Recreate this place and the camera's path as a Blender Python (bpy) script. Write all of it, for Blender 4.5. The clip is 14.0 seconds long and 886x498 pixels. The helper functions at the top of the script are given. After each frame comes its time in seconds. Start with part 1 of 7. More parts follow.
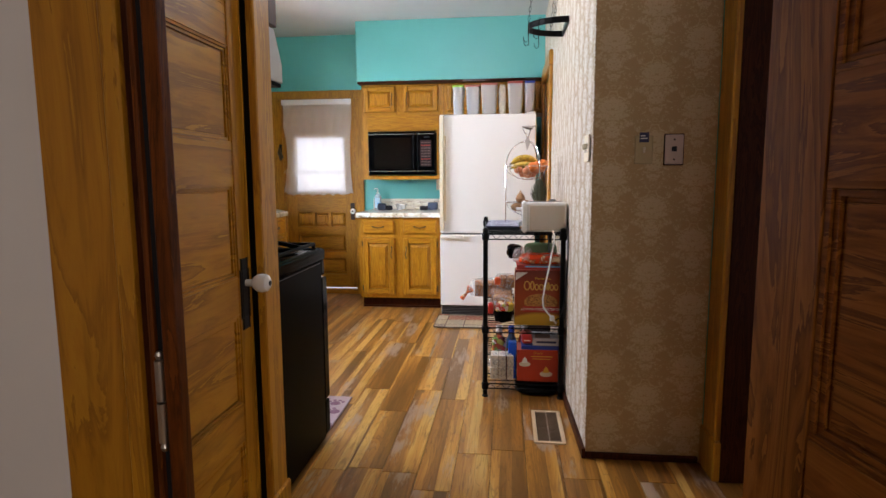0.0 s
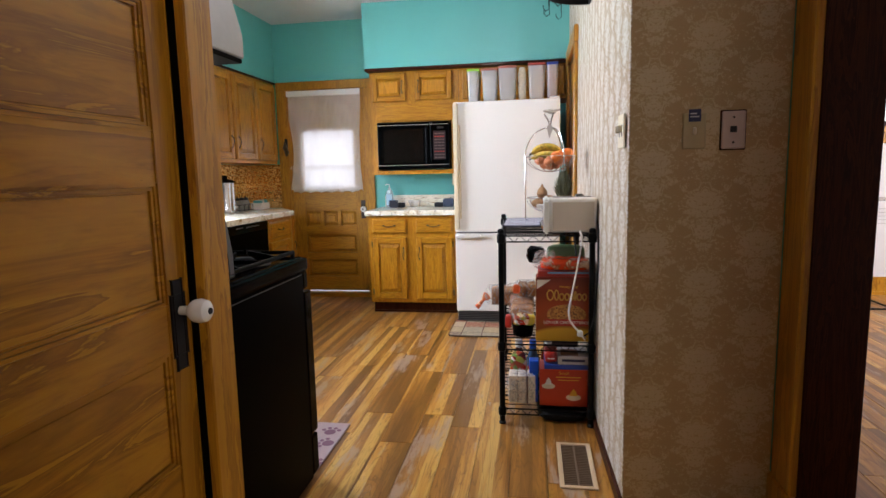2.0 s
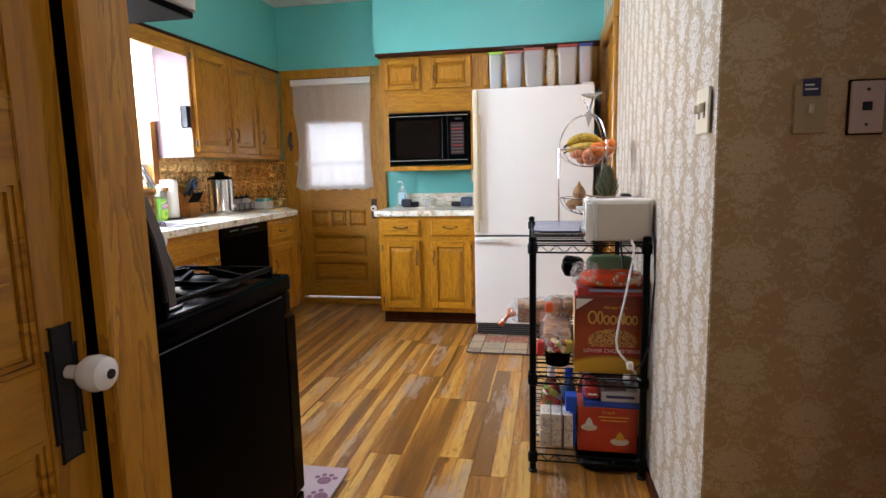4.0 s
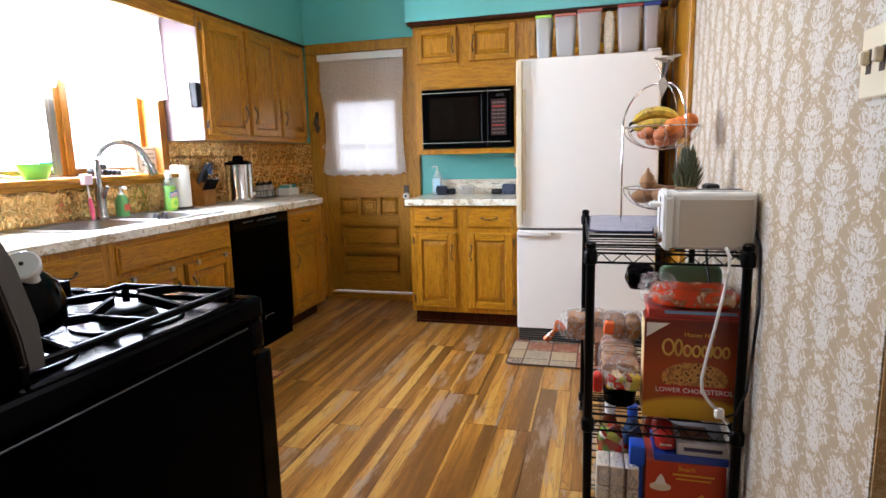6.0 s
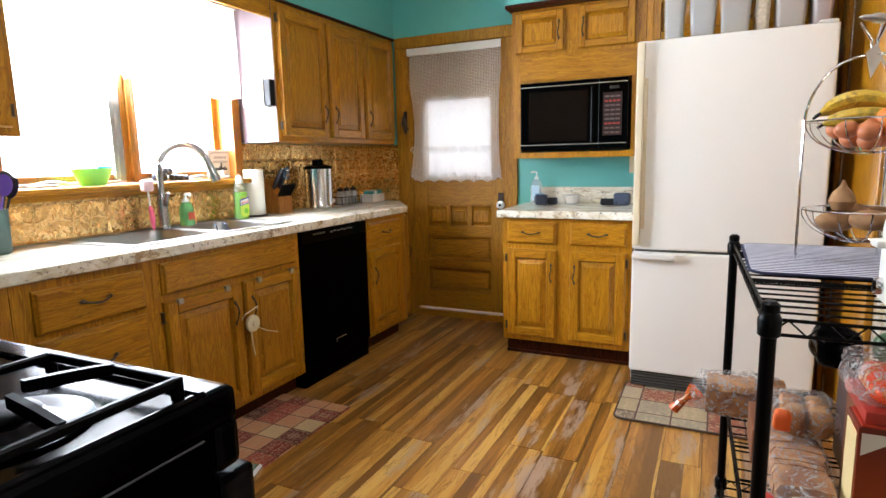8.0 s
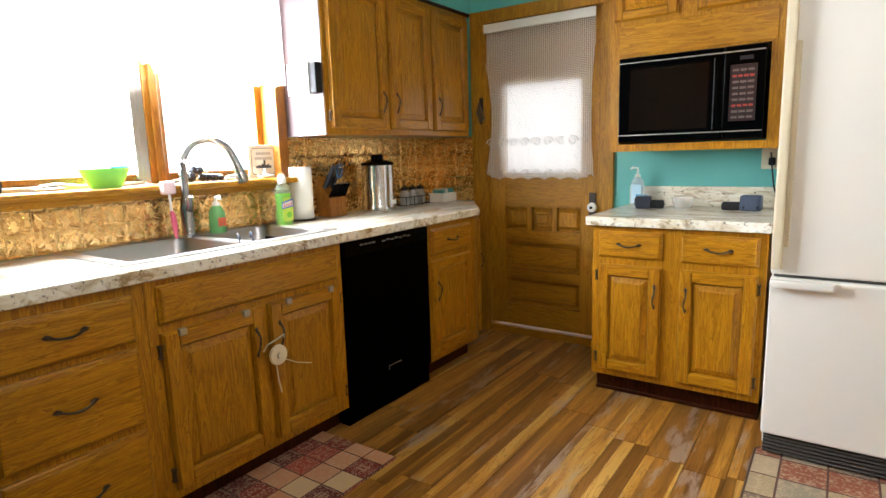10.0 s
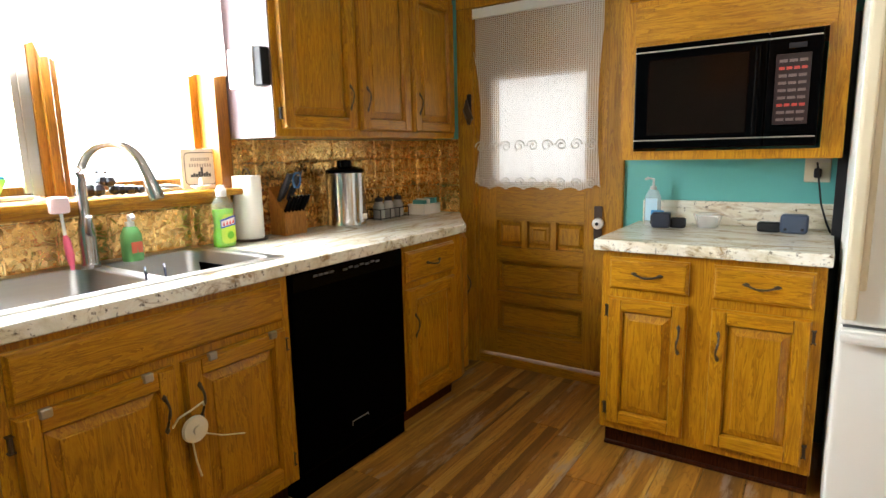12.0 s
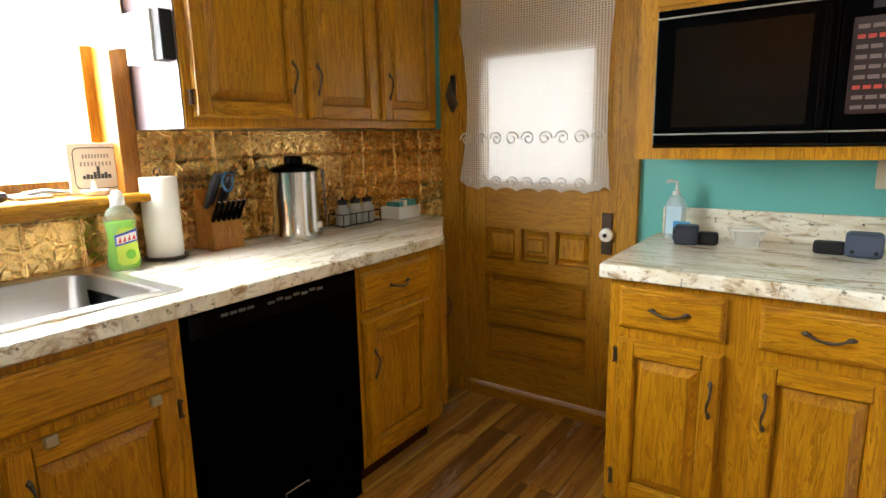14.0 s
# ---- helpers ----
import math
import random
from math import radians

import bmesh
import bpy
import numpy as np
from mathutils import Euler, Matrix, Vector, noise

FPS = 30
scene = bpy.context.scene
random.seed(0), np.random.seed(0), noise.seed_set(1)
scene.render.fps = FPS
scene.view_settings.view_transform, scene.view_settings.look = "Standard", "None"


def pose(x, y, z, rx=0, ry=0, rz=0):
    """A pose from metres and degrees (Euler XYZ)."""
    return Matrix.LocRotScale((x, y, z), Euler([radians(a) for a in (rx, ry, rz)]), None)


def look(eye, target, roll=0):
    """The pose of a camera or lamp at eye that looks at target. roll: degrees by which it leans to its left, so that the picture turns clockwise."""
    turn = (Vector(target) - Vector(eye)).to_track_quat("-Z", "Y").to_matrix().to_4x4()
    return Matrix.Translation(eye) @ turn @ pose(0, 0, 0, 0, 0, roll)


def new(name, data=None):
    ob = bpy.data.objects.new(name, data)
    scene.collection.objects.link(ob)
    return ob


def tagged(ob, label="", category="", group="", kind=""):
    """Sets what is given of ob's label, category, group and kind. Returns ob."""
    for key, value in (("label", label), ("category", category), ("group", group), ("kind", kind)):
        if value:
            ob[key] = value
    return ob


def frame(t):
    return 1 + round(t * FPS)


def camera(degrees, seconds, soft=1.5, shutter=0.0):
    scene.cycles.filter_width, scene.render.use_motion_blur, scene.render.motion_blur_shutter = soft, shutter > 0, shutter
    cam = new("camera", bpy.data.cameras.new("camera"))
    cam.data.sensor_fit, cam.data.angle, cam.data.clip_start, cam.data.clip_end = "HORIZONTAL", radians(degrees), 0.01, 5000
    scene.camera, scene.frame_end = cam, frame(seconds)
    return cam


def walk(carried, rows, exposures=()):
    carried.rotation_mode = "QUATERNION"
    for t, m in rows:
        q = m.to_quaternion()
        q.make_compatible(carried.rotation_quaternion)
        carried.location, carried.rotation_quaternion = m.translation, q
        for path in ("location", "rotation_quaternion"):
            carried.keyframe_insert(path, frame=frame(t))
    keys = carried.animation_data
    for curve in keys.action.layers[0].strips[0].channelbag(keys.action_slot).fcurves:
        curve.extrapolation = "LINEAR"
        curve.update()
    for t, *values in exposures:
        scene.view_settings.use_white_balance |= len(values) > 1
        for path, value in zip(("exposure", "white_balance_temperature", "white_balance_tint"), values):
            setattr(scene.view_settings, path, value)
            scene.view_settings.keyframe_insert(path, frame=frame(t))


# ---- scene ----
cam = camera(75.6, 14.0)
PATH = [
    (0, (-0.002, 0.407, 1.227), (-0.224, 2.38, 0.984), -0.3),
    (0.5, (0.0, 0.524, 1.231), (-0.241, 2.493, 0.975), -0.7),
    (1, (0.018, 0.641, 1.234), (-0.251, 2.605, 0.97), -1.1),
    (1.5, (0.039, 0.747, 1.23), (-0.261, 2.707, 0.967), -1.5),
    (2, (0.032, 0.853, 1.222), (-0.28, 2.812, 0.961), -1.3),
    (2.5, (0.021, 0.956, 1.215), (-0.307, 2.912, 0.959), -1.4),
    (3, (0.003, 1.082, 1.218), (-0.342, 3.035, 0.958), -1.3),
    (5.5, (-0.109, 1.702, 1.207), (-0.565, 3.625, 0.902), -1.4),
    (6, (-0.103, 1.829, 1.219), (-0.621, 3.733, 0.895), -1.4),
    (6.5, (-0.114, 1.956, 1.214), (-0.703, 3.84, 0.894), -1.4),
    (7, (-0.136, 2.087, 1.221), (-0.808, 3.943, 0.902), -1.3),
    (7.5, (-0.167, 2.23, 1.22), (-0.932, 4.052, 0.91), -1.2),
    (8, (-0.222, 2.364, 1.228), (-1.07, 4.148, 0.92), -1.3),
    (8.5, (-0.28, 2.491, 1.228), (-1.208, 4.236, 0.924), -1.2),
    (8.7, (-0.3, 2.55, 1.234), (-1.266, 4.274, 0.929), -1.4),
    (11, (-0.5, 3.186, 1.25), (-1.653, 4.776, 0.91), -1.5),
    (11.5, (-0.578, 3.286, 1.265), (-1.712, 4.904, 0.925), -1.4),
    (12, (-0.652, 3.42, 1.278), (-1.75, 5.053, 0.944), -1.3),
    (12.5, (-0.713, 3.531, 1.285), (-1.792, 5.194, 0.949), -1.2),
    (13, (-0.752, 3.683, 1.29), (-1.831, 5.331, 0.95), -1.1),
    (13.5, (-0.785, 3.838, 1.293), (-1.892, 5.466, 0.94), -1.0),
    (14, (-0.822, 3.965, 1.305), (-1.949, 5.57, 0.927), -1.1),
]
EXPOSURES = [(0, 0.05, 5750, 16), (3, 0.0, 5700, 14), (5.5, 0.05, 5650, 15), (8.5, 0.05, 6000, 11), (11, 0.0, 6200, 8), (14, -0.08, 6450, 7)]
walk(cam, [(t, look(eye, target, roll)) for t, eye, target, roll in PATH], EXPOSURES)

# world, sun and large lights
world = bpy.data.worlds.new("sky")
scene.world = world
world.use_nodes = True
sky = world.node_tree.nodes.new("ShaderNodeTexSky")
sky.sky_type, sky.sun_disc = "NISHITA", False
sky.sun_elevation, sky.sun_rotation = radians(38), radians(200)
world.node_tree.links.new(sky.outputs[0], world.node_tree.nodes["Background"].inputs[0])
world.node_tree.nodes["Background"].inputs[1].default_value = 0.12


def area(name, eye, target, sx, sy, watts, colour):
    data = bpy.data.lights.new(name, "AREA")
    data.shape, data.size, data.size_y, data.energy, data.color = "RECTANGLE", sx, sy, watts, colour
    ob = new(name, data)
    ob.matrix_world = look(eye, target)
    return ob


sun_data = bpy.data.lights.new("sun", "SUN")
sun_data.energy, sun_data.angle, sun_data.color = 2.0, radians(0.5), (1, 0.95, 0.88)
sun = new("sun", sun_data)
sun.matrix_world = look((8, -12, 12), (0, 0, 0))
area("window_daylight", (-2.955, 4.28, 1.62), (0, 4.4, 0.8), 1.28, 0.9, 190, (0.93, 0.96, 1.0))
area("door_daylight", (-1.97, 6.43, 1.385), (-1.9, 4, 1.1), 0.5, 0.5, 0.8, (1.0, 0.97, 0.93))
# added fill lamp hanging inside the side room, aimed at its far wall
area("side_room_fill", (3.9, 4.2, 1.9), (3.0, 6.6, 0.6), 1.6, 1.4, 78, (1.0, 0.93, 0.88))
# added warm fill lamp in the unseen rear room, no window there
area("rear_room_fill", (0.8, -1.5, 1.7), (-1.1, 1.3, 1.0), 1.0, 1.2, 22, (1.0, 0.86, 0.68))
# added fill lamp shining through the side doorway; its window is only assumed
area("side_doorway_fill", (4.7, 2.3, 1.7), (-0.8, 1.75, 1.0), 1.3, 1.4, 17, (1.0, 0.95, 0.86))


lamp_data = bpy.data.lights.new("ceiling_lamp_light", "POINT")
lamp_data.energy, lamp_data.shadow_soft_size, lamp_data.color = 31, 0.14, (1.0, 0.97, 0.92)
lamp = new("ceiling_lamp_light", lamp_data)
lamp.location = (-0.45, 3.60, 2.50)


# materials
def srgb(r, g, b):
    return tuple(((c / 255 + 0.055) / 1.055) ** 2.4 if c > 10 else c / 3295 for c in (r, g, b)) + (1,)


class Mat:
    """A small node builder round one principled shader."""

    def __init__(self, name, colour=(0.5, 0.5, 0.5, 1), rough=0.5, metal=0.0, **more):
        self.m = bpy.data.materials.new(name)
        self.m.use_nodes = True
        self.t = self.m.node_tree
        self.b = self.t.nodes["Principled BSDF"]
        self.set("Base Color", colour)
        self.set("Roughness", rough)
        self.set("Metallic", metal)
        for k, v in more.items():
            self.set(k.replace("_", " "), v)
        self.vec = None

    def set(self, key, v):
        if isinstance(v, bpy.types.NodeSocket):
            self.t.links.new(v, self.b.inputs[key])
        else:
            self.b.inputs[key].default_value = v

    def node(self, kind, out=0, **ins):
        n = self.t.nodes.new(kind)
        props = ins.pop("props", {})
        if "operation" in props:
            n.operation = props["operation"]
        if "noise_dimensions" in props:
            n.noise_dimensions = props["noise_dimensions"]
        if "feature" in props:
            n.feature = props["feature"]
        if "wave_type" in props:
            n.wave_type = props["wave_type"]
        if "bands_direction" in props:
            n.bands_direction = props["bands_direction"]
        for k, v in ins.items():
            key = int(k[1:]) if k[0] == "i" and k[1:].isdigit() else k.replace("_", " ")
            if isinstance(v, bpy.types.NodeSocket):
                self.t.links.new(v, n.inputs[key])
            else:
                n.inputs[key].default_value = v
        return n.outputs[out]

    def coord(self, sx=1, sy=1, sz=1, rand=0.0):
        c = self.t.nodes.new("ShaderNodeTexCoord").outputs["Object"]
        if rand:
            r = self.t.nodes.new("ShaderNodeObjectInfo").outputs["Random"]
            r = self.math("MULTIPLY", r, rand)
            c = self.node("ShaderNodeVectorMath", i0=c, i1=self.node("ShaderNodeCombineXYZ", i0=r, i1=r, i2=r), props={"operation": "ADD"})
        return self.node("ShaderNodeVectorMath", i0=c, i1=(sx, sy, sz), props={"operation": "MULTIPLY"})

    def math(self, op, a, b=0.0, c=0.0):
        return self.node("ShaderNodeMath", i0=a, i1=b, i2=c, props={"operation": op})

    def noise(self, vec, scale=5.0, detail=4.0, rough=0.55, distortion=0.0):
        return self.node("ShaderNodeTexNoise", Vector=vec, Scale=scale, Detail=detail, Roughness=rough, Distortion=distortion)

    def ramp(self, fac, stops):
        n = self.t.nodes.new("ShaderNodeValToRGB")
        e = n.color_ramp.elements
        e[0].position, e[0].color = stops[0]
        e[1].position, e[1].color = stops[-1]
        for p, c in stops[1:-1]:
            x = e.new(p)
            x.color = c
        self.t.links.new(fac, n.inputs[0])
        return n.outputs[0]

    def mix(self, fac, a, b):
        n = self.t.nodes.new("ShaderNodeMix")
        n.data_type = "RGBA"
        for k, v in ((0, fac), (6, a), (7, b)):
            if isinstance(v, bpy.types.NodeSocket):
                self.t.links.new(v, n.inputs[k])
            else:
                n.inputs[k].default_value = v
        return n.outputs[2]

    def bump(self, h, strength=0.2, dist=0.002):
        self.set("Normal", self.node("ShaderNodeBump", Height=h, Strength=strength, Distance=dist))
        return self


def wood(name, dark, mid, light, grain=(14, 14, 1.2), rough=0.35, rand=9.0, coat=0.06, streak=0.5, bands=7.0, soft=0.0, spec=0.4):
    m = Mat(name, rough=rough)
    v = m.coord(*grain, rand=rand)
    warp = m.noise(v, 0.7, 3, 0.5)
    vv = m.node("ShaderNodeVectorMath", i0=v, i1=m.node("ShaderNodeVectorMath", i0=warp, i1=(2.2, 2.2, 0.4), props={"operation": "MULTIPLY"}), props={"operation": "ADD"})
    rings = m.node("ShaderNodeTexNoise", Vector=vv, Scale=1.5, Detail=6, Roughness=0.65, Distortion=1.1)
    saw = m.math("FRACT", m.math("MULTIPLY", rings, bands))
    col = m.ramp(saw, [(0.0, light), (0.55, mid), (0.92, dark), (1.0, light)])
    col = m.mix(soft, col, mid)
    pores = m.noise(m.coord(grain[0] * 7, grain[1] * 7, grain[2] * 5, rand=rand), 1.4, 3, 0.6)
    col = m.mix(m.ramp(pores, [(0.52, (0, 0, 0, 1)), (0.68, (0.45, 0.45, 0.45, 1))]), col, dark)
    fine = m.noise(m.coord(grain[0] * 12, grain[1] * 12, grain[2] * 4, rand=rand), 1.0, 2)
    col = m.mix(m.math("MULTIPLY", fine, streak), col, mid)
    big = m.noise(m.coord(1, 1, 1, rand=rand), 1.3, 2)
    col = m.mix(m.ramp(big, [(0.35, (0, 0, 0, 1)), (0.75, (0.35, 0.35, 0.35, 1))]), col, dark)
    m.set("Base Color", col)
    m.set("Roughness", m.math("MULTIPLY_ADD", fine, 0.2, rough - 0.08))
    m.set("Coat Weight", coat)
    m.set("Specular IOR Level", spec)
    m.bump(m.math("ADD", m.math("MULTIPLY", saw, 1 - soft), fine), 0.10, 0.0006)
    return m.m


OAK = wood("oak", srgb(122, 76, 6), srgb(172, 115, 8), srgb(198, 144, 20), (16, 16, 1.3), 0.34)
OAK_H = wood("oak_flat", srgb(122, 76, 6), srgb(172, 115, 8), srgb(198, 144, 20), (16, 1.3, 16), 0.34)
OAK_X = wood("oak_cross", srgb(122, 76, 6), srgb(172, 115, 8), srgb(198, 144, 20), (1.3, 16, 16), 0.34)
PINE = wood("pine", srgb(120, 74, 5), srgb(180, 123, 14), srgb(200, 146, 26), (5, 5, 0.5), 0.36, bands=6.0, soft=0.25)
PINE_H = wood("pine_rail", srgb(120, 74, 5), srgb(180, 123, 14), srgb(200, 146, 26), (5, 0.5, 5), 0.36, bands=6.0, soft=0.25)
# same oak, darkened: shade of the backlit window posts is in the colour
OAK_SHADED = wood("oak_shaded", srgb(104, 60, 3), srgb(142, 88, 6), srgb(160, 104, 14), (16, 16, 1.3), 0.4)
SIDEPINE = wood("worn_reddish_pine", srgb(84, 44, 8), srgb(134, 80, 20), srgb(164, 106, 36), (10, 10, 0.8), 0.6, coat=0.0, spec=0.1)
SIDEPINE_X = wood("worn_reddish_pine_rail", srgb(84, 44, 8), srgb(134, 78, 20), srgb(164, 106, 36), (0.8, 10, 10), 0.6, coat=0.0, spec=0.1)
DARKPINE = wood("dark_pine", srgb(54, 24, 2), srgb(96, 48, 5), srgb(116, 62, 8), (12, 12, 1.0), 0.45, spec=0.15)
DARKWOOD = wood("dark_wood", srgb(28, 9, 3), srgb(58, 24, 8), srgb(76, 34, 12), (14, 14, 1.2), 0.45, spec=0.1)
DOORWOOD = wood("far_door_wood", srgb(122, 80, 4), srgb(176, 122, 9), srgb(194, 142, 18), (14, 14, 1.2), 0.5, coat=0.03)
DOORWOOD_X = wood("far_door_rail_wood", srgb(122, 80, 4), srgb(176, 122, 9), srgb(194, 142, 18), (1.2, 14, 14), 0.5, coat=0.03)


def paint(name, colour, rough=0.5, amount=0.05, bump=0.1):
    m = Mat(name, rough=rough)
    n = m.noise(m.coord(), 2.0, 4)
    dark = tuple(c * (1 - amount * 2.5) for c in colour[:3]) + (1,)
    m.set("Base Color", m.mix(n, dark, tuple(min(1, c * (1 + amount)) for c in colour[:3]) + (1,)))
    fine = m.noise(m.coord(), 220.0, 3)
    m.set("Roughness", m.math("MULTIPLY_ADD", n, 0.12, rough - 0.06))
    m.bump(fine, bump, 0.001)
    return m.m


TEAL = paint("turquoise_paint", srgb(108, 188, 180), 0.42)
WHITE_WALL = paint("white_wall_paint", srgb(226, 222, 218), 0.6)
CEIL = paint("ceiling_paint", srgb(214, 212, 210), 0.7)
BLUE = paint("blue_paint", srgb(62, 84, 150), 0.6)
FRIDGE = paint("fridge_enamel", srgb(243, 241, 234), 0.38, 0.02, 0.35)
PLASTIC_W = paint("white_plastic", srgb(232, 230, 224), 0.35, 0.03, 0.03)
CREAM = paint("cream_plastic", srgb(226, 214, 184), 0.4, 0.04, 0.03)
LAMINATE_W = paint("pale_cabinet_side", srgb(104, 86, 88), 0.45, 0.05)
def black(name, colour, rough, spec):
    m = Mat(name, colour, rough)
    m.set("Specular IOR Level", spec)
    m.set("Roughness", m.math("MULTIPLY_ADD", m.noise(m.coord(), 3.0, 3), 0.08, rough - 0.04))
    return m.m


BLACK = black("black_enamel", (0.0004, 0.0004, 0.0005, 1), 0.3, 0.012)
BLACK_GLOSS = black("black_gloss", (0.001, 0.001, 0.0012, 1), 0.13, 0.045)
COOKTOP = black("cooktop_enamel", (0.0006, 0.0006, 0.0008, 1), 0.16, 0.03)
BLACK_WIRE = black("black_wire", (0.001, 0.001, 0.0012, 1), 0.35, 0.12)
IRON = paint("cast_iron", (0.003, 0.003, 0.0035, 1), 0.5, 0.2, 0.3)
BRONZE = paint("bronze_hardware", (0.06, 0.035, 0.02, 1), 0.35, 0.3, 0.1)
PORCELAIN = paint("porcelain", srgb(235, 232, 225), 0.12, 0.02, 0.0)
# for rubber parts, and for black fillers that stand in for shade in gaps
RUBBER = black("dark_rubber_and_shade", (0.010, 0.010, 0.012, 1), 0.5, 0.3)


def metal(name, colour, rough, brushed=(1, 1, 60), amount=0.15):
    m = Mat(name, colour, rough, 1.0)
    n = m.noise(m.coord(*brushed), 8.0, 4)
    m.set("Roughness", m.math("MULTIPLY_ADD", n, amount, rough - amount / 2))
    m.set("Base Color", m.mix(n, tuple(c * 0.85 for c in colour[:3]) + (1,), colour))
    m.bump(n, 0.05, 0.0005)
    return m.m


STEEL = metal("brushed_steel", (0.62, 0.61, 0.59, 1), 0.2, (14, 14, 0.6), 0.06)
CHROME = metal("chrome", (0.7, 0.7, 0.72, 1), 0.1)
COPPER = metal("copper_tin", srgb(240, 200, 128), 0.27, (6, 6, 6), 0.2)
SINK_STEEL = metal("sink_steel", (0.56, 0.55, 0.54, 1), 0.3, (14, 0.8, 14), 0.08)
TAP_STEEL = metal("tap_steel", (0.46, 0.45, 0.44, 1), 0.26, (14, 14, 0.6), 0.06)
NICKEL = metal("nickel", (0.5, 0.47, 0.42, 1), 0.35)


def plain(name, colour, rough=0.5, **more):
    m = Mat(name, colour, rough, **more)
    n = m.noise(m.coord(), 30.0, 3)
    m.set("Base Color", m.mix(n, tuple(c * 0.86 for c in colour[:3]) + (1,), colour))
    return m.m


def glassy(name, colour=(1, 1, 1, 1), rough=0.03, alpha=0.25):
    m = Mat(name, colour, rough)
    m.set("Alpha", alpha)
    return m.m


def floor_material():
    """Wood-look plank: broad strips of honey and brown, cathedral grain, knots and grey-washed worn patches."""
    m = Mat("plank_floor", rough=0.3)
    r = m.t.nodes.new("ShaderNodeObjectInfo").outputs["Random"]
    wob = m.noise(m.coord(2.0, 1.4, 1.0, rand=17.0), 1.0, 3)
    sep = m.t.nodes.new("ShaderNodeSeparateXYZ")
    m.t.links.new(m.t.nodes.new("ShaderNodeTexCoord").outputs["Object"], sep.inputs[0])
    lane = m.math("FLOOR", m.math("ADD", m.math("MULTIPLY", sep.outputs[0], 19.8), m.math("MULTIPLY", wob, 0.5)))
    cell = m.node("ShaderNodeCombineXYZ", i0=m.math("MULTIPLY", lane, 7.31), i1=m.math("MULTIPLY", sep.outputs[1], 0.25), i2=m.math("MULTIPLY", r, 60.0))
    strip = m.noise(cell, 1.3, 0, 0.4)
    soft = m.noise(m.coord(16.0, 1.0, 1.0, rand=37.0), 1.5, 4, 0.6, 0.6)
    mixv = m.math("ADD", m.math("MULTIPLY", strip, 0.66), m.math("MULTIPLY", soft, 0.34))
    col = m.ramp(mixv, [(0.38, srgb(94, 58, 18)), (0.44, srgb(130, 84, 27)), (0.50, srgb(166, 112, 38)), (0.56, srgb(198, 142, 54)), (0.62, srgb(216, 172, 88))])
    tone = m.ramp(r, [(0.0, srgb(124, 82, 34)), (0.3, srgb(176, 124, 52)), (0.55, srgb(146, 98, 40)), (0.8, srgb(190, 140, 64)), (1.0, srgb(156, 112, 56))])
    col = m.mix(0.22, col, tone)
    rings = m.noise(m.coord(9.0, 0.9, 1.0, rand=23.0), 1.4, 3, 0.5, 1.4)
    saw = m.math("FRACT", m.math("MULTIPLY", rings, 9.0))
    col = m.mix(m.ramp(saw, [(0.70, (0, 0, 0, 1)), (0.95, (0.5, 0.5, 0.5, 1)), (1.0, (0, 0, 0, 1))]), col, srgb(96, 58, 22))
    wash = m.noise(m.coord(6.5, 1.3, 1.0, rand=91.0), 1.1, 6, 0.7)
    fleck = m.noise(m.coord(60.0, 7.0, 1.0, rand=11.0), 1.0, 3, 0.6)
    worn = m.math("MULTIPLY_ADD", fleck, 0.16, m.math("SUBTRACT", wash, 0.08))
    col = m.mix(m.ramp(worn, [(0.56, (0, 0, 0, 1)), (0.63, (0.8, 0.8, 0.8, 1))]), col, srgb(172, 148, 128))
    knot = m.node("ShaderNodeTexVoronoi", Vector=m.coord(7.0, 2.2, 1.0, rand=53.0), Scale=1.0)
    col = m.mix(m.ramp(knot, [(0.03, (0.75, 0.75, 0.75, 1)), (0.10, (0, 0, 0, 1))]), col, srgb(66, 38, 16))
    dark = m.noise(m.coord(20, 1.6, 1, rand=53.0), 1.6, 5, 0.65)
    col = m.mix(m.ramp(dark, [(0.60, (0, 0, 0, 1)), (0.70, (0.6, 0.6, 0.6, 1))]), col, srgb(78, 46, 18))
    grain = m.noise(m.coord(110, 4.0, 1, rand=37.0), 1.5, 3)
    col = m.mix(m.math("MULTIPLY", grain, 0.22), col, srgb(100, 66, 30))
    m.set("Base Color", col)
    m.set("Specular IOR Level", 0.35)
    m.set("Roughness", m.math("MULTIPLY_ADD", grain, 0.18, 0.24))
    m.bump(m.math("ADD", grain, m.math("MULTIPLY", fleck, 0.6)), 0.18, 0.0006)
    return m.m


FLOOR = floor_material()
FLOOR_GAP = plain("floor_joint", (0.03, 0.02, 0.012, 1), 0.7)


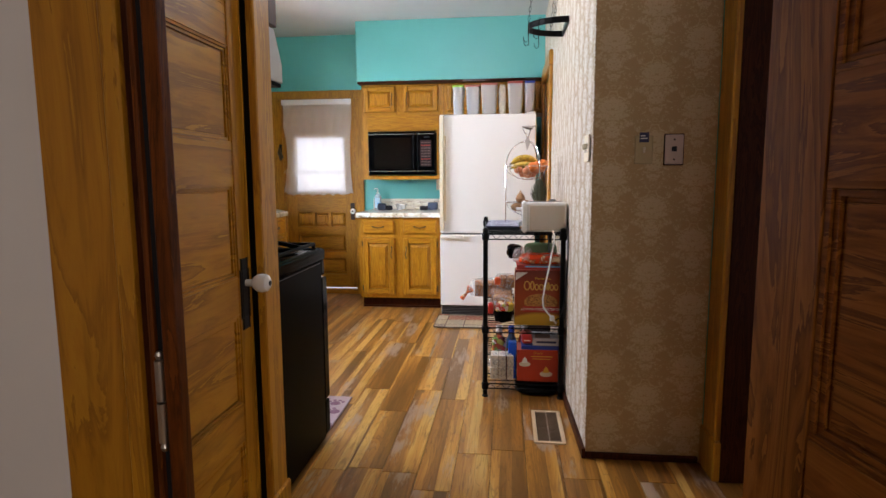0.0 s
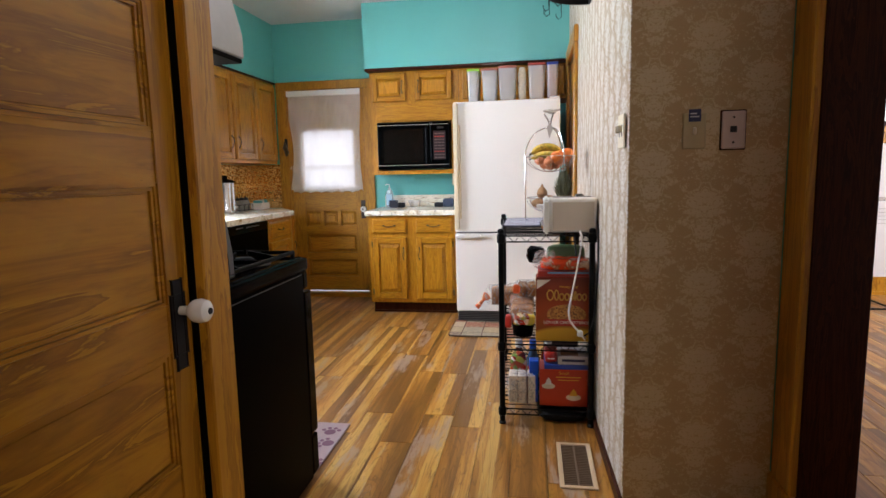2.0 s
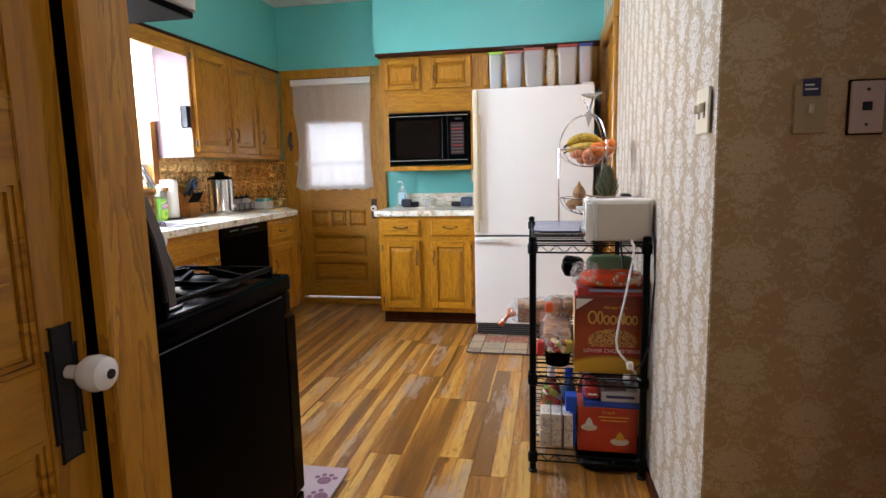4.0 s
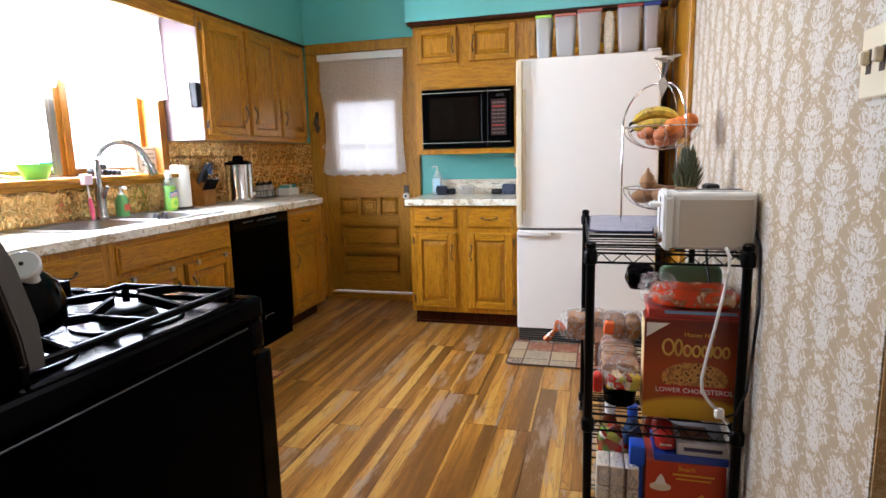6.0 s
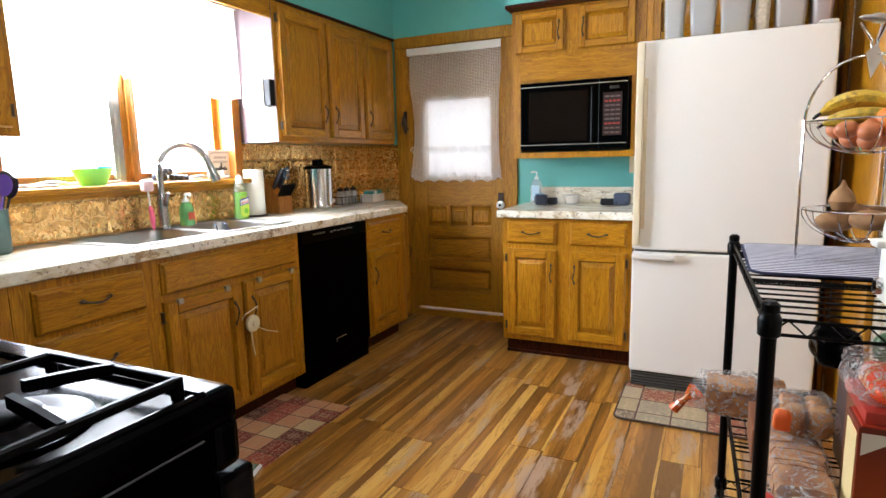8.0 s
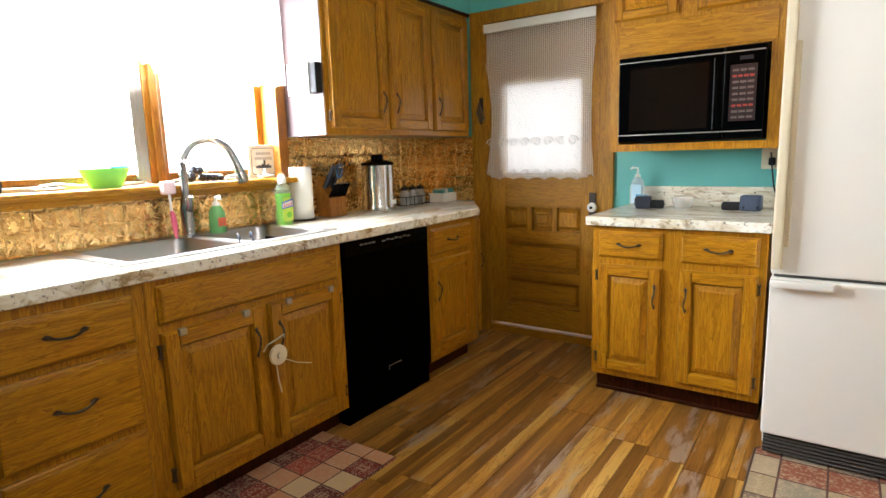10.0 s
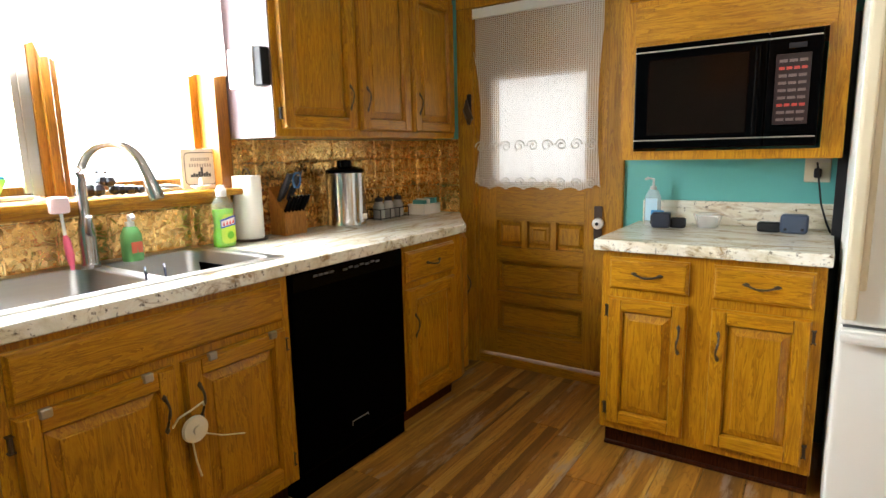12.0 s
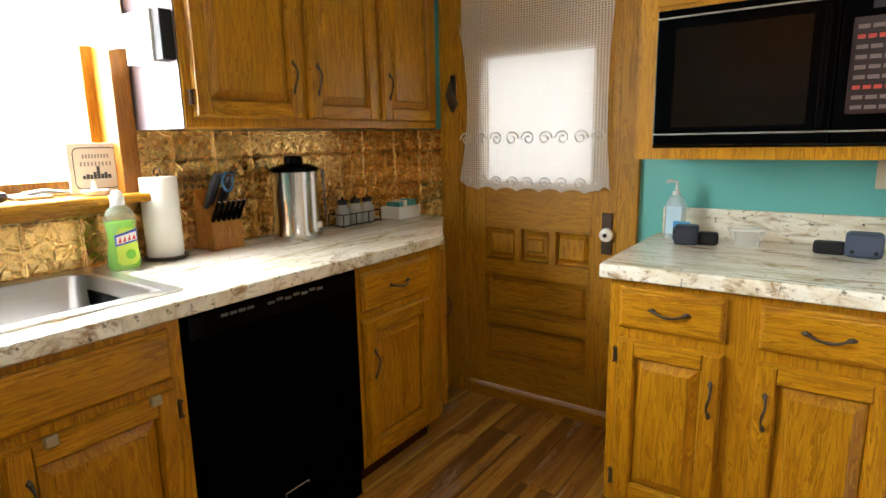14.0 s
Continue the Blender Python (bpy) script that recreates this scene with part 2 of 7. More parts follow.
def marble(name, sx, sy, tan=0.0):
    """Cream laminate with long brown veins and dark flecks."""
    m = Mat(name, rough=0.2)
    v = m.coord(sx, sy, 1.0)
    a = m.noise(v, 7.0, 8, 0.66, 1.2)
    b = m.noise(v, 13.0, 7, 0.72, 0.9)
    col = m.ramp(a, [(0.30, srgb(168, 146, 104)), (0.42, srgb(222, 212, 186)), (0.55, srgb(244, 240, 226)), (0.74, srgb(214, 206, 180))])
    col = m.mix(m.ramp(b, [(0.55 - tan * 0.5, (0, 0, 0, 1)), (0.64, (0.85, 0.85, 0.85, 1))]), col, srgb(150, 116, 66))
    sp = m.noise(m.coord(), 55.0, 4, 0.65)
    col = m.mix(m.ramp(sp, [(0.62 - tan, (0, 0, 0, 1)), (0.68, (0.9, 0.9, 0.9, 1))]), col, srgb(74, 56, 40))
    m.set("Base Color", col)
    m.set("Roughness", m.math("MULTIPLY_ADD", b, 0.1, 0.14))
    return m.m


MARBLE = marble("marble_laminate", 1.0, 0.22)
MARBLE_X = marble("marble_laminate_along_x", 0.22, 1.0)
MARBLE_EDGE = marble("marble_laminate_edge", 0.7, 0.7, 0.03)



def damask(name, axis, pearl, ground, w, h):
    """Pearly scrolls on tan: mirrored noise in half-drop repeats. axis: 0 or 1, the way along the wall."""
    m = Mat(name, rough=0.5)
    c = m.t.nodes.new("ShaderNodeTexCoord").outputs["Object"]
    sep = m.t.nodes.new("ShaderNodeSeparateXYZ")
    m.t.links.new(c, sep.inputs[0])
    a, z = sep.outputs[axis], sep.outputs[2]
    col_i = m.math("FLOOR", m.math("DIVIDE", a, w * 2))
    odd = m.math("MULTIPLY", m.math("FRACT", m.math("MULTIPLY", col_i, 0.5)), 2.0)
    u = m.math("PINGPONG", m.math("ADD", a, w), w)
    u = m.math("ABSOLUTE", m.math("SUBTRACT", m.math("SUBTRACT", a, m.math("MULTIPLY", col_i, 2 * w)), w))
    vz = m.math("ADD", z, m.math("MULTIPLY", odd, h / 2))
    v = m.math("SUBTRACT", vz, m.math("MULTIPLY", m.math("FLOOR", m.math("DIVIDE", vz, h)), h))
    vec = m.node("ShaderNodeCombineXYZ", i0=u, i1=v, i2=0.37)
    n1 = m.noise(vec, 34.0, 3.5, 0.65, 1.6)
    n2 = m.noise(vec, 95.0, 2.0, 0.5, 2.0)
    vc = m.math("ABSOLUTE", m.math("SUBTRACT", v, h * 0.5))
    d = m.math("ADD", m.math("MULTIPLY", u, 0.9 / w), m.math("MULTIPLY", vc, 1.5 / h))
    core = m.math("SUBTRACT", 1.0, m.math("MULTIPLY", d, 0.9))
    total = m.math("ADD", m.math("MULTIPLY", core, 0.14), m.math("ADD", m.math("MULTIPLY", n1, 0.62), m.math("MULTIPLY", n2, 0.34)))
    mask = m.ramp(total, [(0.515, (0, 0, 0, 1)), (0.55, (1, 1, 1, 1))])
    blot = m.noise(m.coord(), 1.2, 3)
    base = m.mix(blot, tuple(k * 0.9 for k in ground[:3]) + (1,), ground)
    m.set("Base Color", m.mix(mask, base, pearl))
    m.set("Roughness", m.math("MULTIPLY_ADD", mask, -0.12, 0.5))
    m.bump(mask, 0.25, 0.0012)
    return m.m


# one paper, two tones: side sheen and dimmer end are put into the colours
PAPER_Y = damask("wallpaper_side_lit", 1, srgb(206, 200, 190), srgb(172, 150, 116), 0.066, 0.22)
PAPER_X = damask("wallpaper_end_dim", 0, srgb(204, 180, 134), srgb(188, 156, 102), 0.085, 0.27)


def lace(name, pattern):
    m = Mat(name, srgb(244, 242, 236), 0.8)
    m.b.inputs["Transmission Weight"].default_value = 0.0
    c = m.coord(1.0, 0.0, 1.25)
    t1 = m.node("ShaderNodeTexVoronoi", Vector=c, Scale=pattern, Randomness=0.1)
    holes = m.ramp(t1, [(0.22, (0.12, 0.12, 0.12, 1)), (0.36, (0.95, 0.95, 0.95, 1))])
    out = m.t.nodes["Material Output"]
    tr = m.t.nodes.new("ShaderNodeBsdfTransparent")
    tl = m.t.nodes.new("ShaderNodeBsdfTranslucent")
    tl.inputs[0].default_value = srgb(244, 242, 236)
    s1 = m.t.nodes.new("ShaderNodeMixShader")
    s1.inputs[0].default_value = 0.5
    m.t.links.new(m.b.outputs[0], s1.inputs[1])
    m.t.links.new(tl.outputs[0], s1.inputs[2])
    s2 = m.t.nodes.new("ShaderNodeMixShader")
    m.t.links.new(holes, s2.inputs[0])
    m.t.links.new(tr.outputs[0], s2.inputs[1])
    m.t.links.new(s1.outputs[0], s2.inputs[2])
    m.t.links.new(s2.outputs[0], out.inputs[0])
    return m.m


LACE = lace("lace", 80.0)
SHEER = lace("sheer_curtain", 300.0)


def glowing(name, colour, strength):
    m = Mat(name, (0, 0, 0, 1), 1.0)
    m.set("Emission Color", colour)
    m.set("Emission Strength", strength)
    return m.m


# building helpers
OFF = {}


def thing(name, base, label="", category="", group="", rz=0.0):
    ob = new(name)
    ob.matrix_world = pose(*base, 0, 0, rz)
    OFF[ob.name] = Vector(base) if rz == 0 else Vector((0, 0, 0))
    return tagged(ob, label, category, group)


def part(name, bm, mat, parent=None, label="", smooth=False, kind="", category=""):
    off = OFF.get(parent.name, Vector((0, 0, 0))) if parent else Vector((0, 0, 0))
    if off.length:
        bmesh.ops.translate(bm, vec=-off, verts=bm.verts)
    me = bpy.data.meshes.new(name)
    bm.normal_update()
    bm.to_mesh(me)
    bm.free()
    me.materials.append(mat)
    if smooth:
        me.shade_smooth()
        me.set_sharp_from_angle(angle=radians(35))
    ob = new(name, me)
    ob.parent = parent
    OFF[ob.name] = off
    return tagged(ob, label, category, "", kind)


def box(x0, x1, y0, y1, z0, z1, bevel=0.0, bm=None, seg=1):
    b = bmesh.new()
    bmesh.ops.create_cube(b, size=1)
    for v in b.verts:
        v.co = Vector(((x0 + x1) / 2 + v.co.x * (x1 - x0), (y0 + y1) / 2 + v.co.y * (y1 - y0), (z0 + z1) / 2 + v.co.z * (z1 - z0)))
    if bevel:
        bmesh.ops.bevel(b, geom=list(b.edges), offset=bevel, segments=seg, affect="EDGES", profile=0.6)
    return join(bm, b)


def join(bm, b):
    if bm is None:
        return b
    me = bpy.data.meshes.new("joined")
    b.to_mesh(me)
    b.free()
    bm.from_mesh(me)
    bpy.data.meshes.remove(me)
    return bm


def lathe(profile, at=(0, 0, 0), n=24, bm=None, m=None):
    """Turn (radius, height) pairs round z."""
    b = bmesh.new()
    rings = []
    for r, z in profile:
        rings.append([b.verts.new((r * math.cos(2 * math.pi * i / n), r * math.sin(2 * math.pi * i / n), z)) for i in range(n)])
    for a, c in zip(rings, rings[1:]):
        for i in range(n):
            b.faces.new((a[i], a[(i + 1) % n], c[(i + 1) % n], c[i]))
    for ring, flip in ((rings[0], True), (rings[-1], False)):
        if profile[0 if flip else -1][0] > 1e-5:
            b.faces.new(ring[::-1] if flip else ring)
    bmesh.ops.remove_doubles(b, verts=b.verts, dist=1e-6)
    if m is not None:
        b.transform(m)
    bmesh.ops.translate(b, vec=at, verts=b.verts)
    return join(bm, b)


def tube(points, r, n=6, bm=None, closed=False, radii=None):
    """A round bar along points."""
    b = bmesh.new()
    pts = [Vector(p) for p in points]
    rings = []
    up = Vector((0.13, 0.21, 1)).normalized()
    for i, p in enumerate(pts):
        if closed:
            d = pts[(i + 1) % len(pts)] - pts[i - 1]
        else:
            d = pts[min(i + 1, len(pts) - 1)] - pts[max(i - 1, 0)]
        d.normalize()
        side = d.cross(up)
        if side.length < 0.15:
            side = d.cross(Vector((1, 0.1, 0)))
        side.normalize()
        w = side.cross(d)
        rr = radii[i] if radii else r
        rings.append([b.verts.new(p + (side * math.cos(2 * math.pi * k / n) + w * math.sin(2 * math.pi * k / n)) * rr) for k in range(n)])
    pairs = list(zip(rings, rings[1:])) + ([(rings[-1], rings[0])] if closed else [])
    for a, c in pairs:
        for k in range(n):
            b.faces.new((a[k], a[(k + 1) % n], c[(k + 1) % n], c[k]))
    if not closed:
        b.faces.new(rings[0][::-1])
        b.faces.new(rings[-1])
    bmesh.ops.recalc_face_normals(b, faces=b.faces)
    return join(bm, b)


def prism(pts, z0, z1, axis="z", bevel=0.0, bm=None):
    """Extrude a polygon: axis z takes (x, y); y takes (x, z); x takes (y, z)."""
    b = bmesh.new()

    def place(p, h):
        return {"z": (p[0], p[1], h), "y": (p[0], h, p[1]), "x": (h, p[0], p[1])}[axis]

    lo = [b.verts.new(place(p, z0)) for p in pts]
    hi = [b.verts.new(place(p, z1)) for p in pts]
    b.faces.new(lo[::-1])
    b.faces.new(hi)
    for i in range(len(pts)):
        j = (i + 1) % len(pts)
        b.faces.new((lo[i], lo[j], hi[j], hi[i]))
    bmesh.ops.recalc_face_normals(b, faces=b.faces)
    if bevel:
        bmesh.ops.bevel(b, geom=list(b.edges), offset=bevel, segments=2, affect="EDGES")
    return join(bm, b)


def arc(cx, cy, r, a0, a1, n):
    return [(cx + r * math.cos(radians(a0 + (a1 - a0) * i / n)), cy + r * math.sin(radians(a0 + (a1 - a0) * i / n))) for i in range(n + 1)]


def structure(name, bm, mat, smooth=False, label=""):
    return part(name, bm, mat, None, label, smooth, "structure")

# planes: FX looks along +x, FY looks along -y; u runs along the wall, d stands out from it
def FX(f):
    return lambda u, z, d: (f + d, u, z)


def FY(f):
    return lambda u, z, d: (u, f - d, z)


def pbox(P, u0, u1, z0, z1, d0, d1, bevel=0.0, bm=None, taper=0.0):
    """A box on a plane; taper draws its outer face in, as on a raised panel."""
    b = bmesh.new()
    bmesh.ops.create_cube(b, size=1)
    for v in b.verts:
        k = taper if v.co.y > 0 else 0
        u = u0 + k if v.co.x < 0 else u1 - k
        z = z0 + k if v.co.z < 0 else z1 - k
        v.co = Vector(P(u, z, d1 if v.co.y > 0 else d0))
    if bevel:
        bmesh.ops.bevel(b, geom=list(b.edges), offset=bevel, segments=2, affect="EDGES")
    bmesh.ops.recalc_face_normals(b, faces=b.faces)
    return join(bm, b)


def stepped(P, u0, u1, z0, z1, steps):
    """A front on a plane, as rings of (inset, height) from its back edge to its face."""
    b = bmesh.new()
    rings = [[b.verts.new(P(u, z, h)) for u, z in ((u0 + k, z0 + k), (u1 - k, z0 + k), (u1 - k, z1 - k), (u0 + k, z1 - k))] for k, h in steps]
    for a, c in zip(rings, rings[1:]):
        for i in range(4):
            b.faces.new((a[i], a[(i + 1) % 4], c[(i + 1) % 4], c[i]))
    b.faces.new(rings[0][::-1])
    b.faces.new(rings[-1])
    bmesh.ops.recalc_face_normals(b, faces=b.faces)
    return b


def pull(P, u, z, parent, vertical=True, half=0.050, d=0.02):
    """A bronze arched pull with leaf ends."""
    pts, radii = [], []
    for i in range(13):
        s = -1 + 2 * i / 12
        out = d + 0.024 * (1 - abs(s) ** 2.2)
        r = 0.0038 + 0.003 * max(0, abs(s) - 0.7) / 0.3 + 0.0012 * math.exp(-(s * 6) ** 2)
        bend = 0.004 * math.sin(s * math.pi)
        pts.append(P(u + (bend if vertical else s * half), z + (s * half if vertical else -0.010 * (1 - s * s)), out))
        radii.append(r)
    bm = tube(pts, 0.003, 8, radii=radii)
    for s in (-1, 1):
        c = P(u if vertical else u + s * half, z + s * half if vertical else z, d + 0.002)
        bm = join(bm, tube([P(u if vertical else u + s * (half - 0.012), z + s * (half - 0.012) if vertical else z, d + 0.002), c,
                            P(u if vertical else u + s * (half + 0.012), z + s * (half + 0.012) if vertical else z, d + 0.002)], 0.004, 8, radii=[0.003, 0.0085, 0.0015]))
    return part("handle", bm, BRONZE, parent, "dark bronze arched pull", True)


def cab_door(P, u0, u1, z0, z1, parent, handle=None, vertical_grain=True, raised=True, d=0.0, mat=None, hinge=None):
    """A raised-panel oak door: frame, sunk field, raised middle."""
    mat = mat or (OAK if vertical_grain else (OAK_H if P(0, 0, 0)[0] == P(1, 0, 0)[0] else OAK_X))
    w = 0.035 if u1 - u0 < 0.2 else (0.048 if z1 - z0 < 0.3 else 0.058)
    cross = OAK_H if P(0, 0, 0)[0] == P(1, 0, 0)[0] else OAK_X
    if raised:
        door = part("door", pbox(P, u0 + w - 0.006, u1 - w + 0.006, z0 + w - 0.006, z1 - w + 0.006, d, d + 0.003), mat, parent)
        for a, b_ in ((u0, u0 + w), (u1 - w, u1)):
            part("stile", stepped(P, a, b_, z0, z1, ((0, d), (0, d + 0.013), (0.004, d + 0.019), (0.006, d + 0.025), (0.009, d + 0.026))), mat, door)
        for c, e in ((z0, z0 + w), (z1 - w, z1)):
            part("rail", stepped(P, u0 + w - 0.0085, u1 - w + 0.0085, c, e, ((0.0002, d + 0.0002), (0.0002, d + 0.013), (0.004, d + 0.0187), (0.006, d + 0.0247), (0.009, d + 0.0257))), cross, door)
        slope = 0.026 if z1 - z0 > 0.3 else 0.018
        part("panel", stepped(P, u0 + w + 0.003, u1 - w - 0.003, z0 + w + 0.003, z1 - w - 0.003, ((0, d + 0.002), (0, d + 0.0085), (slope, d + 0.0180), (slope + 0.001, d + 0.0215), (slope + 0.003, d + 0.0225))), mat, door)
    else:
        door = part("drawer_front", stepped(P, u0, u1, z0, z1, ((0, d), (0, d + 0.010), (0.006, d + 0.014), (0.010, d + 0.022), (0.015, d + 0.024))), mat, parent)
    if handle:
        hu, hz, vert = handle
        pull(P, hu, hz, door, vert, d=d + 0.022)
    if hinge is not None:
        for hz in (z0 + 0.06, z1 - 0.06):
            part("hinge", pbox(P, hinge - 0.005, hinge + 0.005, hz - 0.022, hz + 0.022, d, d + 0.016, 0.003), BRONZE, door)
    return door


# the shell
def shell():
    structure("wall_west", box(-3.0, -2.80, 2.10, 3.62, 0, 2.7, 0, box(-3.0, -2.80, 4.93, 6.46, 0, 2.7, 0, box(-3.0, -2.80, 3.62, 4.93, 0, 1.12, 0, box(-3.0, -2.80, 3.62, 4.93, 2.12, 2.7)))), TEAL)
    structure("wall_north", box(-2.80, -2.375, 6.34, 6.46, 0, 2.7, 0, box(-1.585, 0.45, 6.34, 6.46, 0, 2.7, 0, box(-2.375, -1.585, 6.34, 6.46, 2.09, 2.7))), TEAL)
    structure("wall_south", box(-2.80, -0.90, 2.10, 2.24, 0, 2.7), TEAL)
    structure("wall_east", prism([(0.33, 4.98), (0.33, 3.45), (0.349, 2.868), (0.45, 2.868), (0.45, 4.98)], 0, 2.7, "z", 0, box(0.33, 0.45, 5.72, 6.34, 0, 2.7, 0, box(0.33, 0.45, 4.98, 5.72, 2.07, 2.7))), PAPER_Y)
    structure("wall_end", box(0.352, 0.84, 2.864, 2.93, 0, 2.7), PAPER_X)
    structure("wall_pier", box(0.84, 0.864, 2.880, 3.04, 0, 2.7, 0, box(0.45, 0.84, 2.93, 3.04, 0, 2.7)), TEAL)
    structure("wall_side", box(0.864, 1.02, 2.72, 3.04, 0, 2.7, 0, box(0.864, 1.02, 1.37, 1.78, 0, 2.7, 0, box(0.864, 1.02, 1.78, 2.72, 2.12, 2.7))), WHITE_WALL)
    structure("wall_passage", box(-1.02, -0.90, 1.37, 2.10, 0, 2.7), WHITE_WALL)
    structure("wall_near", box(-2.3, -0.68, 1.25, 1.37, 0, 2.7, 0, box(0.60, 1.02, 1.25, 1.37, 0, 2.7, 0, box(-0.63, 0.385, 1.25, 1.37, 2.12, 2.7))), WHITE_WALL)
    structure("wall_rear", box(-2.42, -2.3, -2.1, 1.37, 0, 2.7, 0, box(1.02, 1.14, -2.1, 1.37, 0, 2.7, 0, box(-2.3, 1.02, -2.22, -2.1, 0, 2.7))), WHITE_WALL)
    structure("ceiling", box(-2.92, 0.45, 1.37, 6.46, 2.7, 2.8, 0, box(-2.42, 1.14, -2.22, 1.37, 2.7, 2.8, 0, box(0.45, 1.02, 1.37, 3.04, 2.7, 2.8))), CEIL)
    structure("ceiling_side_room", box(1.02, 5.2, 0.6, 7.0, 2.7, 2.8), CEIL)
    structure("floor_base", box(-2.92, 1.14, -2.22, 6.46, -0.08, -0.006), FLOOR_GAP)
    # dropped bulkheads over the cupboards
    structure("soffit_west", box(-2.80, -2.49, 2.24, 6.34, 2.145, 2.7), TEAL)
    structure("soffit_north", box(-1.435, 0.33, 5.86, 6.34, 2.15, 2.7), TEAL)
    structure("trim", box(-2.80, -2.478, 3.62, 6.33, 2.128, 2.145, 0.003, box(-1.43, 0.325, 5.865, 6.33, 2.128, 2.15, 0.003)), DARKWOOD)
    # skirting on the papered wall
    structure("baseboard", box(0.316, 0.33, 3.46, 4.87, 0, 0.045, 0.004, prism([(0.316, 3.46), (0.335, 2.850), (0.349, 2.850), (0.33, 3.46)], 0, 0.045, "z", 0, box(0.349, 0.825, 2.850, 2.864, 0, 0.03, 0.004))), DARKWOOD)
    # side room, seen through its doorway
    structure("wall_side_room", box(1.02, 2.95, 6.72, 6.84, 0, 2.7, 0, box(3.75, 5.2, 6.72, 6.84, 0, 2.7, 0, box(2.95, 3.75, 6.72, 6.84, 0, 1.56, 0, box(2.95, 3.75, 6.72, 6.84, 2.12, 2.7)))), WHITE_WALL)
    structure("wall_side_room_east", box(5.2, 5.32, 0.6, 6.84, 0, 2.7, 0, box(1.02, 1.14, 3.04, 6.72, 0, 2.7, 0, box(1.02, 5.2, 0.48, 0.6, 0, 2.7))), WHITE_WALL)
    structure("upper_wall_side_room", box(1.14, 2.84, 6.715, 6.72, 1.86, 2.7, 0, box(3.86, 5.2, 6.715, 6.72, 1.86, 2.7, 0, box(2.84, 3.86, 6.715, 6.72, 2.24, 2.7))), BLUE)
    structure("baseboard_side_room", box(1.14, 5.2, 6.70, 6.72, 0, 0.17, 0.006, box(1.14, 5.2, 6.69, 6.70, 0, 0.03)), PINE)
    structure("backdrop", box(-4.6, -4.55, 1.0, 7.0, -0.5, 4.0), OUT)
    structure("backdrop_porch", box(-3.2, -0.8, 7.4, 7.45, -1.0, 3.2), OUT_DOOR)


OUT = glowing("bright_daylight_outside", (0.95, 0.98, 1.0, 1), 3.4)
OUT_DOOR = glowing("bright_porch_outside", (1.0, 0.96, 0.96, 1), 1.25)
shell()


def casings():
    # far door casing
    structure("door_casing", box(-2.475, -2.372, 6.315, 6.34, 0, 2.065, 0.004, box(-1.588, -1.50, 6.315, 6.34, 0, 2.065, 0.004, box(-2.475, -1.50, 6.312, 6.34, 2.065, 2.145, 0.004))), DOORWOOD)
    structure("door_jamb", box(-2.375, -2.36, 6.335, 6.46, 0, 2.09, 0, box(-1.60, -1.585, 6.335, 6.46, 0, 2.09, 0, box(-2.375, -1.585, 6.335, 6.46, 2.075, 2.09))), DOORWOOD)
    structure("threshold", box(-2.36, -1.60, 6.34, 6.42, -0.004, 0.050, 0.004), DOORWOOD_X)
    # side casing round the pantry door
    structure("pantry_door_casing", box(0.305, 0.33, 4.88, 4.975, 0, 2.16, 0.005, box(0.305, 0.33, 5.72, 5.80, 0, 2.16, 0.005, box(0.30, 0.33, 4.86, 5.82, 2.07, 2.18, 0.005))), OAK)
    structure("pantry_door", box(0.335, 0.37, 4.985, 5.715, 0.01, 2.065, 0.003), OAK)
    # passage opening and post
    post = structure("door_post", box(-0.80, -0.772, 2.138, 2.255, 0, 2.2, 0.004, box(-0.90, -0.80, 2.24, 2.262, 0, 2.2, 0.004)), PINE)
    # black filler block in place of the shade between door and post
    structure("post_gap", box(-0.90, -0.845, 2.136, 2.24, 0, 2.2), RUBBER)
    structure("post_plinth", box(-0.80, -0.762, 2.134, 2.265, 0, 0.17, 0.005), PINE)
    # near opening, left side: flat board with a rounded inner band
    structure("casing_near", box(-0.718, -0.602, 1.222, 1.25, 0, 2.2, 0.004), PINE)
    structure("casing_band", box(-0.602, -0.572, 1.214, 1.25, 0, 2.2, 0.008, None, 3), PINE)
    structure("jamb_edge", box(-0.549, -0.5385, 1.206, 1.228, 0, 2.12, 0.003, None, 2), DARKPINE)
    # black strip painted in for the shade of the hinge gap
    structure("door_gap", box(-0.5385, -0.524, 1.214, 1.228, 0, 2.12), RUBBER)
    structure("door_edge", box(-0.524, -0.500, 1.200, 1.228, 0, 2.12, 0.005, None, 3), DARKPINE)
    # dark sheet as shade in the casing groove; second box lines the wall end
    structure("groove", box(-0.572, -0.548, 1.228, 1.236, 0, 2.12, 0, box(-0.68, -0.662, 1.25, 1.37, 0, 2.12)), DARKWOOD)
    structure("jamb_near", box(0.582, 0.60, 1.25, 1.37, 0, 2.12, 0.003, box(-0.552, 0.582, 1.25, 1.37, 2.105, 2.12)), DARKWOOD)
    structure("casing_near_east", box(0.61, 0.73, 1.228, 1.25, 0, 2.2, 0.004), PINE)
    # doorway to the side room
    structure("casing_side", box(0.842, 0.864, 2.715, 2.862, 0.17, 2.24, 0.004, box(0.836, 0.864, 2.705, 2.725, 0.17, 2.2, 0.006)), PINE)
    structure("plinth_side", box(0.832, 0.864, 2.70, 2.878, 0, 0.17, 0.005), PINE)
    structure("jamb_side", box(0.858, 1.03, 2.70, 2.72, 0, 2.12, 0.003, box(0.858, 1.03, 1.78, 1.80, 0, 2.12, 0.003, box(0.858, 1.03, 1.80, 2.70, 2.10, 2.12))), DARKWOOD)
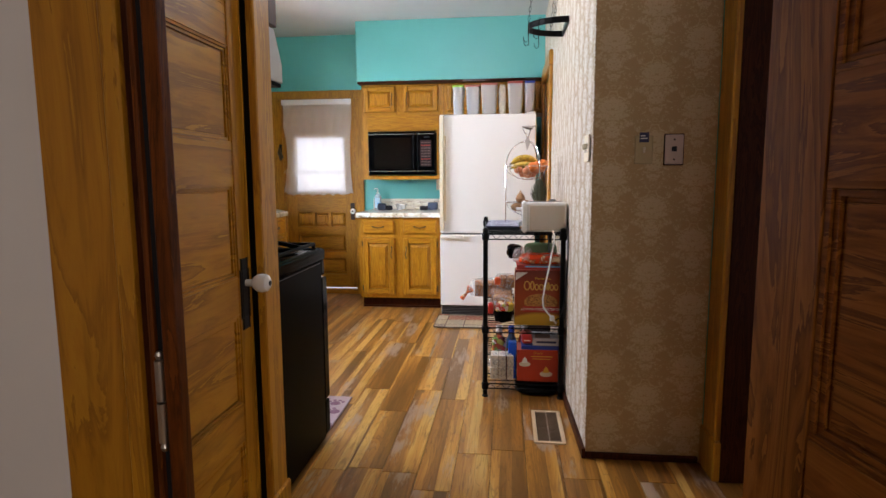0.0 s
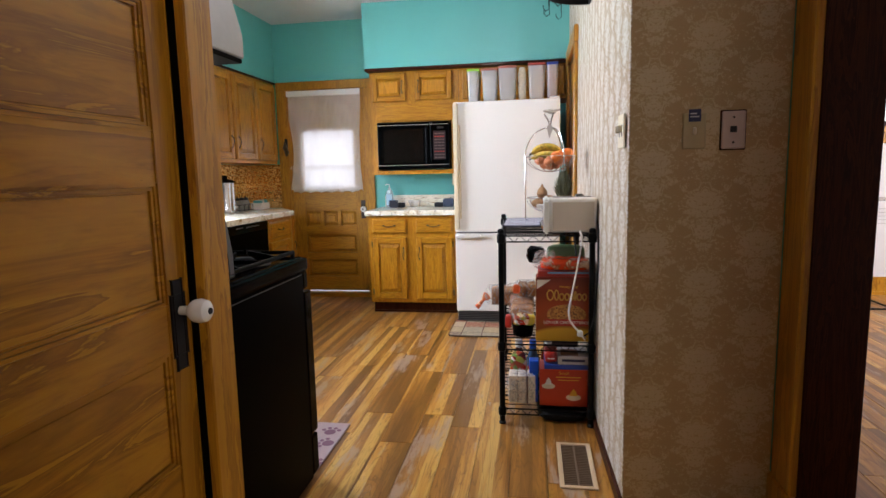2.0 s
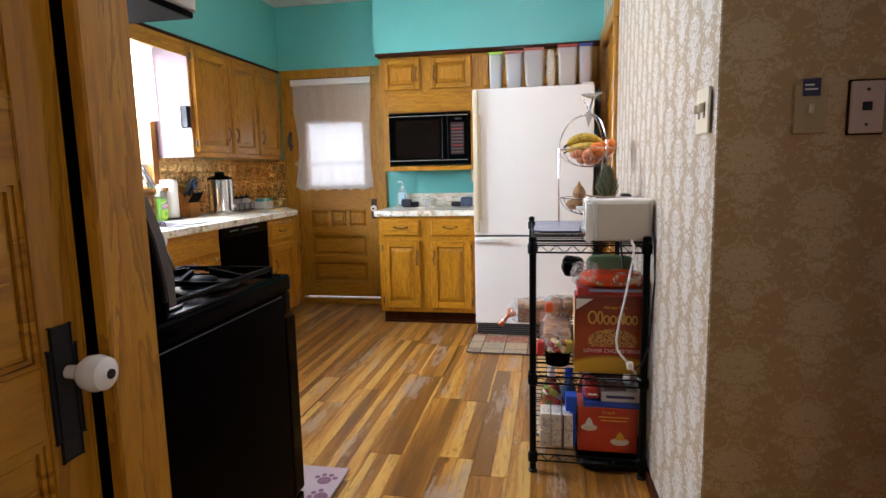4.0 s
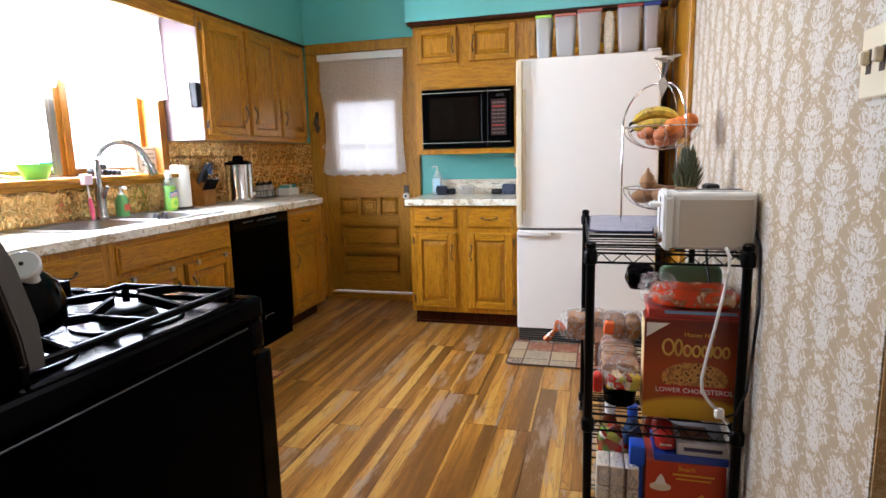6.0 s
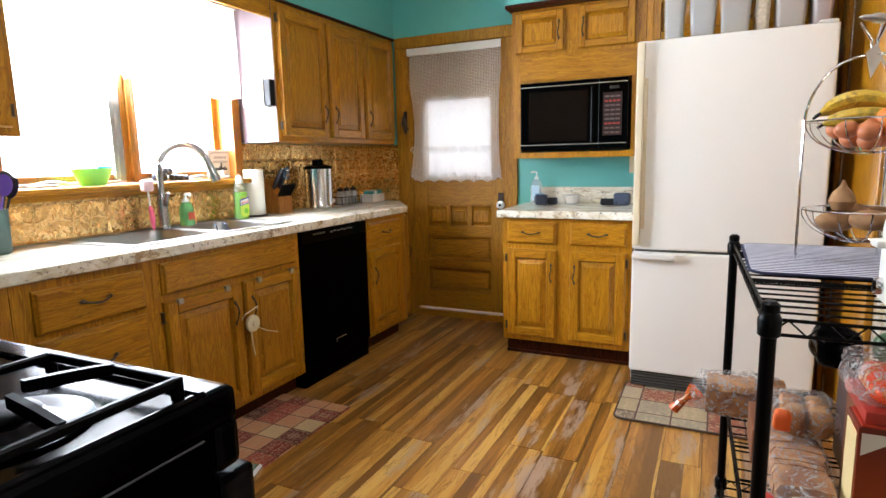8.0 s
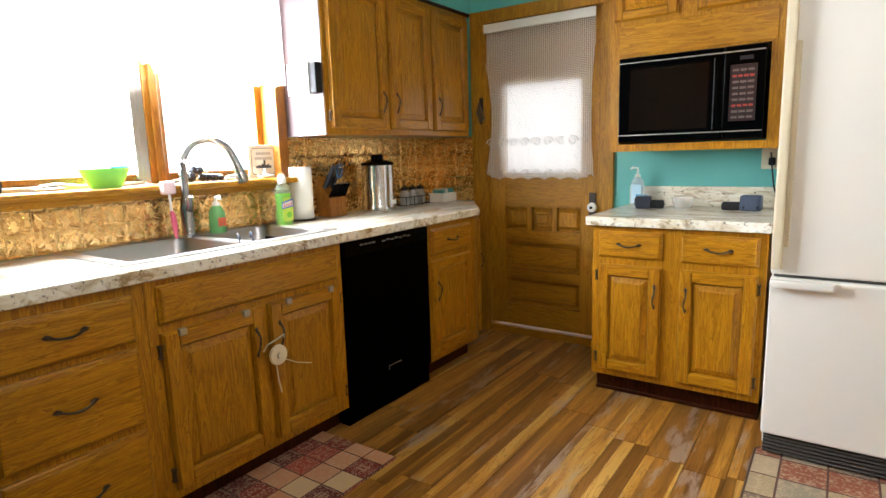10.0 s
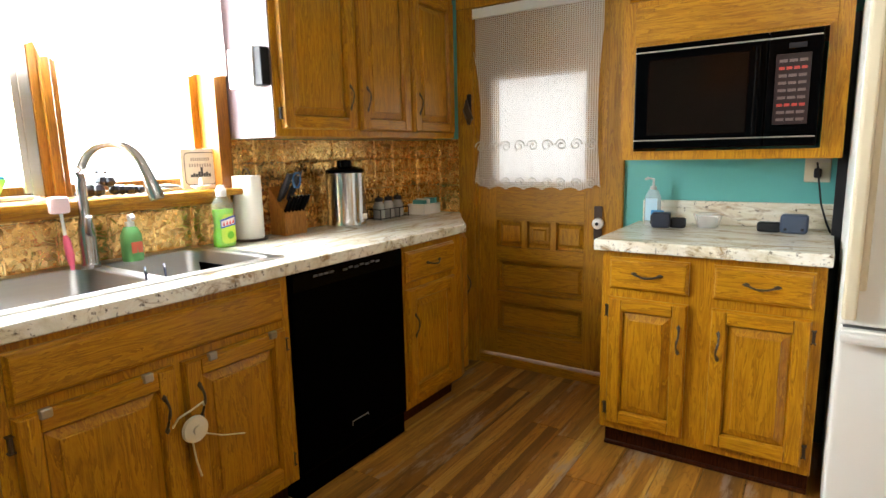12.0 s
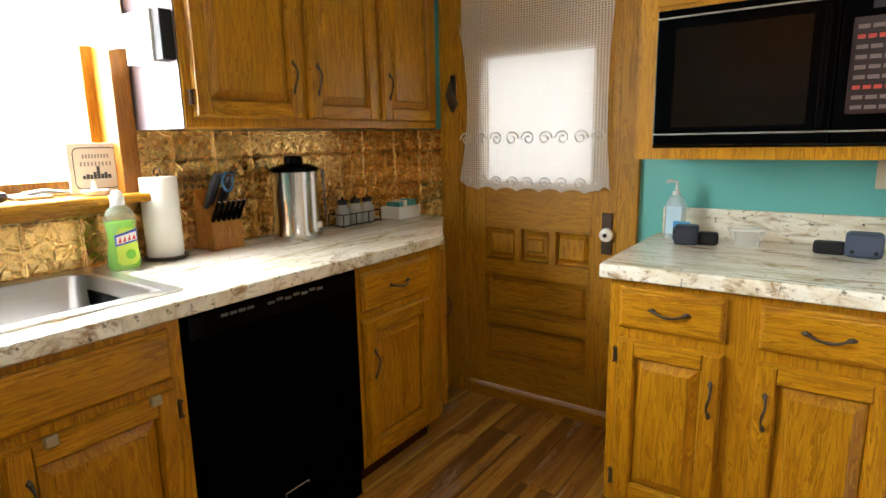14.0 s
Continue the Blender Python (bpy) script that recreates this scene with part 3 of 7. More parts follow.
    structure("window_side_room_trim", box(2.84, 2.97, 6.69, 6.72, 1.56, 2.12, 0.004, box(3.73, 3.86, 6.69, 6.72, 1.56, 2.12, 0.004, box(2.82, 3.88, 6.68, 6.72, 2.12, 2.24, 0.004, box(2.82, 3.88, 6.66, 6.72, 1.50, 1.56, 0.004, box(2.86, 3.84, 6.70, 6.72, 1.41, 1.50))))), PINE_H)
    structure("picture_rail", box(3.88, 5.2, 6.68, 6.72, 1.83, 1.86, 0.003, box(1.14, 2.82, 6.68, 6.72, 1.83, 1.86, 0.003)), PINE_H)
    w = thing("window", (3.35, 6.75, 1.56), "small stained-glass window in a varnished pine frame", "window")
    w["kind"] = "structure"
    part("window_frame", box(2.97, 3.03, 6.74, 6.78, 1.56, 2.12, 0, box(3.67, 3.73, 6.74, 6.78, 1.56, 2.12, 0, box(3.03, 3.67, 6.74, 6.78, 1.56, 1.61, 0, box(3.03, 3.67, 6.74, 6.78, 2.07, 2.12)))), DARKWOOD, w)
    # panes emit their own glow in place of daylight through the glass
    part("pane", box(3.03, 3.12, 6.755, 6.765, 1.61, 2.07), glowing("yellow_glass_glow", (0.95, 0.75, 0.12, 1), 1.6), w, "yellow stained-glass strip")
    part("pane", box(3.12, 3.58, 6.755, 6.765, 1.61, 2.07), glowing("pale_glass_glow", (1, 0.97, 0.85, 1), 2.2), w, "pale textured glass")
    part("pane", box(3.58, 3.67, 6.755, 6.765, 1.61, 2.07), glowing("violet_glass_glow", (0.4, 0.25, 0.7, 1), 0.9), w, "violet stained-glass strip")


casings()


def kitchen_window():
    w = thing("window", (-2.80, 4.27, 1.12), "double oak casement window over the sink, bright with daylight", "window")
    w["kind"] = "structure"
    # posts and sash take the darkened oak, being seen against the light
    part("window_frame", box(-2.80, -2.775, 3.61, 3.69, 1.14, 2.12, 0.003, box(-2.80, -2.768, 4.915, 4.975, 1.14, 2.12, 0.003)), OAK_SHADED, w)
    part("mullion", box(-2.94, -2.885, 4.298, 4.385, 1.15, 2.12, 0.004, box(-2.885, -2.872, 4.325, 4.36, 1.15, 2.12, 0.004)), OAK_SHADED, w)
    part("sash", box(-2.94, -2.90, 4.888, 4.928, 1.15, 2.12, 0.003, box(-2.90, -2.80, 4.922, 4.928, 1.15, 2.12, 0, box(-2.94, -2.90, 3.625, 3.67, 1.15, 2.12, 0.003, box(-2.94, -2.90, 3.67, 4.262, 1.15, 1.195, 0.003, box(-2.94, -2.90, 4.385, 4.888, 1.15, 1.195, 0.003))))), OAK_SHADED, w)
    part("track", box(-2.915, -2.885, 4.262, 4.296, 1.16, 2.1, 0.002, box(-2.905, -2.885, 4.24, 4.262, 1.17, 2.1, 0.002, box(-2.89, -2.87, 3.67, 4.26, 1.15, 1.165, 0.002, box(-2.89, -2.87, 4.39, 4.92, 1.15, 1.165, 0.002)))), NICKEL, w, "grey metal screen track")
    part("window_sill", box(-3.0, -2.70, 3.58, 4.975, 1.12, 1.148, 0.005, box(-2.80, -2.755, 3.62, 4.94, 1.09, 1.12, 0.005)), OAK_H, w)
    for y0, y1 in ((3.67, 4.262), (4.385, 4.888)):
        p = part("pane", box(-2.925, -2.92, y0, y1, 1.195, 2.12), glassy("clear_glass", alpha=0.06), w)
        p.visible_shadow = False
    for y in (3.90, 4.70):
        crank = part("crank", tube([(-2.85, y - 0.05, 1.162), (-2.835, y, 1.17), (-2.83, y + 0.055, 1.162)], 0.008, 8, box(-2.87, -2.81, y - 0.08, y + 0.02, 1.148, 1.16, 0.003)), NICKEL, w, "grey window crank", True)
    curtain = thing("curtain", (-2.74, 4.27, 1.6), "white sheer lace valance over the sink window", "curtain")
    bm = bmesh.new()
    n, m = 120, 14
    grid = []
    for i in range(n + 1):
        y = 3.60 + 1.345 * i / n
        low = 1.585 + 0.018 * abs(math.sin(i * 0.33)) + (0.05 if 52 < i < 60 else 0)
        row = []
        for j in range(m + 1):
            k = j / m
            row.append(bm.verts.new((-2.735 + 0.016 * math.sin(i * 0.85 + 0.7 * math.sin(k * 3)) * (0.5 + 0.5 * (1 - k)), y, low + (2.11 - low) * k)))
        grid.append(row)
    for a, b in zip(grid, grid[1:]):
        for j in range(m):
            bm.faces.new((a[j], b[j], b[j + 1], a[j + 1]))
    part("cloth", bm, SHEER, curtain, "", True)
    part("rod", tube([(-2.735, 3.59, 2.10), (-2.735, 4.96, 2.10)], 0.008, 8), PLASTIC_W, curtain)


kitchen_window()


def far_door():
    d = thing("door", (-1.98, 6.38, 0.05), "brown panelled wooden back door with a half window", "door")
    d["kind"] = "structure"
    P = FY(6.40)
    x0, x1 = -2.36, -1.60
    st = 0.115
    bm = None
    for a, b, c, e in ((x0, x0 + st, 0.066, 2.07), (x1 - st, x1, 0.066, 2.07)):
        bm = pbox(P, a, b, c, e, 0, 0.04, 0.002, bm)
    part("stile", bm, DOORWOOD, d)
    bm = None
    for c, e in ((0.066, 0.21), (0.395, 0.455), (0.645, 0.725), (0.88, 1.10), (1.67, 2.07)):
        bm = pbox(P, x0 + st, x1 - st, c, e, 0, 0.04, 0.002, bm)
    part("rail", bm, DOORWOOD_X, d)
    for c, e in ((0.21, 0.395), (0.455, 0.645)):
        bm = pbox(P, x0 + st, x1 - st, c, e, 0.0, 0.008)
        bm = pbox(P, x0 + st + 0.02, x1 - st - 0.02, c + 0.02, e - 0.02, 0.008, 0.026, 0, bm, 0.014)
        part("panel", bm, DOORWOOD_X, d)
    w3 = (x1 - x0 - 2 * st)
    for i in range(3):
        a = x0 + st + w3 * i / 3
        b = a + w3 / 3
        bm = pbox(P, a, b, 0.725, 0.88, 0.0, 0.008)
        bm = pbox(P, a + 0.012, b - 0.012, 0.737, 0.868, 0.008, 0.026, 0, bm, 0.02)
        if i == 1:
            bm = pbox(P, a + 0.045, b - 0.045, 0.768, 0.837, 0.026, 0.036, 0, bm, 0.008)
        part("panel", bm, DOORWOOD, d)
    bm = None
    for i in (1, 2):
        a = x0 + st + w3 * i / 3
        bm = pbox(P, a - 0.017, a + 0.017, 0.725, 0.88, 0, 0.04, 0.002, bm)
    part("muntin", bm, DOORWOOD, d)
    g = part("pane", pbox(P, x0 + st, x1 - st, 1.10, 1.67, 0.012, 0.017), glassy("door_glass", alpha=0.05), d)
    g.visible_shadow = False
    k = d
    part("knob_plate", box(-1.66, -1.615, 6.35, 6.357, 0.80, 0.98, 0.003), BRONZE, k)
    rot = Matrix.Rotation(radians(90), 4, "X")
    part("knob", lathe([(0.012, 0), (0.012, 0.03), (0.026, 0.036), (0.031, 0.048), (0.028, 0.062), (0.012, 0.068), (0.0, 0.068)], (-1.62, 6.35, 0.895), 20, None, rot), PORCELAIN, k, "", True)
    part("knob_eye", lathe([(0.009, 0), (0.009, 0.004), (0.0, 0.004)], (-1.62, 6.281, 0.895), 12, None, rot), RUBBER, k)
    latch = thing("bolt_lock", (-2.40, 6.31, 1.50), "small dark door chain hanging on the casing", "lock")
    part("plate", box(-2.405, -2.375, 6.30, 6.312, 1.47, 1.60, 0.004), RUBBER, latch)
    part("chain", tube([(-2.40, 6.295, 1.57), (-2.395, 6.285, 1.51), (-2.375, 6.285, 1.46), (-2.385, 6.29, 1.43)], 0.011, 8, radii=[0.006, 0.022, 0.024, 0.010]), BRONZE, latch, "", True)
    c = thing("curtain", (-1.98, 6.33, 1.06), "white lace curtain hanging on the back door", "curtain")
    bm = bmesh.new()
    grid = []
    n, m = 90, 40
    for i in range(n + 1):
        s = i / n
        row = []
        for j in range(m + 1):
            k2 = j / m
            pinch = (0.055 if s < 0.5 else 0.022) * math.sin(math.pi * min(1.0, k2 * 1.25)) ** 0.8 * (-1 if s < 0.5 else 1) * abs(2 * s - 1) if k2 < 0.8 else 0.0
            x = -2.385 + 0.762 * s - pinch
            low = 1.06 + 0.016 * abs(math.sin(s * 22)) + 0.02 * (abs(2 * s - 1) > 0.9)
            z = low + (2.055 - low) * k2
            row.append(bm.verts.new((x, 6.333 + 0.0022 * math.sin(s * 40 + k2) + 0.004 * math.sin(s * 13), z)))
        grid.append(row)
    for a, b in zip(grid, grid[1:]):
        for j in range(m):
            bm.faces.new((a[j], b[j], b[j + 1], a[j + 1]))
    part("cloth", bm, LACE, c, "", True)
    part("hem", box(-2.385, -1.62, 6.322, 6.328, 2.005, 2.06, 0.002), PLASTIC_W, c, "solid white header band")
    for row_z, rad in ((1.30, 0.034), (1.10, 0.03)):
        for i in range(9):
            cx = -2.33 + 0.082 * i
            pts = []
            for a in range(15):
                ang = a * 0.62
                r = rad * (1 - a / 18)
                pts.append((cx + (r * math.cos(ang)) * (1 if i % 2 else -1), 6.325, row_z + r * math.sin(ang)))
            part("embroidery", tube(pts, 0.0042, 4), PLASTIC_W, c, "raised white scroll embroidery", True)


far_door()


def left_cabinets():
    P = FX(-2.19)
    # drawers unit
    def unit(y0, y1, label, d=0.0):
        c = thing("base_cabinet", (-2.49, (y0 + y1) / 2, 0), label, "kitchen cabinet", "base cabinets along the window wall")
        part("body", box(-2.79, -2.19, y0 + 0.001, y1 - 0.001, 0.1, 0.872), OAK, c)
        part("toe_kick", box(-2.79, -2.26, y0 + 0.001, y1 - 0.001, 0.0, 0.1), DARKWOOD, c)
        return c
    c = unit(2.70, 3.35, "golden oak base cabinet with a drawer over a raised-panel door")
    cab_door(P, 2.76, 3.31, 0.70, 0.835, c, (3.03, 0.77, False), False, False)
    cab_door(P, 2.76, 3.02, 0.13, 0.66, c, (2.98, 0.5, True))
    cab_door(P, 3.05, 3.31, 0.13, 0.66, c, (3.09, 0.5, True))
    c = unit(3.35, 3.85, "golden oak base cabinet with three deep drawers")
    for z0, z1 in ((0.69, 0.838), (0.42, 0.668), (0.135, 0.395)):
        cab_door(P, 3.41, 3.808, z0, z1, c, (3.61, (z0 + z1) / 2 + 0.01, False), False, False)
    c = thing("base_cabinet", (-2.49, 4.29, 0), "golden oak sink cabinet with a false drawer front and two doors", "kitchen cabinet", "base cabinets along the window wall")
    part("body", box(-2.79, -2.19, 3.851, 4.724, 0.1, 0.73, 0, box(-2.215, -2.19, 3.851, 4.724, 0.73, 0.872)), OAK, c)
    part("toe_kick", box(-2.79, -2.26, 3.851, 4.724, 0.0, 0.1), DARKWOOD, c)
    cab_door(P, 3.885, 4.69, 0.718, 0.848, c, None, False, False)
    a = cab_door(P, 3.885, 4.285, 0.135, 0.69, c, (4.24, 0.56, True), hinge=3.878)
    b = cab_door(P, 4.31, 4.69, 0.135, 0.69, c, (4.35, 0.56, True), hinge=4.697)
    for y in (3.95, 4.20, 4.40, 4.63):
        part("latch", box(-2.172, -2.155, y - 0.014, y + 0.014, 0.672, 0.697, 0.003), NICKEL, c, "small clear child latch")
    c = unit(5.375, 5.86, "narrow golden oak base cabinet beside the dishwasher")
    cab_door(P, 5.392, 5.785, 0.70, 0.842, c, (5.59, 0.775, False), False, False)
    cab_door(P, 5.392, 5.785, 0.14, 0.67, c, (5.435, 0.50, True))
    c = thing("corner_cabinet", (-2.45, 6.1, 0), "angled golden oak end cabinet with a narrow door", "kitchen cabinet", "base cabinets along the window wall")
    part("body", prism([(-2.79, 5.86), (-2.19, 5.86), (-2.20, 5.90), (-2.39, 6.17), (-2.48, 6.31), (-2.79, 6.31)], 0.1, 0.872), OAK, c)
    part("toe_kick", prism([(-2.79, 5.86), (-2.26, 5.86), (-2.30, 5.93), (-2.52, 6.30), (-2.79, 6.31)], 0.0, 0.1), DARKWOOD, c)
    d = Vector((-0.19, 0.27, 0)).normalized()
    nrm = Vector((d.y, -d.x, 0))
    base = Vector((-2.20, 5.90, 0))
    Q = lambda u, z, dd: tuple(base + d * u + nrm * dd + Vector((0, 0, z)))
    cab_door(Q, 0.02, 0.30, 0.13, 0.84, c, (0.055, 0.58, True), mat=OAK)
    # child lock hanging on the sink handles
    l = thing("cabinet_lock", (-2.14, 4.285, 0.54), "round white child lock with cords looped over two handles", "child lock")
    rot = Matrix.Rotation(radians(90), 4, "Y")
    part("disc", lathe([(0.0, 0), (0.036, 0.0), (0.04, 0.006), (0.038, 0.016), (0.014, 0.02), (0.013, 0.026), (0.0, 0.027)], (-2.135, 4.30, 0.50), 28, None, rot), CREAM, l, "", True)
    part("cord", tube([(-2.128, 4.235, 0.53), (-2.12, 4.25, 0.555), (-2.118, 4.29, 0.565), (-2.12, 4.33, 0.575), (-2.128, 4.335, 0.56)], 0.003, 6), CREAM, l, "", True)
    part("cord", tube([(-2.13, 4.29, 0.47), (-2.135, 4.30, 0.40), (-2.14, 4.315, 0.34)], 0.0028, 6), CREAM, l, "", True)
    part("cord", tube([(-2.128, 4.32, 0.48), (-2.13, 4.39, 0.44), (-2.135, 4.47, 0.41)], 0.0022, 6), CREAM, l, "", True)
    # worktop with the sink cut-out
    t = thing("worktop", (-2.5, 4.5, 0.875), "pale marble-look laminate worktop with a darker speckled edge", "worktop")
    z0, z1 = 0.875, 0.915
    for a, b, c, e in ((-2.798, -2.19, 2.70, 3.86), (-2.798, -2.775, 3.86, 4.76), (-2.30, -2.19, 3.86, 4.76)):
        part("slab", box(a, b, c, e, z0, z1), MARBLE, t)
    bm = prism([(-2.798, 4.76), (-2.19, 4.76), (-2.19, 5.86), (-2.18, 5.90), (-2.375, 6.175), (-2.476, 6.335), (-2.798, 6.335)], z0, z1, "z", 0)
    part("slab", bm, MARBLE, t)
    part("edge", box(-2.19, -2.165, 2.70, 5.89, z0 - 0.004, z1 + 0.001, 0.008, None, 3), MARBLE_EDGE, t, "rounded speckled front edge")
    # sink
    s = thing("sink", (-2.53, 4.31, 0.915), "double-bowl stainless steel sink", "sink")
    rim = None
    for a, b, c_, e in ((-2.795, -2.74, 3.83, 4.79), (-2.30, -2.262, 3.83, 4.79), (-2.74, -2.30, 3.83, 3.875), (-2.74, -2.30, 4.745, 4.79), (-2.74, -2.30, 4.325, 4.365)):
        rim = box(a, b, c_, e, 0.915, 0.922, 0.0, rim)
    part("rim", rim, SINK_STEEL, s)
    for y0, y1 in ((3.875, 4.325), (4.365, 4.745)):
        bm = bmesh.new()
        rings = []
        for k, (ins, z) in enumerate(((0, 0.922), (0.004, 0.914), (0.012, 0.80), (0.03, 0.757), (0.06, 0.75))):
            ring = []
            cx0, cx1, cy0, cy1 = -2.74 + ins, -2.30 - ins, y0 + ins, y1 - ins
            r = 0.05
            for (cx, cy, s0) in ((cx1 - r, cy1 - r, 0), (cx0 + r, cy1 - r, 90), (cx0 + r, cy0 + r, 180), (cx1 - r, cy0 + r, 270)):
                for p in arc(cx, cy, r if k else 0.012, s0, s0 + 90, 5):
                    ring.append(bm.verts.new((p[0] if k else (cx1 if s0 in (0, 270) else cx0) + 0 * p[0], p[1] if k else (cy1 if s0 in (0, 90) else cy0), z)))
            rings.append(ring)
        for a, b in zip(rings, rings[1:]):
            for i in range(len(a)):
                j = (i + 1) % len(a)
                bm.faces.new((a[i], b[i], b[j], a[j]))
        bm.faces.new(rings[-1])
        bmesh.ops.remove_doubles(bm, verts=bm.verts, dist=1e-5)
        bmesh.ops.recalc_face_normals(bm, faces=bm.faces)
        part("bowl", bm, SINK_STEEL, s, "", True)
        part("drain", lathe([(0.0, 0.004), (0.03, 0.003), (0.042, 0.006), (0.045, 0.0)], (-2.52, (y0 + y1) / 2, 0.751), 20), CHROME, s, "", True)
    f = thing("tap", (-2.675, 4.35, 0.922), "brushed steel gooseneck kitchen tap with a side lever", "kitchen tap")
    yb = 4.325
    part("base", lathe([(0.03, 0), (0.031, 0.012), (0.026, 0.02), (0.026, 0.13), (0.022, 0.15), (0.017, 0.17)], (-2.685, yb, 0.922), 24), TAP_STEEL, f, "", True)
    pts = [(-2.685, yb, 1.08), (-2.685, yb, 1.14), (-2.685, yb, 1.20)]
    for x, y in arc(0, 0, 1, 180, 18, 16):
        pts.append((-2.568 + 0.117 * x, yb + 0.045 * (x + 1), 1.215 + 0.117 * y))
    part("neck", tube(pts, 0.0165, 14), TAP_STEEL, f, "", True)
    e = Vector(pts[-1])
    part("spray_head", tube([e, e + Vector((0.018, 0.004, -0.035)), e + Vector((0.04, 0.010, -0.09)), e + Vector((0.043, 0.011, -0.10))], 0.016, 14, radii=[0.018, 0.019, 0.024, 0.022]), TAP_STEEL, f, "", True)
    part("lever", tube([(-2.675, yb + 0.005, 1.035), (-2.64, yb - 0.012, 1.06), (-2.61, yb - 0.022, 1.10)], 0.01, 10, radii=[0.016, 0.011, 0.009]), TAP_STEEL, f, "", True)
    # dishwasher
    w = thing("dishwasher", (-2.48, 5.05, 0), "black built-in dishwasher with a small control row", "dishwasher")
    part("body", box(-2.78, -2.20, 4.732, 5.368, 0.0, 0.87), BLACK, w)
    part("door", box(-2.20, -2.178, 4.735, 5.365, 0.11, 0.868, 0.006, None, 2), BLACK, w)
    part("kick_plate", box(-2.25, -2.235, 4.735, 5.365, 0.01, 0.11, 0.002), BLACK, w)
    part("control_strip", box(-2.178, -2.1745, 4.74, 5.36, 0.80, 0.862, 0.001), BLACK_GLOSS, w)
    MARK = plain("panel_marks", (0.09, 0.085, 0.08, 1), 0.5)
    for k in range(4):
        part("button", box(-2.1745, -2.172, 4.835 + k * 0.028, 4.858 + k * 0.028, 0.840, 0.849, 0.001), MARK, w)
    for k in range(7):
        part("button", box(-2.1745, -2.172, 4.99 + k * 0.032, 5.015 + k * 0.032, 0.836 + 0.004 * (k % 2), 0.845 + 0.004 * (k % 2), 0.001), MARK, w)
    part("badge", tube([(-2.177, 5.005, 0.19), (-2.177, 5.005, 0.21), (-2.177, 5.10, 0.21), (-2.177, 5.10, 0.203)], 0.0022, 5), NICKEL, w)


left_cabinets()


def wall_cabinets():
    P = FX(-2.49)
    c = thing("wall_cabinet", (-2.645, 5.64, 1.355), "golden oak wall cabinet, three raised-panel doors, pale end", "kitchen cabinet", "wall cabinets")
    part("body", box(-2.795, -2.49, 4.985, 6.30, 1.355, 2.128, 0.002), OAK, c)
    part("end_panel", box(-2.795, -2.495, 4.980, 4.985, 1.352, 2.128), LAMINATE_W, c, "pale pinkish laminate end")
    cab_door(P, 5.01, 5.44, 1.385, 2.095, c, (5.40, 1.53, True), hinge=5.004)
    cab_door(P, 5.475, 5.855, 1.385, 2.095, c, (5.515, 1.53, True))
    cab_door(P, 5.89, 6.275, 1.385, 2.095, c, (5.93, 1.53, True))
    c = thing("wall_cabinet", (-2.645, 3.1, 1.345), "golden oak wall cabinet with raised-panel doors near the stove", "kitchen cabinet", "wall cabinets")
    part("body", box(-2.795, -2.49, 2.66, 3.615, 1.345, 2.128, 0.002), OAK, c)
    cab_door(P, 3.18, 3.585, 1.375, 2.095, c, (3.22, 1.53, True), hinge=3.592)
    cab_door(P, 2.72, 3.14, 1.375, 2.095, c, (3.10, 1.53, True))
    structure("window_pelmet", box(-2.51, -2.492, 3.616, 4.978, 2.03, 2.128, 0.003), OAK_H)
    b = thing("door_chime", (-2.62, 4.95, 1.60), "white door chime box with a black side on the cabinet end", "door chime")
    part("cover", box(-2.69, -2.54, 4.930, 4.979, 1.548, 1.700, 0.005, None, 2), PLASTIC_W, b)
    part("side", box(-2.54, -2.497, 4.938, 4.979, 1.552, 1.696, 0.003), RUBBER, b, "black speaker side")


wall_cabinets()


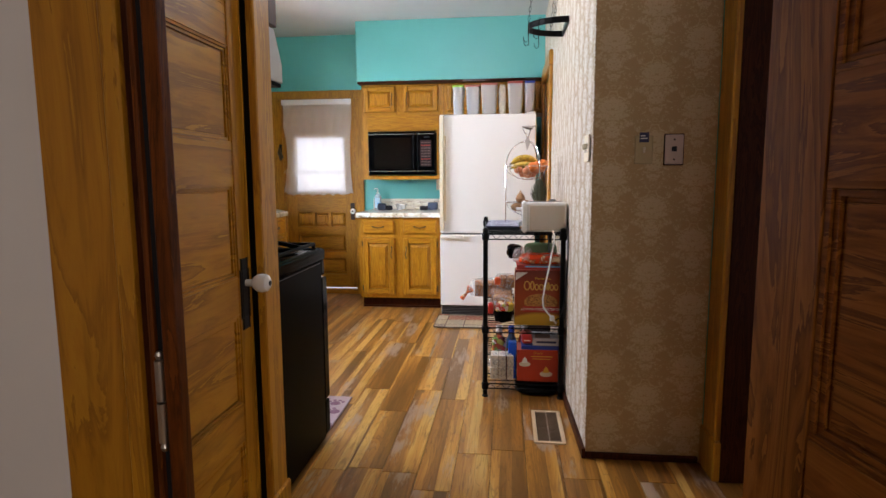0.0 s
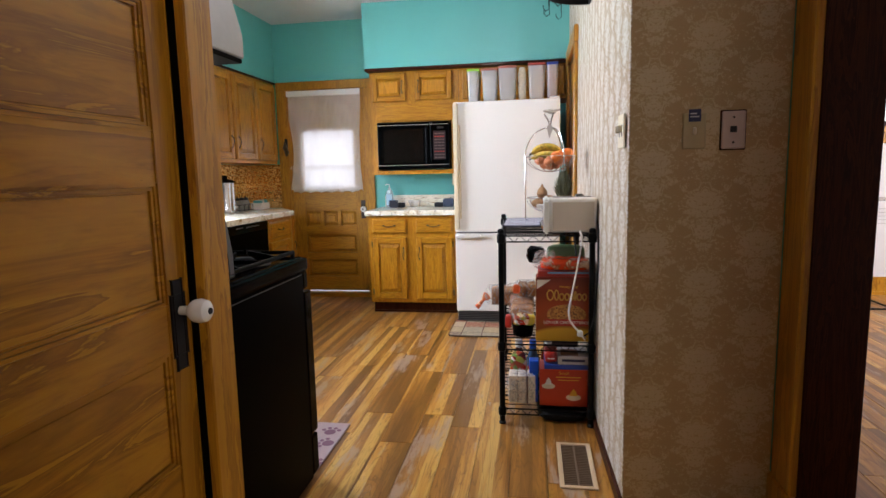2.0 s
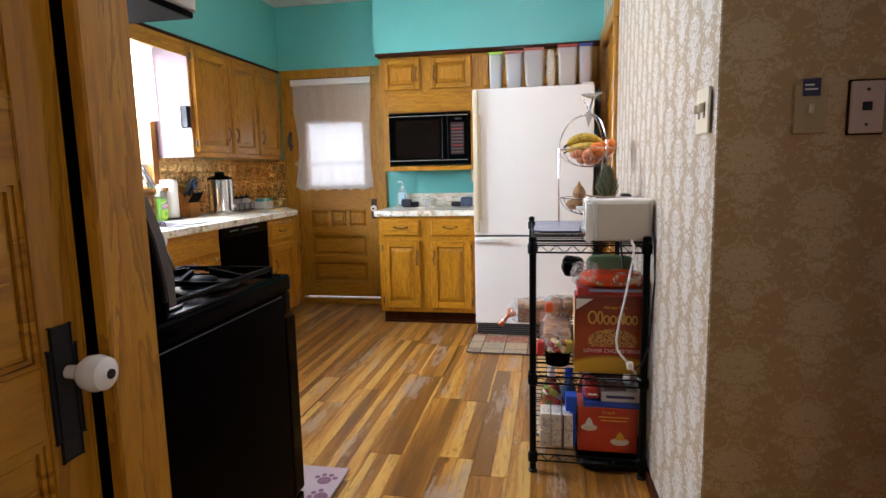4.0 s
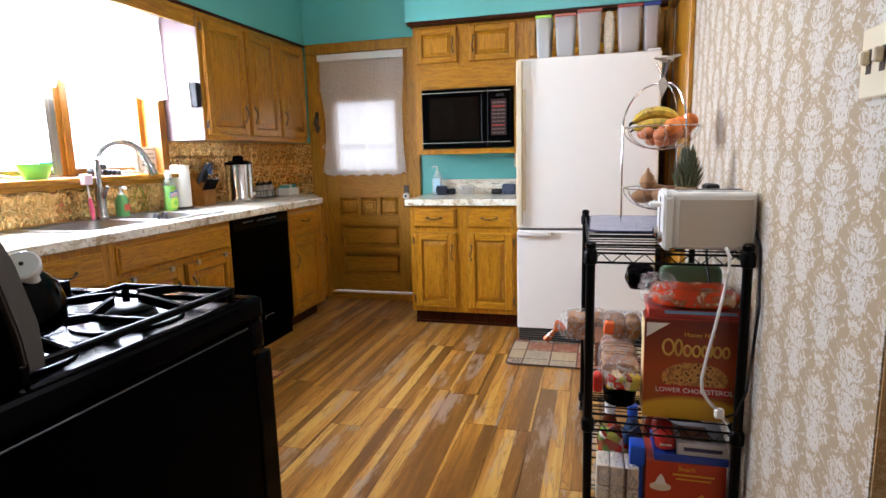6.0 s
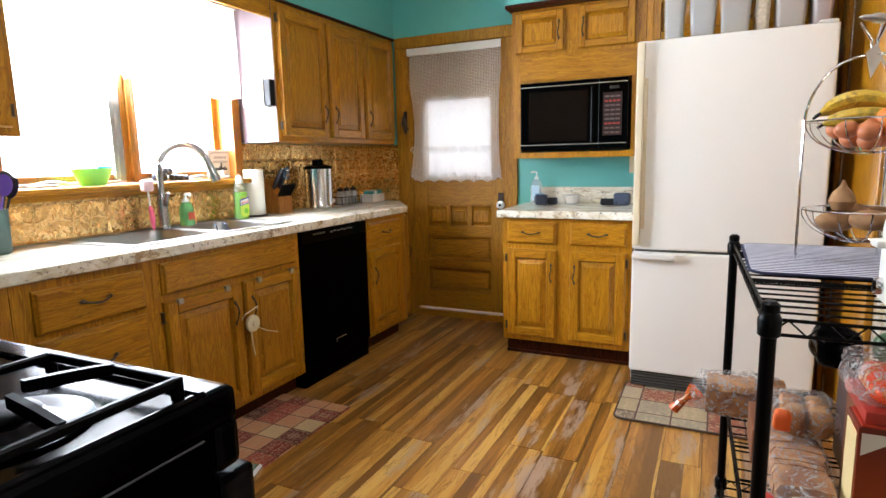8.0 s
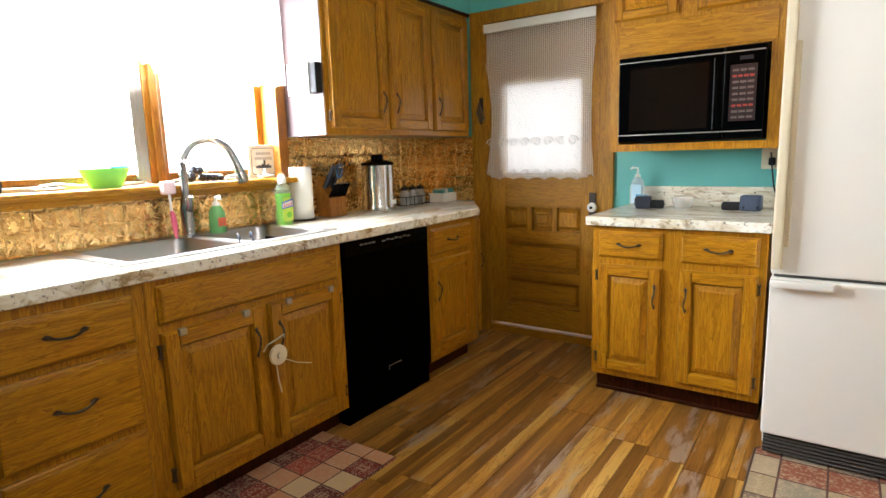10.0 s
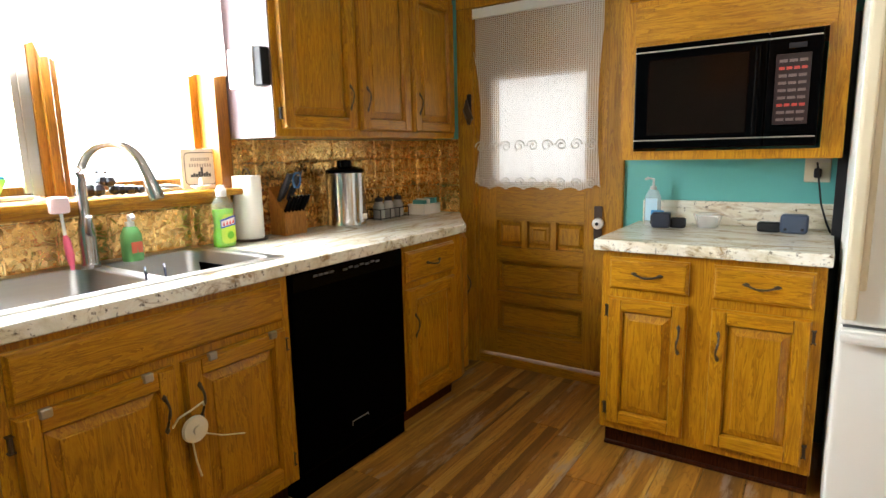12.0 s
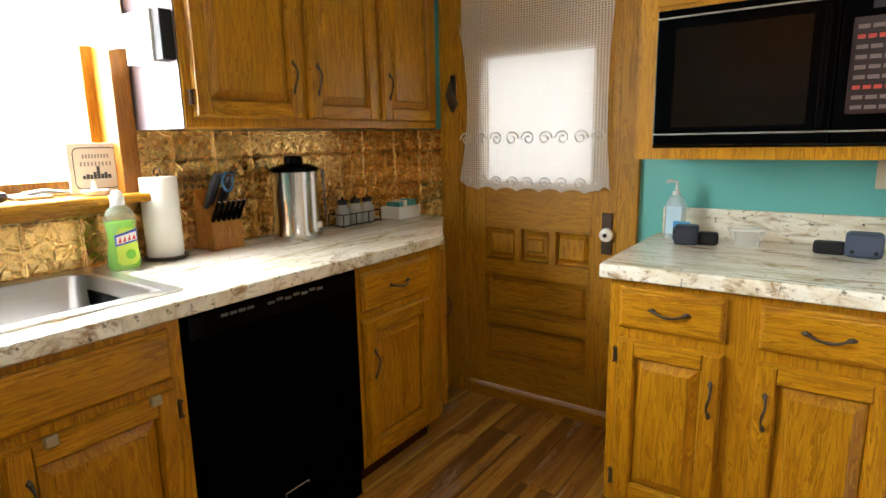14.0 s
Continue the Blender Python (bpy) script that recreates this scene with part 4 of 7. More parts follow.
def right_cabinets():
    P = FY(5.95)
    c = thing("microwave_cabinet", (-1.0, 6.1, 1.225), "golden oak cabinet built round a microwave, small doors above", "kitchen cabinet", "wall cabinets")
    part("side", box(-1.412, -1.355, 5.95, 6.335, 1.225, 2.128), OAK, c)
    part("side", box(-0.682, -0.612, 5.95, 6.335, 1.225, 2.128), OAK, c)
    part("shelf", box(-1.355, -0.682, 5.95, 6.335, 1.225, 1.262), OAK, c)
    part("body", box(-1.355, -0.682, 5.95, 6.335, 1.69, 2.128), OAK, c)
    part("rail", box(-1.36, -0.66, 5.944, 5.95, 1.70, 1.845, 0.002), OAK_X, c)
    cab_door(P, -1.385, -1.08, 1.868, 2.112, c, (-1.11, 1.99, True))
    cab_door(P, -0.995, -0.665, 1.868, 2.112, c, (-0.965, 1.99, True))
    c = thing("wall_cabinet", (-0.14, 6.1, 1.83), "golden oak cabinet over the fridge, mostly hidden by tubs", "kitchen cabinet", "wall cabinets")
    part("body", box(-0.61, 0.325, 5.95, 6.335, 1.84, 2.128), OAK, c)
    cab_door(P, -0.575, -0.15, 1.868, 2.112, c, (-0.18, 1.99, True))
    cab_door(P, -0.12, 0.30, 1.868, 2.112, c, (-0.09, 1.99, True))
    m = thing("microwave", (-1.02, 6.0, 1.267), "black built-in microwave with a dark glass door and red-lettered keypad", "microwave")
    part("body", box(-1.335, -0.70, 5.93, 6.28, 1.272, 1.678, 0.004), BLACK, m)
    part("door", box(-1.345, -0.868, 5.905, 5.93, 1.272, 1.682, 0.004, None, 2), BLACK_GLOSS, m)
    part("window", box(-1.29, -0.925, 5.902, 5.906, 1.325, 1.625, 0.003), Mat("dark_glass", (0.006, 0.003, 0.002, 1), 0.12, Specular_IOR_Level=0.16).m, m, "dark brown tinted glass")
    part("handle", box(-0.905, -0.885, 5.885, 5.905, 1.31, 1.64, 0.006, None, 2), BLACK_GLOSS, m)
    part("control_panel", box(-0.864, -0.695, 5.905, 5.93, 1.272, 1.682, 0.004, None, 2), BLACK_GLOSS, m)
    part("trim_strip", box(-1.342, -0.70, 5.902, 5.905, 1.655, 1.660), NICKEL, m)
    part("trim_strip", box(-1.342, -0.70, 5.902, 5.905, 1.303, 1.308), NICKEL, m)
    part("keypad", box(-0.838, -0.728, 5.902, 5.906, 1.35, 1.60, 0.002), plain("keypad", (0.018, 0.006, 0.006, 1), 0.3), m)
    RED, GREY = plain("red_key", (0.42, 0.045, 0.03, 1), 0.4), plain("grey_key", (0.15, 0.11, 0.10, 1), 0.4)
    for r in range(9):
        for k in range(3 if r not in (1, 6) else 4):
            n = 3 if r not in (1, 6) else 4
            w = 0.094 / n
            x = -0.830 + k * w
            z = 1.575 - r * 0.026
            part("key", box(x + 0.003, x + w - 0.003, 5.8995, 5.9025, z - 0.0045, z + 0.0055), RED if r in (1, 6) else GREY, m, "small red key" if r in (1, 6) else "small grey key")
    part("display", box(-0.80, -0.745, 5.8995, 5.9055, 1.618, 1.636), plain("display", (0.02, 0.02, 0.024, 1), 0.2), m)
    P = FY(5.70)
    c = thing("base_cabinet", (-1.01, 6.0, 0), "golden oak base cabinet with two drawers over two raised-panel doors", "kitchen cabinet", "base cabinets")
    part("body", box(-1.395, -0.625, 5.70, 6.335, 0.1, 0.872, 0.002), OAK, c)
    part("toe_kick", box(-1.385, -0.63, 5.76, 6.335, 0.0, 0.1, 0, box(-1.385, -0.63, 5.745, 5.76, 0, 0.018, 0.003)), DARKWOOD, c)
    cab_door(P, -1.362, -1.058, 0.715, 0.845, c, (-1.21, 0.785, False), False, False)
    cab_door(P, -0.975, -0.655, 0.715, 0.845, c, (-0.815, 0.785, False), False, False)
    cab_door(P, -1.362, -1.058, 0.135, 0.68, c, (-1.085, 0.54, True), hinge=-1.368)
    cab_door(P, -0.975, -0.655, 0.135, 0.68, c, (-0.945, 0.54, True), hinge=-0.649)
    t = thing("worktop", (-1.0, 6.0, 0.875), "pale marble-look laminate worktop with a low matching upstand", "worktop")
    part("slab", box(-1.422, -0.612, 5.69, 6.335, 0.875, 0.915), MARBLE_X, t)
    part("edge", box(-1.422, -0.612, 5.662, 5.69, 0.871, 0.916, 0.008, None, 3), MARBLE_EDGE, t, "rounded speckled front edge")
    part("upstand", box(-1.40, -0.612, 6.315, 6.335, 0.915, 1.025, 0.004), MARBLE_X, t)


right_cabinets()


def fridge():
    f = thing("fridge", (-0.17, 5.8, 0), "tall off-white fridge with a freezer drawer below", "fridge")
    part("body", box(-0.588, 0.238, 5.48, 6.22, 0.03, 1.765, 0.006), FRIDGE, f)
    part("door", box(-0.590, 0.24, 5.412, 5.475, 0.752, 1.778, 0.012, None, 3), FRIDGE, f, "pebbled off-white upper door")
    part("drawer_front", box(-0.590, 0.24, 5.412, 5.475, 0.10, 0.738, 0.012, None, 3), FRIDGE, f, "pebbled off-white freezer front")
    part("gasket", box(-0.58, 0.23, 5.44, 5.48, 0.12, 1.76), plain("grey_gasket", (0.12, 0.12, 0.12, 1), 0.6), f)
    part("handle", box(-0.588, -0.552, 5.375, 5.415, 0.775, 1.768, 0.008, box(-0.552, -0.535, 5.39, 5.415, 0.86, 1.60, 0.006, None, 2), 2), CREAM, f, "long cream vertical handle")
    part("handle", box(-0.588, -0.38, 5.375, 5.415, 0.705, 0.735, 0.009, None, 2), PLASTIC_W, f, "short white freezer handle")
    part("grille", box(-0.58, 0.23, 5.44, 5.48, 0.015, 0.095), plain("grille_shadow", (0.012, 0.011, 0.01, 1), 0.6), f)
    for k in range(5):
        part("slat", box(-0.58, 0.23, 5.425, 5.442, 0.022 + k * 0.015, 0.027 + k * 0.015, 0.0015), plain("grille_grey", (0.10, 0.09, 0.08, 1), 0.5), f)
    part("hinge_cover", box(0.16, 0.235, 5.43, 5.50, 1.778, 1.795, 0.006), PLASTIC_W, f)
    # added black filler: shade of the slit between fridge and cabinet
    part("rear_panel", box(-0.622, -0.588, 6.15, 6.22, 0.03, 1.76), RUBBER, f)
    # tubs on top
    clear = glassy("cloudy_plastic", srgb(214, 214, 212), 0.3, 0.5)
    spec = [(-0.438, 0.048, 0.262, (150, 205, 60), (206, 204, 198), 0.9, "lime green"), (-0.308, 0.062, 0.262, (168, 92, 76), (196, 192, 188), 0.9, "dull red"),
            (-0.167, 0.071, 0.275, (168, 92, 76), (214, 204, 176), 0.32, "dull red"), (0.062, 0.068, 0.285, (150, 56, 44), (206, 176, 140), 0.92, "dark red"),
            (0.185, 0.045, 0.285, (48, 62, 140), (190, 128, 92), 0.95, "dark blue")]
    for x, r, h, lid, fill, lev, word in spec:
        t = thing("food_tub", (x, 5.60, 1.778), "cloudy plastic food tub, %s lid, %s" % (word, "nearly full" if lev > 0.5 else "a third full"), "food container", "tubs on the fridge")
        zz, hh = 1.779, h * 0.93
        b = bmesh.new()
        rings = []
        for k, q in ((0.80, 0.0), (0.82, 0.02), (1.0, 1.0)):
            ring = []
            for cx, cy, a0 in ((1, 1, 0), (-1, 1, 90), (-1, -1, 180), (1, -1, 270)):
                for a in (0, 30, 60, 90):
                    ang = radians(a0 + a)
                    ring.append(b.verts.new((x + k * (cx * (r - 0.022) + 0.022 * math.cos(ang)), 5.60 + k * (cy * 0.075 + 0.02 * math.sin(ang)), zz + hh * q)))
            rings.append(ring)
        for a, c in zip(rings, rings[1:]):
            for q in range(16):
                b.faces.new((a[q], a[(q + 1) % 16], c[(q + 1) % 16], c[q]))
        b.faces.new(rings[0][::-1])
        part("tub", b, clear, t, "", True)
        k = 0.76 + 0.14 * lev
        part("contents", prism([(x - r * 0.72, zz + 0.006), (x + r * 0.72, zz + 0.006), (x + r * k, zz + hh * 0.94 * lev), (x - r * k, zz + hh * 0.94 * lev)], 5.535, 5.665, "y", 0.005), cereal(srgb(*fill)), t, "dry food seen through the tub")
        part("lid", box(x - r * 1.02, x + r * 1.02, 5.50, 5.70, zz + hh, zz + h, 0.006, None, 2), plain("lid_" + word.replace(" ", "_"), srgb(*lid), 0.4), t)
    j = thing("food_bag", (-0.052, 5.60, 1.778), "slim packet of marshmallows standing between the tubs", "food packet")
    part("bag", pillow(-0.082, -0.022, 5.54, 5.66, 1.779, 2.05, 4), cereal(srgb(226, 214, 190)), j, "", True)


def cereal(colour):
    m = Mat("dry_food", rough=0.7)
    v = m.node("ShaderNodeTexVoronoi", Vector=m.coord(), Scale=70.0)
    m.set("Base Color", m.mix(m.math("MULTIPLY", v, 0.8), colour, tuple(c * 0.6 for c in colour[:3]) + (1,)))
    m.bump(v, 0.5, 0.004)
    return m.m




def stove():
    s = thing("stove", (-1.25, 2.6, 0), "black free-standing gas range with cast-iron grates", "stove")
    x0, x1, y0, y1 = -1.605, -0.842, 2.275, 2.905
    part("body", box(x0, x1, y0, y1, 0.02, 0.862, 0.004), BLACK, s)
    part("cooktop", box(x0 - 0.003, x1 + 0.006, y0 + 0.04, y1 + 0.045, 0.860, 0.914, 0.016, None, 3), COOKTOP, s, "glossy black cooktop")
    part("trim_line", box(x1 + 0.0015, x1 + 0.0045, y0 + 0.06, y1 - 0.02, 0.852, 0.855, 0.001), plain("dull_trim", (0.03, 0.03, 0.03, 1), 0.35), s, "thin bright trim line along the side")
    bm = None
    for a, b, c, e in ((x0 + 0.01, x1, y0 + 0.10, y0 + 0.115), (x0 + 0.01, x1, y1 - 0.02, y1 - 0.005), (x0 + 0.01, x0 + 0.022, y0 + 0.115, y1 - 0.02), (x1 - 0.012, x1, y0 + 0.115, y1 - 0.02)):
        bm = box(a, b, c, e, 0.910, 0.921, 0.004, bm)
    part("lip", bm, BLACK_GLOSS, s)
    part("backguard", prism([(2.275, 0.862), (2.405, 0.862), (2.40, 0.97), (2.372, 1.08), (2.335, 1.165), (2.30, 1.19), (2.275, 1.19)], x0 + 0.02, x1 - 0.045, "x", 0.006), BLACK, s, "", True)
    part("end_cap", prism([(2.272, 0.912), (2.400, 0.912), (2.398, 0.97), (2.376, 1.085), (2.345, 1.155), (2.32, 1.172), (2.272, 1.172)], x1 - 0.045, x1 - 0.020, "x", 0.004), BLACK, s, "black end of the backguard")
    rim = [(2.432, 0.935), (2.430, 1.00), (2.408, 1.09), (2.372, 1.172), (2.335, 1.200), (2.272, 1.202), (2.272, 1.172), (2.32, 1.172), (2.345, 1.155), (2.376, 1.085), (2.398, 0.99), (2.404, 0.935)]
    part("cap_rim", prism(rim, x1 - 0.047, x1 - 0.014, "x", 0.003), plain("grey_cap", (0.085, 0.078, 0.075, 1), 0.38), s, "grey moulded rim round the backguard end", True)
    part("oven_door", box(x0 + 0.01, x1 + 0.002, y1, y1 + 0.068, 0.20, 0.78, 0.008, None, 2), BLACK_GLOSS, s)
    part("control_panel", box(x0 + 0.005, x1, y1, y1 + 0.048, 0.79, 0.862, 0.012, None, 2), BLACK_GLOSS, s)
    part("drawer_front", box(x0 + 0.01, x1 + 0.002, y1, y1 + 0.06, 0.03, 0.19, 0.008, None, 2), BLACK, s)
    part("handle", tube([(x0 + 0.05, y1 + 0.06, 0.735), (x0 + 0.06, y1 + 0.105, 0.735), (x1 - 0.03, y1 + 0.105, 0.735), (x1 - 0.02, y1 + 0.06, 0.735)], 0.012, 10), CHROME, s, "", True)
    for k in range(4):
        x = x0 + 0.12 + k * 0.175
        part("knob", lathe([(0.022, 0), (0.02, 0.022), (0.0, 0.024)], (x, y1 + 0.045, 0.81), 16, None, Matrix.Rotation(radians(-90), 4, "X")), BLACK_GLOSS, s, "", True)
    GRATE = black("grate_iron", (0.0006, 0.0006, 0.0007, 1), 0.4, 0.06)
    BOWL = metal("dark_steel", (0.035, 0.034, 0.038, 1), 0.3)
    centres = [(cx, cy) for cx in (x0 + 0.165, x1 - 0.150) for cy in (y0 + 0.195, y1 - 0.185)]
    for cx, cy in centres:
        b = part("burner", lathe([(0.098, 0.0), (0.101, 0.005), (0.090, 0.006), (0.072, 0.002), (0.054, 0.004), (0.050, 0.016), (0.046, 0.018)], (cx, cy, 0.914), 32), BOWL, s, "dark steel burner bowl", True)
        part("cap", lathe([(0.045, 0.016), (0.046, 0.023), (0.036, 0.028), (0.012, 0.029), (0.0, 0.029)], (cx, cy, 0.914), 24), GRATE, b, "black burner cap", True)
    # two grates, each over a front and a back burner, with high radial fins
    for cx in (x0 + 0.165, x1 - 0.150):
        bm = None
        gx0, gx1, gy0, gy1 = cx - 0.150, cx + 0.128, y0 + 0.125, y1 - 0.035
        z = 0.958
        mid = (gy0 + gy1) / 2
        for y in (gy0, mid, gy1):
            bm = box(gx0, gx1, y - 0.006, y + 0.006, z - 0.024, z - 0.010, 0.003, bm)
        for x in (gx0, gx1):
            bm = box(x - 0.006, x + 0.006, gy0, gy1, z - 0.024, z - 0.010, 0.003, bm)
        for cy in (y0 + 0.195, y1 - 0.185):
            ends = ((gx1, cy), (gx0, cy), (cx, gy1 if cy > mid else mid), (cx, mid if cy > mid else gy0))
            for ex, ey in ends:
                d = Vector((ex - cx, ey - cy, 0)).normalized()
                side = Vector((-d.y, d.x, 0)) * 0.005
                a, e = Vector((cx, cy, 0)) + d * 0.032, Vector((ex, ey, 0))
                m = a + (e - a) * 0.45
                fin = bmesh.new()
                prof = ((a, z - 0.006), (a, z + 0.010), (m, z + 0.003), (e, z - 0.008), (e, z - 0.024), (m, z - 0.014))
                v0 = [fin.verts.new((p.x - side.x, p.y - side.y, h)) for p, h in prof]
                v1 = [fin.verts.new((p.x + side.x, p.y + side.y, h)) for p, h in prof]
                fin.faces.new(v0)
                fin.faces.new(v1[::-1])
                for q in range(6):
                    fin.faces.new((v0[q], v1[q], v1[(q + 1) % 6], v0[(q + 1) % 6]))
                bmesh.ops.recalc_face_normals(fin, faces=fin.faces)
                bm = join(bm, fin)
        for x in (gx0, gx1):
            for y in (gy0, gy1):
                bm = box(x - 0.007, x + 0.007, y - 0.007, y + 0.007, 0.914, z - 0.010, 0.002, bm)
        part("grate", bm, GRATE, s, "cast-iron grate")
    kx, ky = -1.005, 2.49
    k = thing("kettle", (kx, ky, 0.955), "round black enamel kettle with a white-faced lid knob", "kettle")
    part("body", lathe([(0.0, 0), (0.075, 0.0), (0.086, 0.015), (0.088, 0.04), (0.078, 0.075), (0.055, 0.098), (0.034, 0.106), (0.0, 0.108)], (kx, ky, 0.957), 36), BLACK_GLOSS, k, "", True)
    tilt = Matrix.Rotation(radians(48), 4, Vector((0.8, 0.6, 0.0)))
    knob = part("knob", lathe([(0.012, -0.05), (0.014, -0.012), (0.024, -0.006), (0.025, 0.004), (0.022, 0.007), (0.0, 0.008)], (kx + 0.075, ky - 0.015, 1.070), 24, None, tilt), PORCELAIN, k, "round white knob face", True)
    part("knob_eye", lathe([(0.0035, 0.0075), (0.003, 0.0095), (0.0, 0.0095)], (kx + 0.075, ky - 0.015, 1.070), 10, None, tilt), RUBBER, knob, "dark screw")
    part("handle", tube([(kx - 0.03 + 0.012 * math.sin(a), ky - 0.03 + 0.055 * math.cos(a), 1.03 + 0.095 * math.sin(a)) for a in [radians(8 + 15.5 * i) for i in range(11)]], 0.014, 10), BLACK_GLOSS, k, "", True)
    part("spout", tube([(kx - 0.06, ky, 1.01), (kx - 0.10, ky, 1.045), (kx - 0.12, ky, 1.07)], 0.012, 10, radii=[0.02, 0.014, 0.011]), BLACK_GLOSS, k, "", True)
    h = thing("range_hood", (-1.25, 2.43, 1.6), "brushed steel range hood with a dark underside", "range hood")
    part("canopy", prism([(2.245, 1.60), (2.625, 1.60), (2.625, 1.672), (2.56, 1.79), (2.245, 1.79)], -1.64, -0.88, "x", 0.003), plain("hood_metal", (0.42, 0.40, 0.38, 1), 0.4, metal=0.6), h)
    part("underside", box(-1.63, -0.885, 2.25, 2.62, 1.585, 1.60, 0.003), BLACK, h)
    c = thing("hood_cabinet", (-1.25, 2.40, 1.79), "dark brown wooden cabinet above the hood", "kitchen cabinet", "wall cabinets")
    part("body", box(-1.66, -0.87, 2.245, 2.56, 1.795, 2.69, 0.003), DARKWOOD, c)
    part("door", box(-1.63, -0.90, 2.56, 2.58, 1.82, 2.66, 0.003), OAK, c)


stove()

def words(text, size, m, mat, parent, label="", name="lettering"):
    """Flat letters as a mesh, set by the pose m (letters lie in its x-y plane)."""
    cu = bpy.data.curves.new("letters", "FONT")
    cu.body, cu.size, cu.align_x, cu.extrude = text, size, "CENTER", 0.0004
    ob = new("letters", cu)
    bpy.context.view_layer.update()
    me = bpy.data.meshes.new_from_object(ob.evaluated_get(bpy.context.evaluated_depsgraph_get()))
    bpy.data.objects.remove(ob)
    bpy.data.curves.remove(cu)
    b = bmesh.new()
    b.from_mesh(me)
    bpy.data.meshes.remove(me)
    b.transform(m)
    return part(name, b, mat, parent, label)


def upright(x, y, z):
    """Letters standing on a face that looks along -y."""
    return pose(x, y, z, 90, 0, 0)


# the two old doors
def panel_door(name, base, rz, length, label, stiles, rails, side, knob_u=None, PINE=PINE, PINE_X=None):
    PINE_X = PINE_X or PINE_PANEL
    """A five-panel door in its own frame: u along x from the hinge edge; the seen face looks along side * y."""
    d = thing(name, base, label, "door", "", rz if rz else 0.0001)
    d["kind"] = "structure"
    F = (lambda u, z, e: (u, -e, z)) if side < 0 else (lambda u, z, e: (u, 0.0 + e, z))
    z1 = 2.04
    w0, w1 = stiles
    core = pbox(F, w0 - 0.01, length - w1 + 0.01, 0.02, z1 - 0.01, -0.026, -0.014)
    part("core", core, PINE_X, d)
    part("stile", pbox(F, 0, w0, 0.012, z1, -0.038, 0, 0.005), PINE, d)
    part("stile", pbox(F, length - w1, length, 0.012, z1, -0.038, 0, 0.003), PINE, d)
    edges = [0.012] + [v for r in rails for v in r] + [z1]
    for a, b in zip(edges[::2], edges[1::2]):
        part("rail", pbox(F, w0, length - w1, a, b, -0.038, -0.0005, 0.002), PINE_X, d)
    for a, b in rails:
        u0, u1 = w0, length - w1
        part("panel", pbox(F, u0 + 0.02, u1 - 0.02, a + 0.02, b - 0.02, -0.014, -0.0095, 0, None, 0.003), PINE_X, d)
        bm = None
        for k, (q, dd) in enumerate(((0.0, -0.002), (0.009, -0.0055), (0.018, -0.011))):
            t = 0.0075
            for x0, x1, y0, y1 in ((u0 + q, u1 - q, a + q, a + q + t), (u0 + q, u1 - q, b - q - t, b - q), (u0 + q, u0 + q + t, a + q + t, b - q - t), (u1 - q - t, u1 - q, a + q + t, b - q - t)):
                bm = pbox(F, x0, x1, y0, y1, -0.02, dd, 0, bm)
        part("moulding", bm, PINE_X, d)
    if knob_u:
        part("plate", pbox(F, knob_u - 0.034, knob_u + 0.020, 0.80, 0.95, 0, 0.004, 0.002, pbox(F, knob_u - 0.026, knob_u + 0.012, 0.765, 0.985, 0, 0.0045, 0.002)), RUBBER, d, "worn black iron knob plate")
        rot = Matrix.Rotation(radians(90), 4, "X")
        part("knob", lathe([(0.011, 0), (0.012, 0.022), (0.020, 0.028), (0.028, 0.040), (0.030, 0.055), (0.026, 0.07), (0.017, 0.077), (0.0, 0.078)], (knob_u, -0.004, 0.908), 24, None, rot), PORCELAIN, d, "chipped white porcelain knob", True)
        part("knob_eye", lathe([(0.008, 0), (0.008, 0.003), (0.0, 0.003)], (knob_u, -0.081, 0.908), 14, None, rot), RUBBER, d)
    return d


PINE_PANEL = wood("pine_panel", srgb(118, 72, 5), srgb(180, 123, 14), srgb(202, 148, 28), (0.5, 3.5, 3.5), 0.36, streak=0.3, bands=5.0, soft=0.2)
door_a = panel_door("door", (-0.817, 1.334, 0), 90, 0.798, "old varnished pine panel door standing open into the kitchen",
                    (0.11, 0.084), ((0.13, 0.415), (0.53, 0.815), (0.93, 1.215), (1.335, 1.615), (1.73, 1.95)), -1, 0.757)
h = thing("hinge", (-0.533, 1.205, 0.88), "paint-worn steel hinge in the dark gap of the door frame", "hinge")
part("knuckle", tube([(-0.532, 1.205, 0.820), (-0.532, 1.205, 0.884)], 0.0078, 12, tube([(-0.532, 1.205, 0.888), (-0.532, 1.205, 0.952)], 0.0078, 12)), NICKEL, h, "", True)
for q in (0.812, 0.960):
    part("pin", lathe([(0.0, -0.008), (0.0045, -0.006), (0.0065, 0.0), (0.0045, 0.006), (0.0, 0.008)], (-0.532, 1.205, q), 12), NICKEL, h, "worn pin end", True)
part("leaf", box(-0.5385, -0.527, 1.2105, 1.2135, 0.825, 0.95, 0.0008), NICKEL, h)
B0, B1 = Vector((0.321, 1.186, 0)), Vector((0.478, 0.386, 0))
door_b = panel_door("door", B1, math.degrees(math.atan2((B0 - B1).y, (B0 - B1).x)), 0.815, "reddish brown varnished pine panel door swung back toward the room",
                    (0.11, 0.112), ((0.10, 0.42), (0.52, 0.79), (0.93, 1.223), (1.337, 1.62), (1.72, 1.94)), 1, None, SIDEPINE, SIDEPINE_X)


